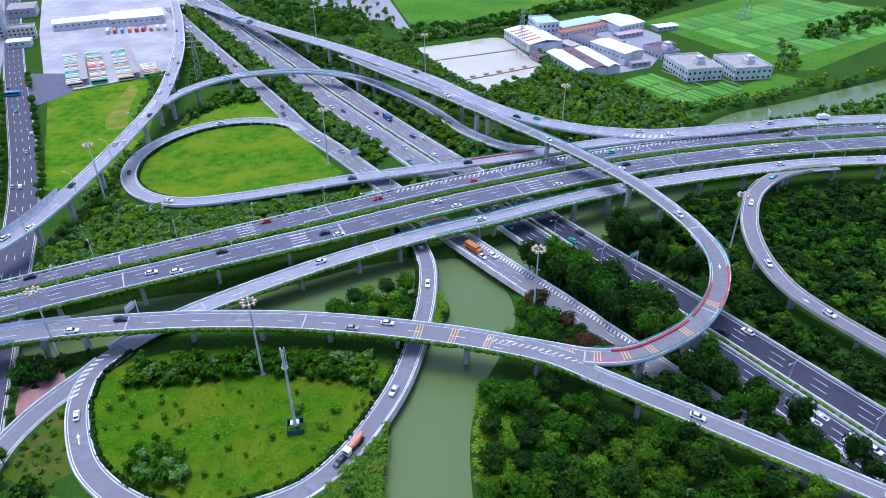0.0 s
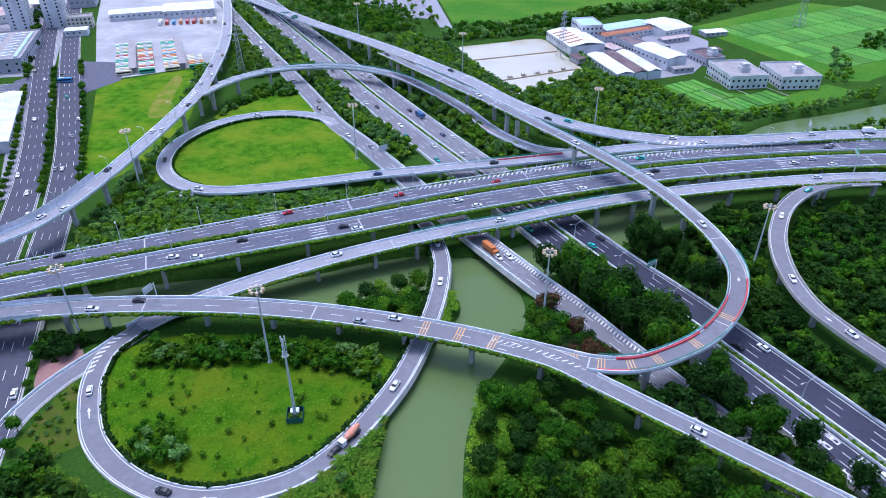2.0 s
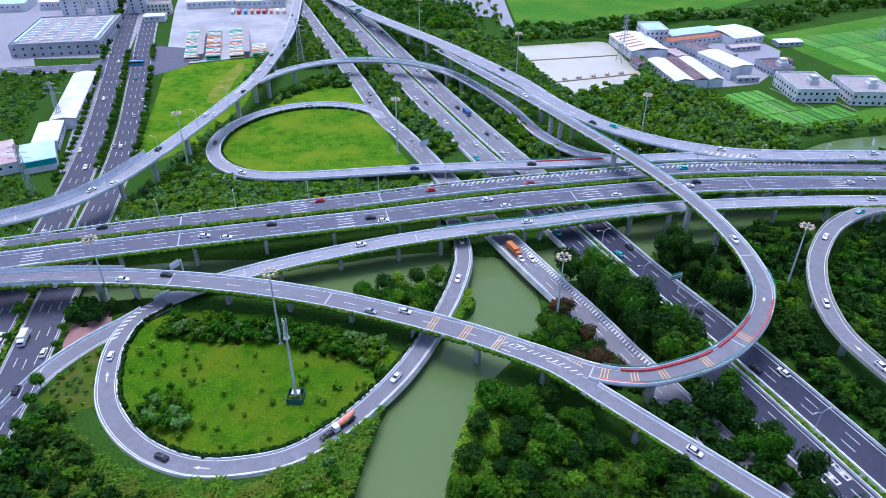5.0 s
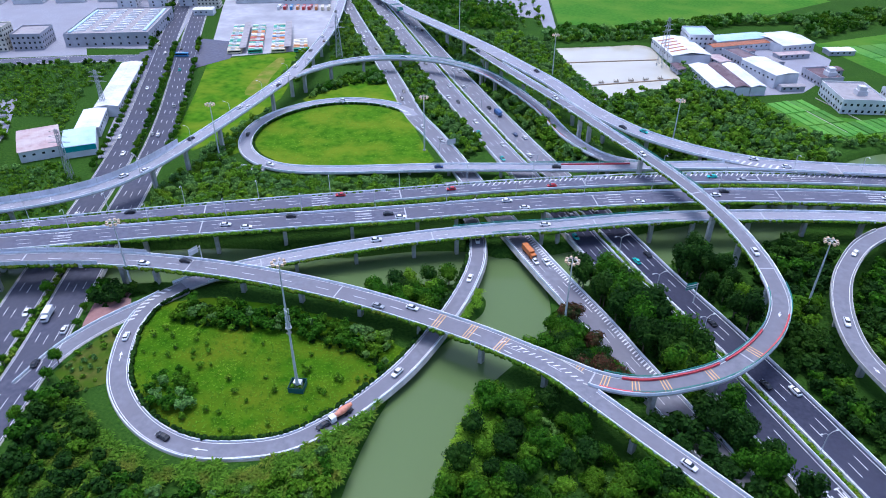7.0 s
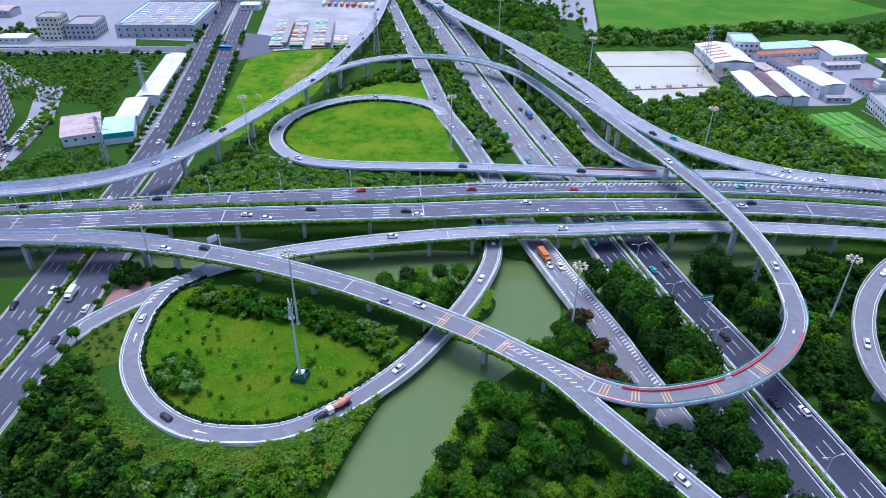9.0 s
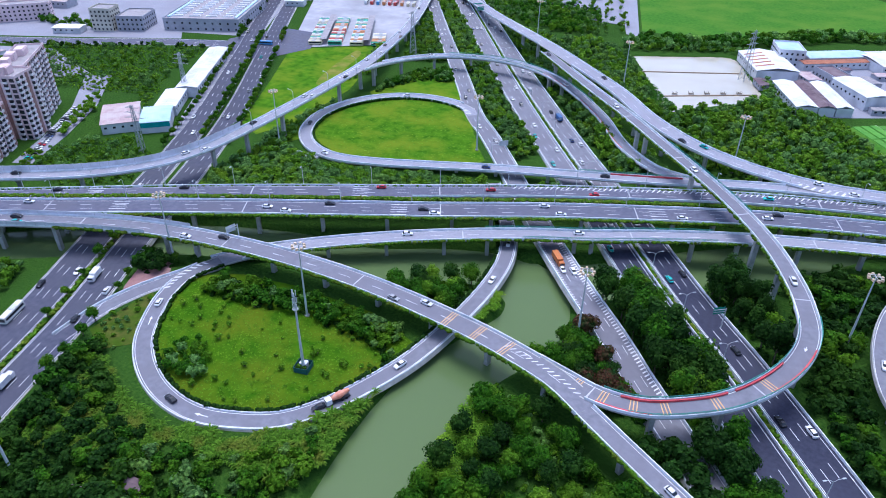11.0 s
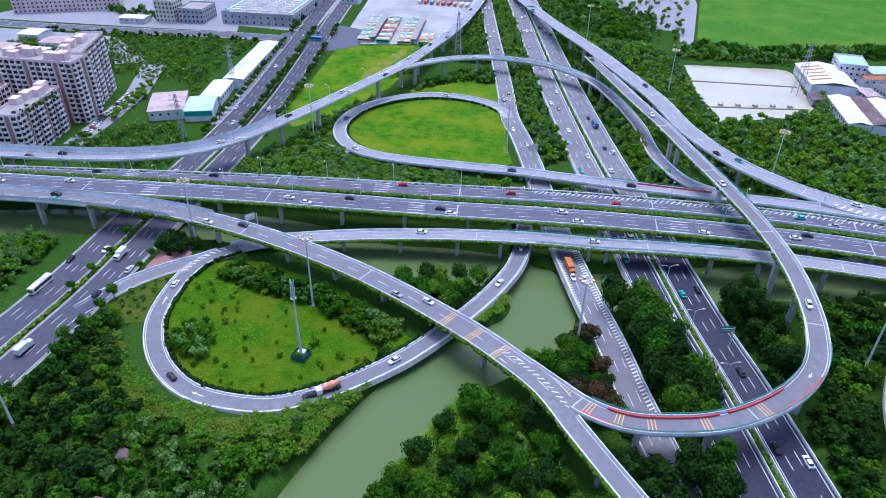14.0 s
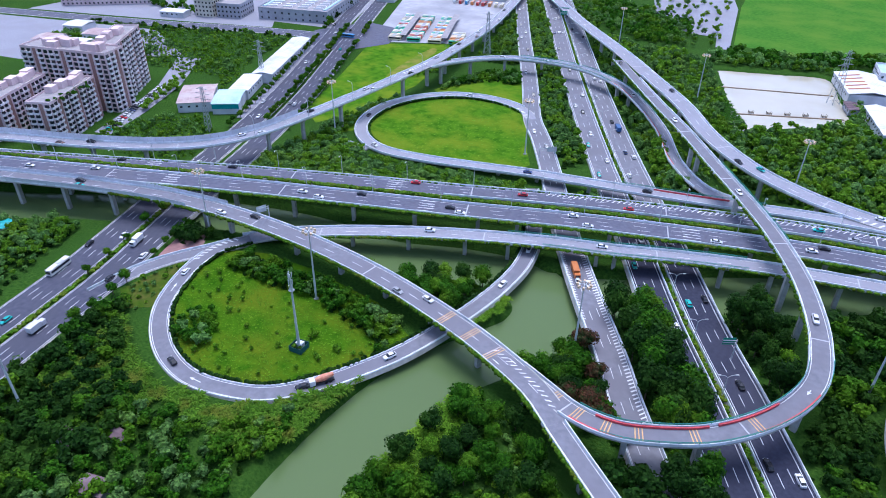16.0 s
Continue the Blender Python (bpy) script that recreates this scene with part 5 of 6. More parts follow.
def street_lamp(double, label):
    t = tagged(new("street_lamp"), label, "street lamp", "expressway lamps" if not double else "highway lamps")
    part("base_plate", Build().box(-0.3, -0.3, -0.25, 0.3, 0.3, 0.15).mesh("base_plate", CONCRETE), t)
    part("pole", Build().tube((0, 0, 0.1), (0, 0, 9.4), 0.16, 0.1).mesh("pole", POLE), t)
    for sgn in (-1, 1) if double else (1,):
        part("arm", Build().tube((0, 0, 9.3), (0, sgn * 1.0, 10.1), 0.08, 0.07).tube((0, sgn * 1.0, 10.1), (0, sgn * 2.4, 10.35), 0.07, 0.06).mesh("arm", POLE), t)
        part("lamp_head", Build().box(-0.2, sgn * 2.3 - 0.1, 10.25, 0.2, sgn * 2.3 + sgn * 1.0, 10.47, taper=0.04).mesh("lamp_head", POLE), t, "pale lamp head")
    return t


def high_mast(label):
    t = tagged(new("high_mast_light"), label, "mast light", "high masts")
    part("plinth", Build().tube((0, 0, -0.2), (0, 0, 0.5), 1.0, 0.9, 12).mesh("plinth", CONCRETE), t)
    part("pole", Build().tube((0, 0, 0.4), (0, 0, 30), 0.45, 0.18, 10).mesh("pole", POLE), t)
    ring = Build()
    for k in range(12):
        a, b = k * math.pi / 6, (k + 1) * math.pi / 6
        ring.tube((1.7 * math.cos(a), 1.7 * math.sin(a), 30), (1.7 * math.cos(b), 1.7 * math.sin(b), 30), 0.1, None, 5)
        if k % 3 == 0:
            ring.tube((0, 0, 30.3), (1.7 * math.cos(a), 1.7 * math.sin(a), 30), 0.08, None, 5)
    part("ring", ring.mesh("ring", POLE), t)
    for k in range(8):
        a = 360 * k / 8
        hd = Build().box(1.6, -0.42, 29.6, 2.6, 0.42, 30.3, taper=0.1).mesh("floodlight", HEAD)
        fl = part("floodlight", hd, t, "", pose(0, 0, 0, 0, 0, a))
        part("lens", Build().box(1.75, -0.32, 29.5, 2.5, 0.32, 29.595).mesh("lens", LAMP_GLOW), fl, "warm glowing lens")
    return t


lamp1, lamp2 = street_lamp(False, "slim grey street lamp on the viaduct parapet"), street_lamp(True, "double-armed grey street lamp in the median")
mast = high_mast("tall grey high mast with floodlight ring")
s = 12
while s < along(MAIN)[-1]:
    for line, off, turn, ds in ((MAIN_S, 5.9, 180, 0), (MAIN_N, 5.05, 180, 13)):
        p, d = at_length(shifted(line, off), min(s + ds, along(line)[-1] - 2))
        copy_thing(lamp1, pose(p[0], p[1], p[2] + 0.25, 0, 0, math.degrees(math.atan2(d[1], d[0])) + turn))
    s += 31
s = 20
while s < along(HIGHWAY)[-1] - 5:
    p, d = at_length(HIGHWAY, s)
    over = ROAD_POINTS[(ROAD_POINTS[:, 2] > 5)]
    if (np.hypot(over[:, 0] - p[0], over[:, 1] - p[1]) - over[:, 3]).min() > 1.5:
        copy_thing(lamp2, pose(p[0], p[1], 0.2, 0, 0, math.degrees(math.atan2(d[1], d[0]))))
    s += 27
for path, off, a, b in ((RAMP_G, 4.85, 5, 130), (RAMP_P, 3.8, 300, 480), (RAMP_C, 3.95, 6, 150)):
    s = a
    while s < b:
        p, d = at_length(shifted(path, off), s)
        copy_thing(lamp1, pose(p[0], p[1], p[2] + 0.25, 0, 0, math.degrees(math.atan2(d[1], d[0])) + 180))
        s += 33
for x, y in ((-160.5, 281), (-61, 322), (66, 356), (116, 231), (32, 193), (-60, 164), (-129, 170), (-13, 457), (-92, 71), (-100, 535)):
    copy_thing(mast, pose(x, y, 0, 0, 0, 20))
for t in (lamp1, lamp2, mast):
    for o in (*t.children_recursive, t):
        bpy.data.objects.remove(o)


def telecom_mast(x, y):
    t = tagged(new("telecom_mast"), "grey telecom monopole beside a green cabin", "mast")
    t.matrix_basis = pose(x, y, 0)
    part("pole", Build().tube((0, 0, 0), (0, 0, 31), 0.55, 0.25, 12).mesh("pole", POLE), t)
    for z in (26, 28.5, 31):
        for k in range(3):
            part("antenna", Build().box(0.5, -0.2, z - 1.1, 0.75, 0.2, z + 0.9).mesh("antenna", POLE), t, "", pose(0, 0, 0, 0, 0, 120 * k + z * 9))
    part("platform", Build().tube((0, 0, 24.8), (0, 0, 25), 1.0, 1.0, 12).mesh("platform", STEEL), t)
    for k in range(4):
        part("fence_panel", Build().box(-2.4, -2.45, 0, 2.4, -2.35, 2.2).mesh("fence_panel", surface("fence_teal", (0.015, 0.08, 0.08), (0.03, 0.12, 0.115), 1.5, 0.7)), t, "dark teal fence panel", pose(0, 0, 0, 0, 0, 90 * k + 10))
    part("cabin", Build().box(-1.4, -0.2, 0, 1.2, 1.8, 2.4).mesh("cabin", POLE, 0.05), t, "pale equipment cabin", pose(0, 0, 0, 0, 0, 10))


telecom_mast(-44.8, 140.5)


def pylon(x, y, tall, turn, label, w=3.2):
    t = tagged(new("lattice_pylon"), label, "pylon", "pylons")
    t.matrix_basis = pose(x, y, 0, 0, 0, turn)
    for sx, sy in ((1, 1), (1, -1), (-1, 1), (-1, -1)):
        part("leg", Build().tube((sx * w, sy * w, -0.3), (sx * 0.5, sy * 0.5, tall), 0.22, 0.12, 5).mesh("leg", STEEL), t)
    b = Build()
    n = 9
    for k in range(n):
        z0, z1 = tall * k / n, tall * (k + 1) / n
        w0, w1 = w + (0.5 - w) * k / n, w + (0.5 - w) * (k + 1) / n
        for a in range(4):
            c0 = ((w0, w0), (-w0, w0), (-w0, -w0), (w0, -w0))
            c1 = ((w1, w1), (-w1, w1), (-w1, -w1), (w1, -w1))
            b.tube((*c0[a], z0), (*c1[(a + 1) % 4], z1), 0.07, None, 4).tube((*c0[(a + 1) % 4], z0), (*c1[a], z1), 0.07, None, 4)
    part("bracing", b.mesh("bracing", STEEL), t)
    for z, l in ((tall * 0.72, 5.5), (tall * 0.83, 4.6), (tall * 0.93, 3.8)):
        part("cross_arm", Build().tube((-l, 0, z + 0.3), (l, 0, z + 0.3), 0.12, None, 5).tube((-l, 0, z + 0.3), (0, 0, z + 1.4), 0.08, None, 4).tube((l, 0, z + 0.3), (0, 0, z + 1.4), 0.08, None, 4).mesh("cross_arm", STEEL), t)


pylon(264, 608, 42, 30, "grey steel lattice pylon in farm field")
pylon(-166, 448, 34, 20, "grey steel lattice pylon beside the ramp", 2.4)
pylon(58, 509, 34, 50, "grey steel lattice pylon beside the pond", 2.6)
pylon(-219, 240, 26, 15, "slim steel lattice pylon beside sheds", 1.3)
pylon(-262, 318, 26, 15, "slim steel lattice pylon in scrub lot", 1.3)


def gantry(x, y, z, turn, span, board, label, green=True, tall=6.2):
    t = tagged(new("sign_gantry"), label, "road sign", "road signs")
    t.matrix_basis = pose(x, y, z, 0, 0, turn)
    part("post", Build().tube((0, 0, -0.3), (0, 0, tall), 0.22, 0.18).mesh("post", POLE), t)
    part("beam", Build().tube((0, 0, tall - 0.4), (span, 0, tall - 0.4), 0.15, None).tube((0, 0, tall - 1.4), (span, 0, tall - 1.4), 0.12, None).mesh("beam", POLE), t)
    pn = part("sign_board", Build().box(span - board, -0.32, tall - 2.4, span, -0.2, tall + 0.5).mesh("sign_board", SIGN_GREEN if green else POLE, 0.03), t, "green direction sign board" if green else "plain pale back of a sign board")
    if green:
        b = Build()
        for k in range(3):
            b.box(span - board + 0.5, -0.34, tall - 1.9 + k * 0.75, span - 0.6 - 0.8 * (k % 2), -0.325, tall - 1.6 + k * 0.75)
        part("lettering_bars", b.mesh("lettering_bars", WHITE), pn, "white lettering bars")


gantry(183, 306, 10.3, 78, 9, 7.5, "green overhead direction sign on the expressway", tall=8.5)
gantry(76, 222, 0.9, 215, 4.5, 4.2, "green direction sign beside the highway", tall=9.0)
gantry(-106, 184.2, 9, 252, 5, 4.2, "overhead sign seen from behind on the ramp", False, 6.5)
gantry(-52, 321, 0.2, 40, 9, 5, "overhead sign seen from behind on the service road", False, 6.5)
gantry(176, 349, 11.3, 260, 6, 5, "overhead sign seen from behind on the ramp", False, 7.5)
gantry(-166, 594, 0.5, 210, 14, 8, "green overhead direction sign on the highway", tall=8)
gantry(-150, 545, 10.5, 235, 7, 6, "green overhead direction sign on the ramp", tall=7.5)


# ---- vehicles ----
GLASS = plain("dark_glass", (0.02, 0.025, 0.03), 0.08, spec=0.6)
RUBBER = plain("tyre_rubber", (0.02, 0.02, 0.02), 0.8)
LIGHT_W, LIGHT_R = plain("headlight", (0.8, 0.8, 0.82), 0.2), plain("tail_light", (0.4, 0.02, 0.02), 0.3)
CHROME = plain("alloy_rim", (0.5, 0.5, 0.52), 0.3, 0.8)


def loft(rows):
    """A body from cross rows (x, half width, bottom, top)."""
    v, f = [], []
    for x, w, z0, z1 in rows:
        c = min(0.12, (z1 - z0) * 0.3)
        v += [(x, -w + c, z0), (x, -w, z0 + c), (x, -w, z1 - c), (x, -w + c, z1), (x, w - c, z1), (x, w, z1 - c), (x, w, z0 + c), (x, w - c, z0)]
    n = len(rows)
    for i in range(n - 1):
        for j in range(8):
            k = (j + 1) % 8
            f.append((8 * i + j, 8 * i + k, 8 * i + 8 + k, 8 * i + 8 + j))
    f += [tuple(range(8)), tuple(8 * (n - 1) + j for j in reversed(range(8)))]
    return v, f


def wheels(t, xs, y, r):
    tyre = Build().tube((0, -0.11, 0), (0, 0.11, 0), r, None, 14).mesh("wheel", RUBBER)
    for x in xs:
        for sgn in (-1, 1):
            part("wheel", tyre, t, "", pose(x, sgn * y, r))


def car(paint, label, suv=False):
    t = tagged(new("car"), label, "car", "cars on the roads")
    h = 0.18 if suv else 0.0
    part("body", mesh_of("body", *loft([(-2.3, 0.72, 0.42, 0.78 + h), (-2.2, 0.84, 0.28, 0.95 + h), (-1.3, 0.9, 0.22, 1.0 + h), (0.9, 0.9, 0.22, 0.98 + h), (1.9, 0.86, 0.25, 0.84 + h), (2.25, 0.74, 0.36, 0.68 + h)]), paint), t)
    part("glasshouse", mesh_of("glasshouse", *loft([(-2.0 if suv else -1.85, 0.7, 0.9 + h, 0.98 + h), (-1.3, 0.76, 0.9 + h, 1.38 + h), (0.3, 0.76, 0.9 + h, 1.4 + h), (1.1, 0.72, 0.9 + h, 0.98 + h)]), GLASS), t, "dark tinted windows")
    part("roof", mesh_of("roof", *loft([(-1.35, 0.64, 1.36 + h, 1.43 + h), (-0.6, 0.68, 1.38 + h, 1.49 + h), (0.3, 0.64, 1.36 + h, 1.44 + h)]), paint), t)
    wheels(t, (-1.4, 1.4), 0.8, 0.33)
    for sgn in (-1, 1):
        part("headlight", Build().box(2.08, sgn * 0.6 - 0.17, 0.58 + h, 2.27, sgn * 0.6 + 0.17, 0.72 + h).mesh("headlight", LIGHT_W), t)
    return t


def bus(paint, label, group, long=11.0):
    t = tagged(new("bus"), label, "bus", group)
    part("body", Build().box(-long / 2, -1.25, 0.4, long / 2, 1.25, 3.05).mesh("body", paint, 0.12), t)
    part("window_band", Build().box(-long / 2 + 0.6, -1.27, 1.45, long / 2 - 0.5, 1.27, 2.45).mesh("window_band", GLASS), t, "dark window band")
    part("windscreen", Build().box(long / 2 - 0.1, -1.05, 1.2, long / 2 + 0.03, 1.05, 2.6).mesh("windscreen", GLASS), t)
    part("roof_unit", Build().box(-2.6, -0.8, 3.0, 0.4, 0.8, 3.3).mesh("roof_unit", POLE, 0.06), t, "pale roof air unit")
    wheels(t, (-long * 0.3, long * 0.32), 1.1, 0.48)
    return t


def truck(cab, load, label, long=7.0, mixer=False):
    t = tagged(new("truck"), label, "truck", "cars on the roads")
    part("chassis", Build().box(-long / 2, -0.9, 0.5, long / 2 - 1.5, 0.9, 0.95).mesh("chassis", DARK), t)
    part("cab", Build().box(long / 2 - 1.9, -1.1, 0.5, long / 2, 1.1, 2.5).mesh("cab", cab, 0.12), t)
    part("windscreen", Build().box(long / 2 - 0.1, -0.95, 1.5, long / 2 + 0.03, 0.95, 2.25).mesh("windscreen", GLASS), t)
    if mixer:
        part("drum", Build().tube((-long / 2, 0, 2.6), (-0.6, 0, 2.1), 0.6, 1.2, 14).tube((-0.6, 0, 2.1), (long / 2 - 2.1, 0, 1.8), 1.2, 0.7, 14).mesh("drum", load), t, "orange and white mixing drum")
    else:
        part("cargo_box", Build().box(-long / 2, -1.2, 0.95, long / 2 - 2.1, 1.2, 3.2).mesh("cargo_box", load, 0.05), t)
    wheels(t, (-long * 0.33, -long * 0.16, long * 0.32), 0.95, 0.48)
    return t


PAINTS = [("white", (0.75, 0.75, 0.77)), ("black", (0.02, 0.02, 0.025)), ("silver grey", (0.35, 0.36, 0.38)), ("red", (0.42, 0.02, 0.03)), ("teal", (0.03, 0.4, 0.36)), ("dark blue", (0.02, 0.04, 0.14)), ("brown", (0.12, 0.06, 0.05))]
paint = {n: surface(n + "_car_paint", c, tuple(min(1, v * 1.08) for v in c), 2, 0.25, spec=0.5) for n, c in PAINTS}
cars = [car(paint[n], n + " saloon car driving on the road") for n, _ in PAINTS] + [car(paint["white"], "white sport utility car driving on the road", True), car(paint["black"], "black sport utility car driving on the road", True)]
weights = [0.46, 0.12, 0.1, 0.04, 0.03, 0.04, 0.02, 0.12, 0.07]
box_truck = truck(paint["white"], paint["white"], "white box truck on the road")
blue_truck = truck(paint["dark blue"], surface("blue_tarpaulin", (0.04, 0.1, 0.25), (0.07, 0.15, 0.32), 2, 0.7), "blue box truck on the highway", 8.5)
orange_truck = truck(surface("orange_truck_paint", (0.5, 0.14, 0.03), (0.6, 0.2, 0.05), 2, 0.5), surface("orange_truck_box", (0.48, 0.15, 0.04), (0.58, 0.2, 0.06), 2, 0.6), "orange lorry on the service road bridge", 9.0)
mixer = truck(paint["white"], surface("orange_drum", (0.6, 0.16, 0.06), (0.75, 0.4, 0.3), 0.6, 0.5), "white and orange concrete mixer truck on the loop", 8.0, True)
coach = bus(surface("coach_cream", (0.68, 0.66, 0.6), (0.76, 0.74, 0.68), 1, 0.35), "cream and white city bus on the avenue", "cars on the roads")
depot_buses = [bus(surface(n + "_bus", c, tuple(min(1, v * 1.1) for v in c), 1, 0.4), n + " bus parked in the depot yard", "depot buses", 10.5) for n, c in (("white", (0.72, 0.72, 0.72)), ("cream", (0.7, 0.62, 0.45)), ("orange", (0.62, 0.25, 0.08)), ("green", (0.08, 0.42, 0.28)), ("red", (0.5, 0.07, 0.06)), ("blue", (0.1, 0.3, 0.55)))]
rv = np.random.RandomState(3)


def drive(thing, path, s, off, back=False):
    p, d = at_length(path, s)
    yaw = math.degrees(math.atan2(d[1], d[0])) + (180 if back else 0)
    pitch = -math.degrees(math.asin(max(-1, min(1, d[2])))) * (-1 if back else 1)
    return copy_thing(thing, pose(p[0] - d[1] * off, p[1] + d[0] * off, p[2] + 0.035, 0, pitch, yaw))


def traffic(path, offs, gap, back, s0=6, s1=None):
    s1 = s1 or along(path)[-1] - 8
    for o in offs:
        s = s0 + gap * rv.rand()
        while s < s1:
            drive(cars[rv.choice(len(cars), p=weights)], path, s, o, back)
            s += gap * (0.45 + 1.2 * rv.rand())


traffic(MAIN_S, (-3.4, 0.0, 3.4), 105, False, 60)
traffic(MAIN_N, (3.0,), 100, True, 60, near_length(MAIN_N, -20, 270))
traffic(MAIN_N, (-2.8, 0.4), 100, True, near_length(MAIN_N, -60, 244) + 12)
traffic(A_TRUNK, (2.1, -2.1), 70, False, 60)
traffic(A_TAIL, (0,), 45, False, 4)
traffic(A_LOOP, (0.4,), 75, True, 60)
traffic(RAMP_G, (-2.3, 2.3), 80, True, 6, 420)
traffic(RAMP_C, (-1.5,), 55, True, 40)
traffic(RAMP_D, (0,), 50, False, 20)
traffic(LOOP_ONE, (0,), 38, True, 25)
traffic(LOOP_TWO, (0,), 80, False, 30)
traffic(RAMP_L, (0,), 60, False, 20, 230)
traffic(RAMP_P, (-2, 2), 80, True, 120)
traffic(KJ, (-2, 1.6), 60, False, 80, 560)
traffic(shifted(HIGHWAY, 7.6), (-3.4, 0, 3.4), 72, True, 180)
traffic(shifted(HIGHWAY, -7.6), (-3.4, 0, 3.4), 72, False, 180)
traffic(shifted(AVENUE, -8.5), (-5, -1.6, 1.6, 5), 130, False, 60, 480)
traffic(shifted(AVENUE, 8.5), (-5, -1.6, 1.6, 5), 140, True, 60, 480)
drive(box_truck, shifted(AVENUE, -8.5), 122, 3.5, True)
drive(coach, shifted(AVENUE, 8.5), 96, 4.6, True)
drive(box_truck, shifted(AVENUE, -8.5), 64, 1.5)
drive(box_truck, RAMP_G, 132, -2.3, True)
drive(orange_truck, KJ, near_length(KJ, 14, 235), -1.8)
drive(mixer, LOOP_ONE, near_length(LOOP_ONE, -27, 132), 0, True)
drive(blue_truck, shifted(HIGHWAY, -7.6), near_length(HIGHWAY, 80, 200), 2.4)
drive(blue_truck, shifted(HIGHWAY, 7.6), near_length(HIGHWAY, -40, 376), 1.5, True)
drive(depot_buses[5], CROSS_STREET, along(CROSS_STREET)[-1] - 14, 3)
# the depot's rows of parked buses
yd = Vector((-37, 74)).normalized()
side = Vector((yd.y, -yd.x))
for row, (bx, by) in enumerate(((-249, 443), (-235, 449), (-219, 455), (-204, 462))):
    for k in range(19 if row < 3 else 7):
        q = Vector((bx, by)) + yd * (k * 3.9)
        n = rv.choice(6, p=[0.32, 0.24, 0.22, 0.08, 0.08, 0.06])
        copy_thing(depot_buses[3 if k == 0 and row % 2 else n], pose(q.x, q.y, 0.11, 0, 0, math.degrees(math.atan2(side.y, side.x)) + rv.normal() * 1.2 + (180 if row % 2 else 0)))
for k in range(9):
    q = Vector((-262, 600)) + Vector((5.5, 1.5)) * k
    copy_thing(depot_buses[rv.randint(6)], pose(q.x - 20, q.y - 25, 0.11, 0, 0, 110 + rv.normal() * 3))
for k in range(26):
    copy_thing(cars[rv.choice(len(cars), p=weights)], pose(-264 - 1.45 * k + rv.normal() * 0.3, 207 + 2.35 * k, 0.11, 0, 0, 30 + rv.normal() * 4))
for k in range(22):
    copy_thing(cars[rv.choice(len(cars), p=weights)], pose(-128 + 9 * (k % 6) + 3 * (k // 6 % 2) - 2.5 * (k // 6), 640 + 6.0 * (k // 6) + 1.5 * (k % 6), 0.09, 0, 0, 20 + rv.normal() * 6))
for t in (*cars, box_truck, blue_truck, orange_truck, mixer, coach, *depot_buses):
    for o in (*t.children_recursive, t):
        bpy.data.objects.remove(o)


# ---- buildings ----
PINK = surface("pink_render", (0.7, 0.54, 0.55), (0.8, 0.64, 0.65), 0.4, 0.9, c=(0.62, 0.47, 0.48), big=0.08)
BRICKRED = surface("brown_cladding", (0.3, 0.17, 0.15), (0.38, 0.23, 0.2), 0.5, 0.9, big=0.1)
WHITEWALL = surface("white_wall", (0.62, 0.62, 0.64), (0.74, 0.74, 0.76), 0.4, 0.9, c=(0.5, 0.5, 0.52), big=0.1)
BALCONY = surface("balcony_render", (0.76, 0.72, 0.74), (0.86, 0.83, 0.84), 0.5, 0.9, c=(0.64, 0.58, 0.6), big=0.2)
GREYWALL = surface("grey_wall", (0.36, 0.36, 0.4), (0.46, 0.46, 0.5), 0.3, 0.9, big=0.08)
CREAMWALL = surface("cream_wall", (0.6, 0.56, 0.46), (0.68, 0.64, 0.54), 0.4, 0.9, big=0.1)
ROOF_WHITE = surface("white_sheet_roof", (0.66, 0.67, 0.7), (0.8, 0.81, 0.84), 0.3, 0.6, c=(0.55, 0.55, 0.56), big=0.08)
ROOF_BROWN = surface("brown_sheet_roof", (0.38, 0.27, 0.27), (0.47, 0.35, 0.34), 0.4, 0.8, c=(0.5, 0.43, 0.42), big=0.1)
ROOF_DARK = surface("dark_plum_roof", (0.1, 0.06, 0.075), (0.15, 0.1, 0.11), 0.4, 0.8, c=(0.2, 0.15, 0.16), big=0.12)
ROOF_BLUE = surface("pale_blue_roof", (0.34, 0.5, 0.62), (0.42, 0.58, 0.7), 0.3, 0.6, c=(0.5, 0.6, 0.66), big=0.08)
ROOF_FLAT = surface("flat_roof_screed", (0.26, 0.24, 0.25), (0.36, 0.33, 0.33), 0.3, 0.9, c=(0.33, 0.31, 0.32), big=0.15)
RUST = surface("rusty_sheet", (0.34, 0.12, 0.07), (0.42, 0.18, 0.1), 0.6, 0.8, big=0.2)
TEAL = surface("teal_fascia", (0.02, 0.3, 0.3), (0.04, 0.38, 0.36), 0.8, 0.5, big=0.3)


def frame_of(a, b):
    d = Vector((b[0] - a[0], b[1] - a[1]))
    return pose(a[0], a[1], 0, 0, 0, math.degrees(math.atan2(d.y, d.x))), d.length


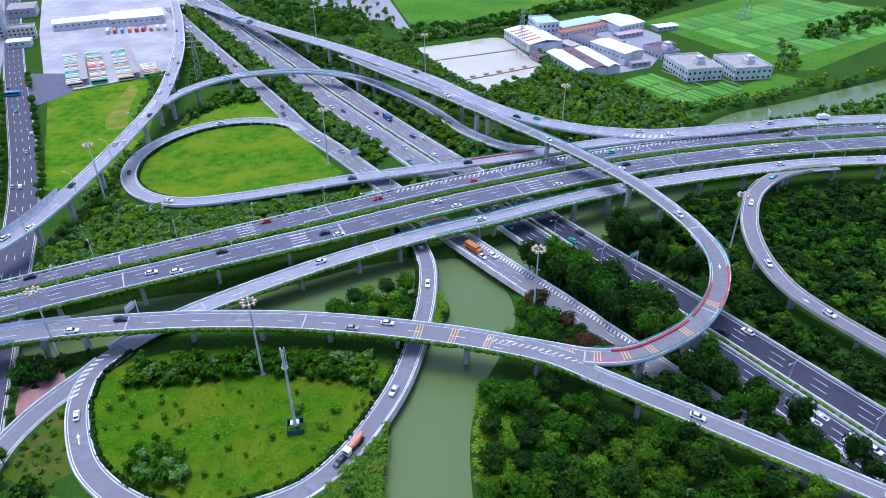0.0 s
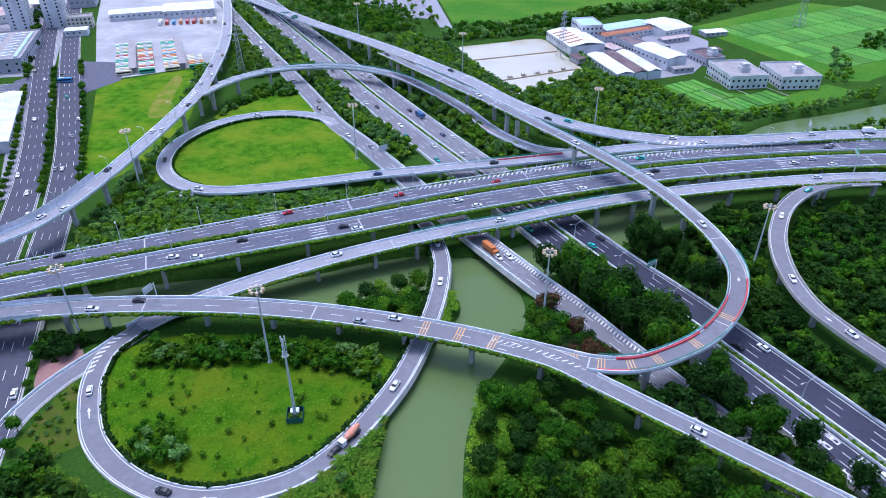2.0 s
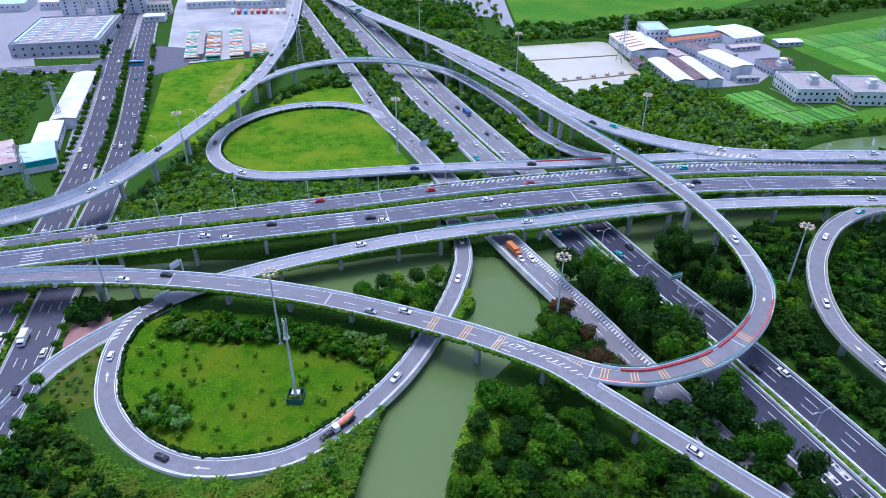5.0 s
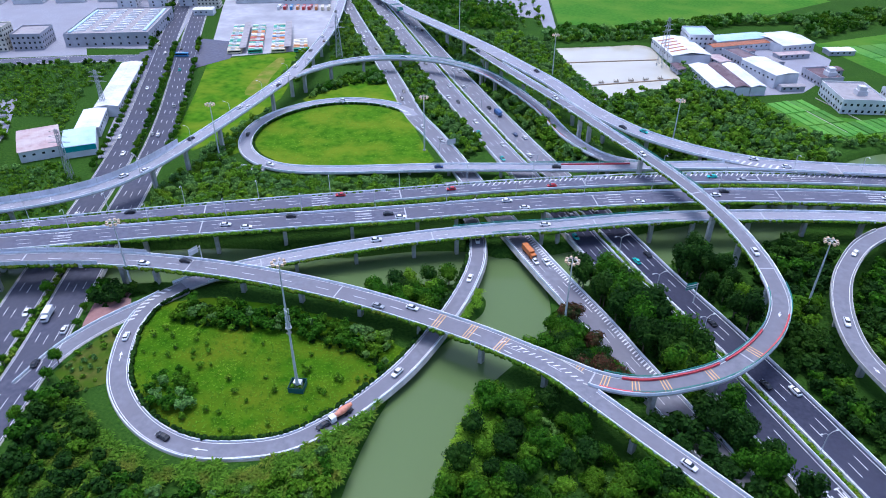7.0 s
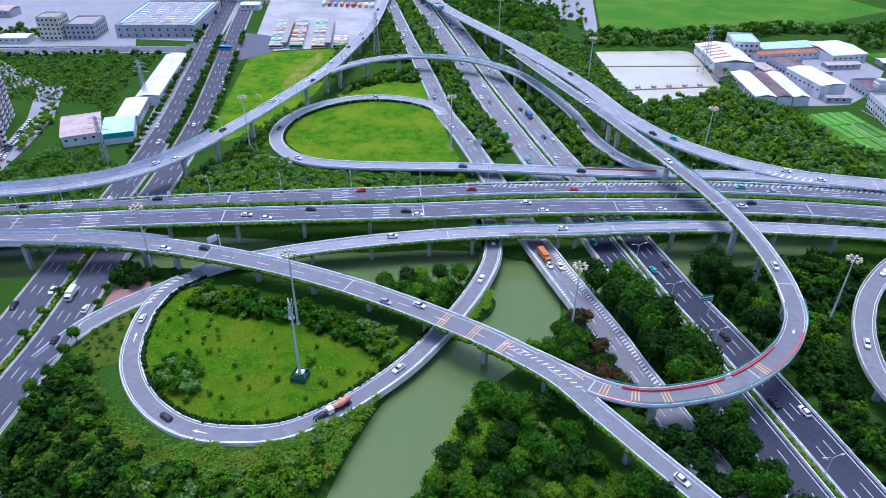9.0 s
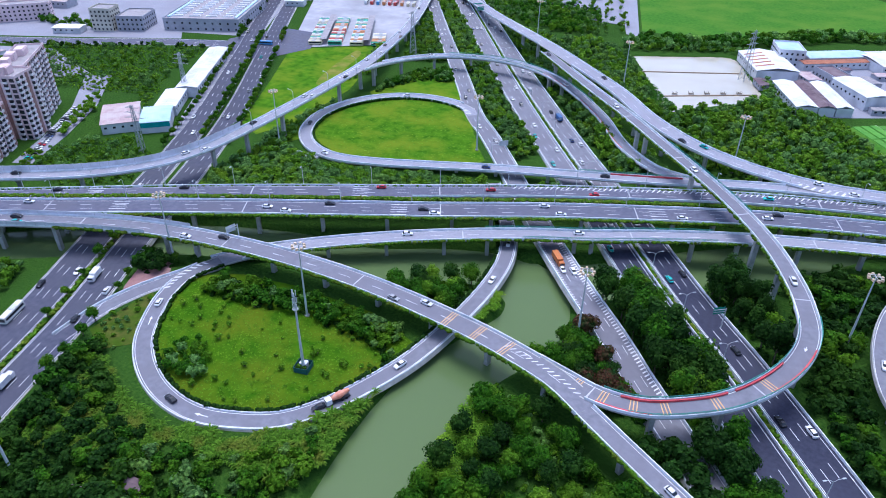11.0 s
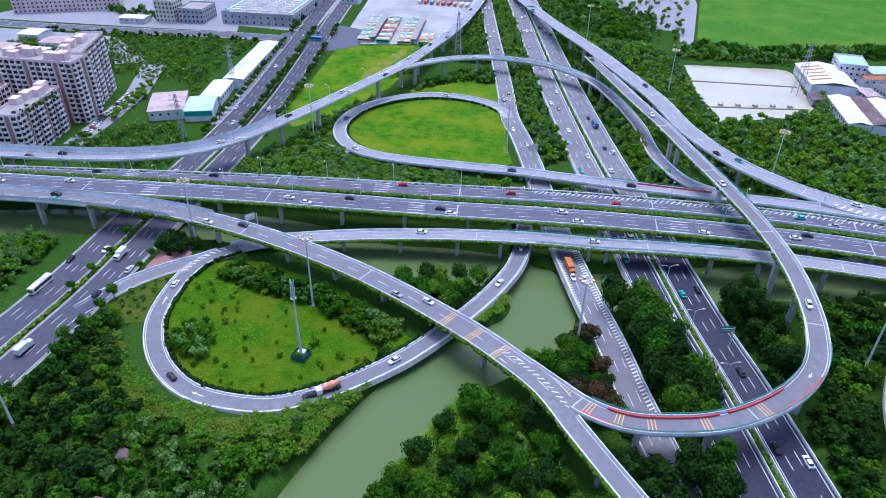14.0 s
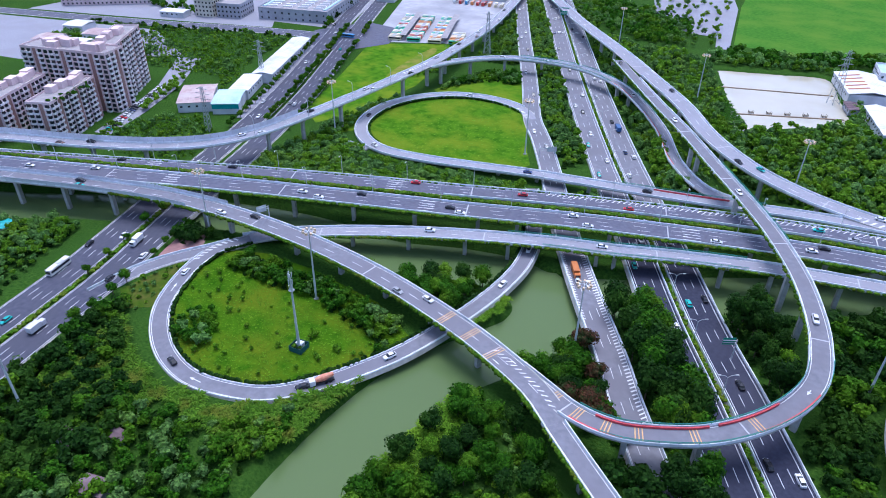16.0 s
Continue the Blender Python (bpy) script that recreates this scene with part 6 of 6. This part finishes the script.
def shed(a, b, depth, tall, roof, label, wall=None, rise=1.4, stripes=None, doors=3, name="factory_shed"):
    """A gabled shed; its long front runs from a to b, its depth lies to the left."""
    m, long = frame_of(a, b)
    t = tagged(new(name), label, "shed", "industrial sheds")
    t.matrix_basis = m
    part("wall", Build().box(0, 0, -0.2, long, depth, tall - 0.02).mesh("wall", wall or WHITEWALL), t)
    e = 0.5
    v = [(-e, -e, tall), (long + e, -e, tall), (long + e, depth / 2, tall + rise), (-e, depth / 2, tall + rise), (long + e, depth + e, tall), (-e, depth + e, tall)]
    v += [(x, y, z + 0.14) for x, y, z in v]
    f = [(6, 7, 8, 9), (9, 8, 10, 11), (3, 2, 1, 0), (5, 4, 2, 3), (0, 1, 7, 6), (4, 5, 11, 10), (1, 2, 8, 7), (2, 4, 10, 8), (3, 0, 6, 9), (5, 3, 9, 11)]
    rf = part("roof", mesh_of("roof", v, f, roof), t)
    ridge = Build()
    n = int(long / 3)
    for k in range(n + 1):
        x = min(long * k / max(n, 1), long)
        for y0, y1, z0, z1 in ((-e, depth / 2, tall, tall + rise), (depth + e, depth / 2, tall, tall + rise)):
            ridge.tube((x, y0, z0 + 0.16), (x, y1, z1 + 0.16), 0.05, None, 4)
    part("seam", ridge.mesh("seam", roof), rf)
    if stripes:
        b = Build()
        for k in range(5):
            x = long * (0.18 + 0.15 * k)
            v0 = len(b.v)
            for xx, yy in ((x, 1), (x + 2.4, 1), (x + 2.4, depth / 2 - 0.6), (x, depth / 2 - 0.6)):
                b.v.append(Vector((xx, yy, tall + rise * (yy + e) / (depth / 2 + e) + 0.22)))
            b.f.append((v0, v0 + 1, v0 + 2, v0 + 3))
        part("roof_panel", b.mesh("roof_panel", RUST), rf, "rusty red roof panels")
    wn = Build().box(-0.7, -0.06, -0.5, 0.7, 0.04, 0.6).mesh("window", GLASS)
    for k in range(int(long / 4.5)):
        part("window", wn, t, "", pose(2.2 + 4.5 * k, -0.02, tall * 0.6))
    return t


def block(a, b, depth, tall, floors, wall, label, balconies=False, roof=None, sides=(0, 1), name="building", accent=None, category="building", turret=False, greens=False, bay=3.4):
    """A flat-roofed block of storeys; the front runs from a to b, with the depth to the left. sides: 0 front, 1 right end, 2 back, 3 left end."""
    m, long = frame_of(a, b)
    t = tagged(new(name), label, category, "apartment blocks" if balconies else "buildings")
    t.matrix_basis = m
    part("wall", Build().box(0, 0, -0.2, long, depth, tall).mesh("wall", wall), t)
    rf = part("roof", Build().box(0.35, 0.35, tall + 0.004, long - 0.35, depth - 0.35, tall + 0.12).mesh("roof", roof or ROOF_FLAT), t)
    for x0, y0, x1, y1 in ((0, 0, long, 0.3), (0, depth - 0.3, long, depth), (0, 0.3, 0.3, depth - 0.3), (long - 0.3, 0.3, long, depth - 0.3)):
        part("parapet", Build().box(x0, y0, tall + 0.003, x1, y1, tall + 1.1).mesh("parapet", wall), rf)
    fh = tall / floors
    wm = Build().box(-1.25 if balconies else -0.7, -0.08, 1.0 if not balconies else 0.5, 1.25 if balconies else 0.7, 0.05, min(fh - 0.4, 2.5)).mesh("window", GLASS)
    bal = Build().box(-1.45, -1.3, -0.05, 1.45, 0.0, 0.12).box(-1.45, -1.3, 0.12, 1.45, -1.18, 1.15).box(-1.45, -1.18, 0.12, -1.33, 0, 1.15).box(1.33, -1.18, 0.12, 1.45, 0, 1.15).mesh("balcony", BALCONY)
    for side in sides:
        sm, sl = ((pose(0, 0, 0), long), (pose(long, 0, 0, 0, 0, 90), depth), (pose(long, depth, 0, 0, 0, 180), long), (pose(0, depth, 0, 0, 0, 270), depth))[side]
        n = max(1, int(sl / bay))
        for k in range(n):
            x = sl * (k + 0.5) / n
            if accent and k % 5 == 2:
                part("pilaster", Build().box(x - 1.0, -0.3, 0, x + 1.0, 0.0, tall).mesh("pilaster", accent), t, "brown pilaster strip", sm)
                continue
            for j in range(floors):
                w = part("window", wm, t, "", sm @ pose(x, 0, j * fh))
                if balconies and k % 5 != 4:
                    part("balcony", bal, t, "white balcony", sm @ pose(x, 0, j * fh))
    if turret:
        part("stair_tower", Build().box(long * 0.55, depth * 0.45, tall + 0.13, long * 0.55 + 6, depth * 0.45 + 6, tall + 3.2).box(long * 0.55 + 0.8, depth * 0.45 + 0.8, tall + 3.2, long * 0.55 + 5.2, depth * 0.45 + 5.2, tall + 5.5).mesh("stair_tower", WHITEWALL, 0.1), t, "white rooftop stair tower")
    if balconies:
        r = np.random.RandomState(int(long * 10))
        for k in range(int(long * depth / 90)):
            x, y = 3 + (long - 10) * r.rand(), 2 + max(0.1, depth - 8) * r.rand()
            part("stair_head", Build().box(x, y, tall + 0.13, x + 5 + 2 * r.rand(), y + 4.5, tall + 3.2 + 1.2 * r.rand()).mesh("stair_head", wall), t, "rooftop stair head")
    return t


def toward(a, ang, long):
    return (a[0] + math.cos(radians(ang)) * long, a[1] + math.sin(radians(ang)) * long)


# apartment blocks west of the avenue
block((-336, 204), (-283, 225), 16, 34.5, 12, PINK, "tall pink apartment block with white balconies", True, sides=(0, 1), accent=BRICKRED, name="apartment_block", category="apartment block", bay=3.8)
block((-294.5, 239), (-322, 273), 15, 34.5, 12, PINK, "tall pink apartment wing with rows of balconies", True, sides=(0, 1), accent=BRICKRED, name="apartment_block", category="apartment block", bay=3.2)
block((-265, 180), (-286, 217), 13.5, 23, 8, PINK, "lower pink apartment block with roof garden", True, sides=(0, 3), accent=BRICKRED, name="apartment_block", category="apartment block", bay=3.2)
block((-291, 166), (-312, 203), 13.5, 23, 8, PINK, "lower pink apartment block in shade", True, sides=(0, 3), accent=BRICKRED, name="apartment_block", category="apartment block", bay=3.4)
gp2 = [(-270 - 1.1 * k + (k % 3) * 2.2, 182 + 3.0 * k) for k in range(10)]
merged("roof_garden", gp2, SHRUBS, [1.3 + 0.3 * (k % 3) for k in range(10)], [23.5] * 10, 91, LEAF, "potted shrubs on apartment roof", "shrubs")

# sheds west of the avenue
shed((-255, 246), (-241, 260), 31, 6, ROOF_BROWN, "low shed with faded brown sheet roof", rise=0.8)
s2 = shed((-237, 257), (-225, 267), 24, 6.5, ROOF_BLUE, "shop shed with pale blue roof and teal fascia", rise=0.8)
part("fascia", Build().box(0, -0.3, 3.4, 15.6, -0.06, 6.2).mesh("fascia", TEAL), s2, "teal glazed fascia")
shed((-239, 286), (-254, 311), 12, 6, ROOF_WHITE, "low white shop row beside forecourt", rise=0.6)
shed((-249, 315), (-288, 389), 13, 6.5, ROOF_WHITE, "long white shed with pale metal roof", rise=1.0)

# factories beyond the fish ponds
shed((49, 555), (65, 513), 28, 6.5, ROOF_WHITE, "white factory shed with rusty roof panels", stripes=True, rise=2.2)
block((70, 577), (76, 553), 18, 11, 3, WHITEWALL, "white three-storey works with blue roof", roof=ROOF_BLUE)
shed((97, 560), (136, 584), 16, 6.5, ROOF_BLUE, "long factory shed with blue roof", rise=1.2)
shed((94, 549), (137, 576), 9, 5, RUST, "low shed with rusty brown roof", rise=0.8)
shed((144, 563), (168, 578), 34, 6.5, ROOF_WHITE, "wide white factory shed with low gables", rise=1.6)
for k, (rf, dp, off) in enumerate(((ROOF_WHITE, 12.6, 0), (ROOF_DARK, 9.6, 13.2), (ROOF_WHITE, 9.8, 23.4))):
    shed((76 + 0.94 * off, 499 + 0.34 * off), (92 + 0.94 * off, 455 + 0.34 * off), dp, 5.5, rf, ("white" if rf is ROOF_WHITE else "dark plum") + "-roofed long workshop shed in the yard", rise=1.4)
shed((111, 513), (130, 482), 18, 8.6, ROOF_WHITE, "large white two-storey factory hall", rise=1.0)
block((151, 515), (160, 494), 16, 5, 1, GREYWALL, "low house with dark plum roof", roof=ROOF_DARK, turret=True)
block((100, 545), (116, 520), 14, 5, 1, GREYWALL, "low grey workshop with dark roof", roof=ROOF_DARK)
block((157, 479), (164, 446), 26, 8, 2, WHITEWALL, "white two-storey house with stair tower", turret=True)
block((192, 479), (197, 448), 27, 8, 2, WHITEWALL, "white two-storey house with stair tower", turret=True)

for k, (x, y, an, w, d, rf, nm) in enumerate(((64, 505, -68, 14, 7, ROOF_DARK, "dark"), (90, 532, -60, 16, 9, ROOF_BROWN, "brown"), (107, 545, 30, 20, 6, ROOF_DARK, "dark"), (128, 540, -57, 14, 8, ROOF_FLAT, "grey"), (140, 548, 28, 26, 7, ROOF_BROWN, "brown"), (178, 570, 20, 20, 10, ROOF_WHITE, "white"), (60, 545, -70, 12, 6, ROOF_FLAT, "grey"), (166, 520, 20, 14, 9, ROOF_DARK, "dark"), (134, 476, 20, 16, 5, ROOF_FLAT, "grey"))):
    shed((x, y), toward((x, y), an, w), d, 3.4, rf, nm + "-roofed lean-to shed in factory yard", GREYWALL, 0.6)
wood("woodland", [(48, 500), (58, 470), (84, 450), (110, 444), (112, 452), (88, 458), (66, 492), (56, 505)], 4.6, 1.6, 3.2, 160, LEAF_MID, "trees along the factory fence", gap=1, under=False)
wood("woodland", [(132, 408), (150, 400), (186, 414), (230, 434), (262, 452), (258, 440), (228, 424), (190, 403), (152, 390), (138, 398)], 4.6, 1.5, 3.0, 161, LEAF_MID, "trees along the river bank below fields", gap=1, under=False)
wood("woodland", [(232, 470), (250, 500), (262, 540), (272, 540), (262, 490), (246, 462)], 6, 1.5, 3.0, 162, LEAF_MID, "trees between houses and farm field", gap=1, under=False)

# industry and towers to the north-west
plant = block((-381, 420), (-323, 444), 80, 9, 2, GREYWALL, "large grey factory with rows of rooflights", roof=ROOF_FLAT, bay=6)
for i in range(9):
    for j in range(4):
        part("rooflight", Build().box(0, 0, 9.13, 9, 2.2, 10.2, taper=0.4).mesh("rooflight", ROOF_WHITE), plant, "white rooflight", pose(5 + 14 * j, 8 + 7.6 * i, 0, 0, 0, 12))
for x in (1.5, 57):
    part("roof_duct", Build().box(x, 6, 9.13, x + 2.5, 74, 10).mesh("roof_duct", ROOF_BLUE, 0.1), plant, "blue roof duct")
block((-430, 392), (-414, 398), 16, 17, 5, CREAMWALL, "cream five-storey office block", bay=3.0)
block((-412, 401), (-392, 410), 26, 11, 3, GREYWALL, "grey three-storey works building")
block((-552, 340), (-490, 402), 14, 13, 4, PINK, "long pink four-storey dormitory beside the street", bay=3.6, sides=(0, 1))
shed((-452, 372), toward((-452, 372), 24, 22), 12, 4.5, ROOF_WHITE, "low white-roofed store beside the street", rise=0.6)
for k in range(3):
    a = (-425 + 26 * k, 535 + 10 * k)
    block(a, (a[0] + 15, a[1] + 6), 16, 42 - 3 * (k % 2), 14, WHITEWALL, "pale high-rise apartment tower beyond the factory", False, bay=5.5, name="apartment_tower", category="apartment block")
for k in range(5):
    a = (-560 + 34 * k, 500 + 16 * k)
    shed(a, toward(a, 24, 26), 34, 7, (ROOF_WHITE, ROOF_BROWN, ROOF_BLUE)[k % 3], ("white", "brown", "pale blue")[k % 3] + "-roofed factory hall behind the street", rise=1.2)
for k in range(7):
    a = (-640 + 36 * k, 372 + 9 * k + 26 * (k % 2))
    if a[0] < -500:
        shed(a, toward(a, 18, 24), 16 + 4 * (k % 3), 6 + k % 3, (ROOF_BROWN, ROOF_WHITE, ROOF_FLAT)[k % 3], ("brown", "white", "grey")[k % 3] + "-roofed workshop beside the street", GREYWALL, 1.0)
for k in range(8):
    a = (-600 + 30 * k, 600 + 22 * (k % 3))
    shed(a, toward(a, 22, 22), 26, 8, (ROOF_WHITE, ROOF_FLAT, ROOF_BLUE)[k % 3], ("white", "grey", "pale blue")[k % 3] + "-roofed far factory hall", GREYWALL, 1.0)
for k, (x, y, rf, nm) in enumerate(((-402, 262, ROOF_BLUE, "pale blue"), (-424, 268, ROOF_WHITE, "white"), (-436, 292, ROOF_BROWN, "brown"), (-470, 296, ROOF_WHITE, "white"), (-380, 268, ROOF_FLAT, "grey"), (-452, 262, ROOF_BROWN, "brown"))):
    shed((x, y), toward((x, y), 24, 17), 17, 5.5, rf, nm + "-roofed low workshop behind apartment blocks", rise=1.0)
# bus depot sheds
shed((-330, 580), (-285, 600), 18, 6, ROOF_WHITE, "white depot shed over parked buses", rise=0.8)
shed((-285, 590), (-245, 606), 30, 7, ROOF_WHITE, "large white depot workshop roof", rise=1.2)
block((-352, 552), (-334, 559), 13, 9, 3, CREAMWALL, "cream three-storey depot office", bay=3)
shed((-342, 530), (-326, 536), 11, 5, ROOF_WHITE, "small white shed in the depot", rise=0.6)
for x, y in ((-243.5, 446), (-213, 459)):
    c = tagged(new("bus_canopy"), "long pale canopy roof between parked buses", "canopy", "depot canopies")
    c.matrix_basis = pose(x, y, 0, 0, 0, math.degrees(math.atan2(74, -37)))
    part("canopy_roof", Build().box(0, -2.6, 4.2, 74, 2.6, 4.4).mesh("canopy_roof", ROOF_FLAT), c)
    for k in range(8):
        part("post", Build().tube((2 + 10 * k, 0, -0.1), (2 + 10 * k, 0, 4.2), 0.12).mesh("post", STEEL), c)
# garden pavilion by the avenue
shed((-214, 96), (-206, 116), 12, 4, ROOF_WHITE, "white-roofed garden restaurant beside the avenue", rise=1.0)
shed((-200, 112), (-197, 121), 7, 3, TEAL, "small pavilion with teal roof", rise=0.8)

# pond dikes, field paths and crop beds
for a, b in (((-12, 496), (56, 525)), ((10, 452), (69, 484))):
    m, long = frame_of(a, b)
    d = tagged(new("dike", Build().box(0, -0.9, -1.9, long, 0.9, -0.35, taper=0.3).mesh("dike", EARTH)), "narrow earth dike between fish ponds", "dike", kind="structure")
    d.matrix_basis = m
for k in range(5):
    st = tagged(new("pond_stage"), "small timber feeding stage on the pond", "stage", "pond stages")
    st.matrix_basis = pose(20 + 9.5 * k, 460 + 5.1 * k, -0.9, 0, 0, 28)
    part("platform", Build().box(-1.5, -1.2, 0.9, 1.5, 1.2, 1.05).mesh("platform", BARK), st)
    for sx in (-1.3, 1.3):
        for sy in (-1, 1):
            part("post", Build().box(sx - 0.08, sy - 0.08, -0.9, sx + 0.08, sy + 0.08, 2.2).mesh("post", BARK), st)
BED = surface("crop_bed_leaves", (0.045, 0.17, 0.02), (0.09, 0.26, 0.03), 0.5, 0.95, bump=0.6, fine=0.3, random_tint=0.28, c=(0.1, 0.25, 0.03), big=0.05)
PATH = surface("trodden_path", (0.34, 0.32, 0.28), (0.46, 0.44, 0.4), 0.6, 0.95)
fa, fb = Vector((0.52, -0.855)), Vector((0.855, 0.52))
bed_ang = math.degrees(math.atan2(fa.y, fa.x))
for i in range(16):
    for j in range(3):
        o = Vector((122, 452)) + fb * (i * 5.3) + fa * (j * 19 + 2)
        corners = np.array([[*(o + fa * u + fb * v)] for u, v in ((0, 0), (18, 0), (0, 4.6), (18, 4.6))])
        if (to_line(corners, RIVER_EAST).min() > 19) and clear_of_roads(corners, 4).all() and not inside(corners, [(155, 482), (160, 440), (230, 455), (228, 490)]).any():
            bd = part("crop_bed", Build().box(0, 0, 0.0, 18, 4.6, 0.42 + 0.15 * ((i + j) % 3), taper=0.3).mesh("crop_bed", BED), None, "", pose(o.x, o.y, 0.1, 0, 0, bed_ang))
            tagged(bd, "raised green vegetable bed in field", "crop bed", "vegetable beds")
for i in range(15):
    for j in range(4):
        o = Vector((196, 590)) + fb * (i * 13) + fa * (j * 30 - 8)
        if inside([(o.x + 8, o.y - 8)], [(172, 600), (240, 470), (262, 470), (370, 555), (420, 640), (300, 700)])[0]:
            bd = part("crop_bed", Build().box(0, 0, 0.0, 29, 12.2, 0.4, taper=0.3).mesh("crop_bed", BED), None, "", pose(o.x, o.y, 0.05, 0, 0, bed_ang))
            tagged(bd, "wide green crop plot in farm field", "crop bed", "farm plots")
for i in (3, 7, 11):
    o = Vector((122, 452)) + fb * (i * 5.3 - 0.55) + fa * 1
    part_path = part("field_path", Build().box(0, 0, 0, 52, 0.5, 0.3).mesh("field_path", PATH), None, "", pose(o.x, o.y, 0.1, 0, 0, bed_ang))
    tagged(part_path, "narrow pale path between vegetable beds", "path", kind="structure")

# garden huts in the wood below the loop
for x, y, an, w, d in ((-74, 70, 8, 9, 4), (-50, 64, 20, 8, 5), (-60, 80, 5, 5, 3)):
    shed((x, y), toward((x, y), an, w), d, 2.4, ROOF_DARK, "small dark garden hut among bananas", GREYWALL, 0.5, name="garden_hut")
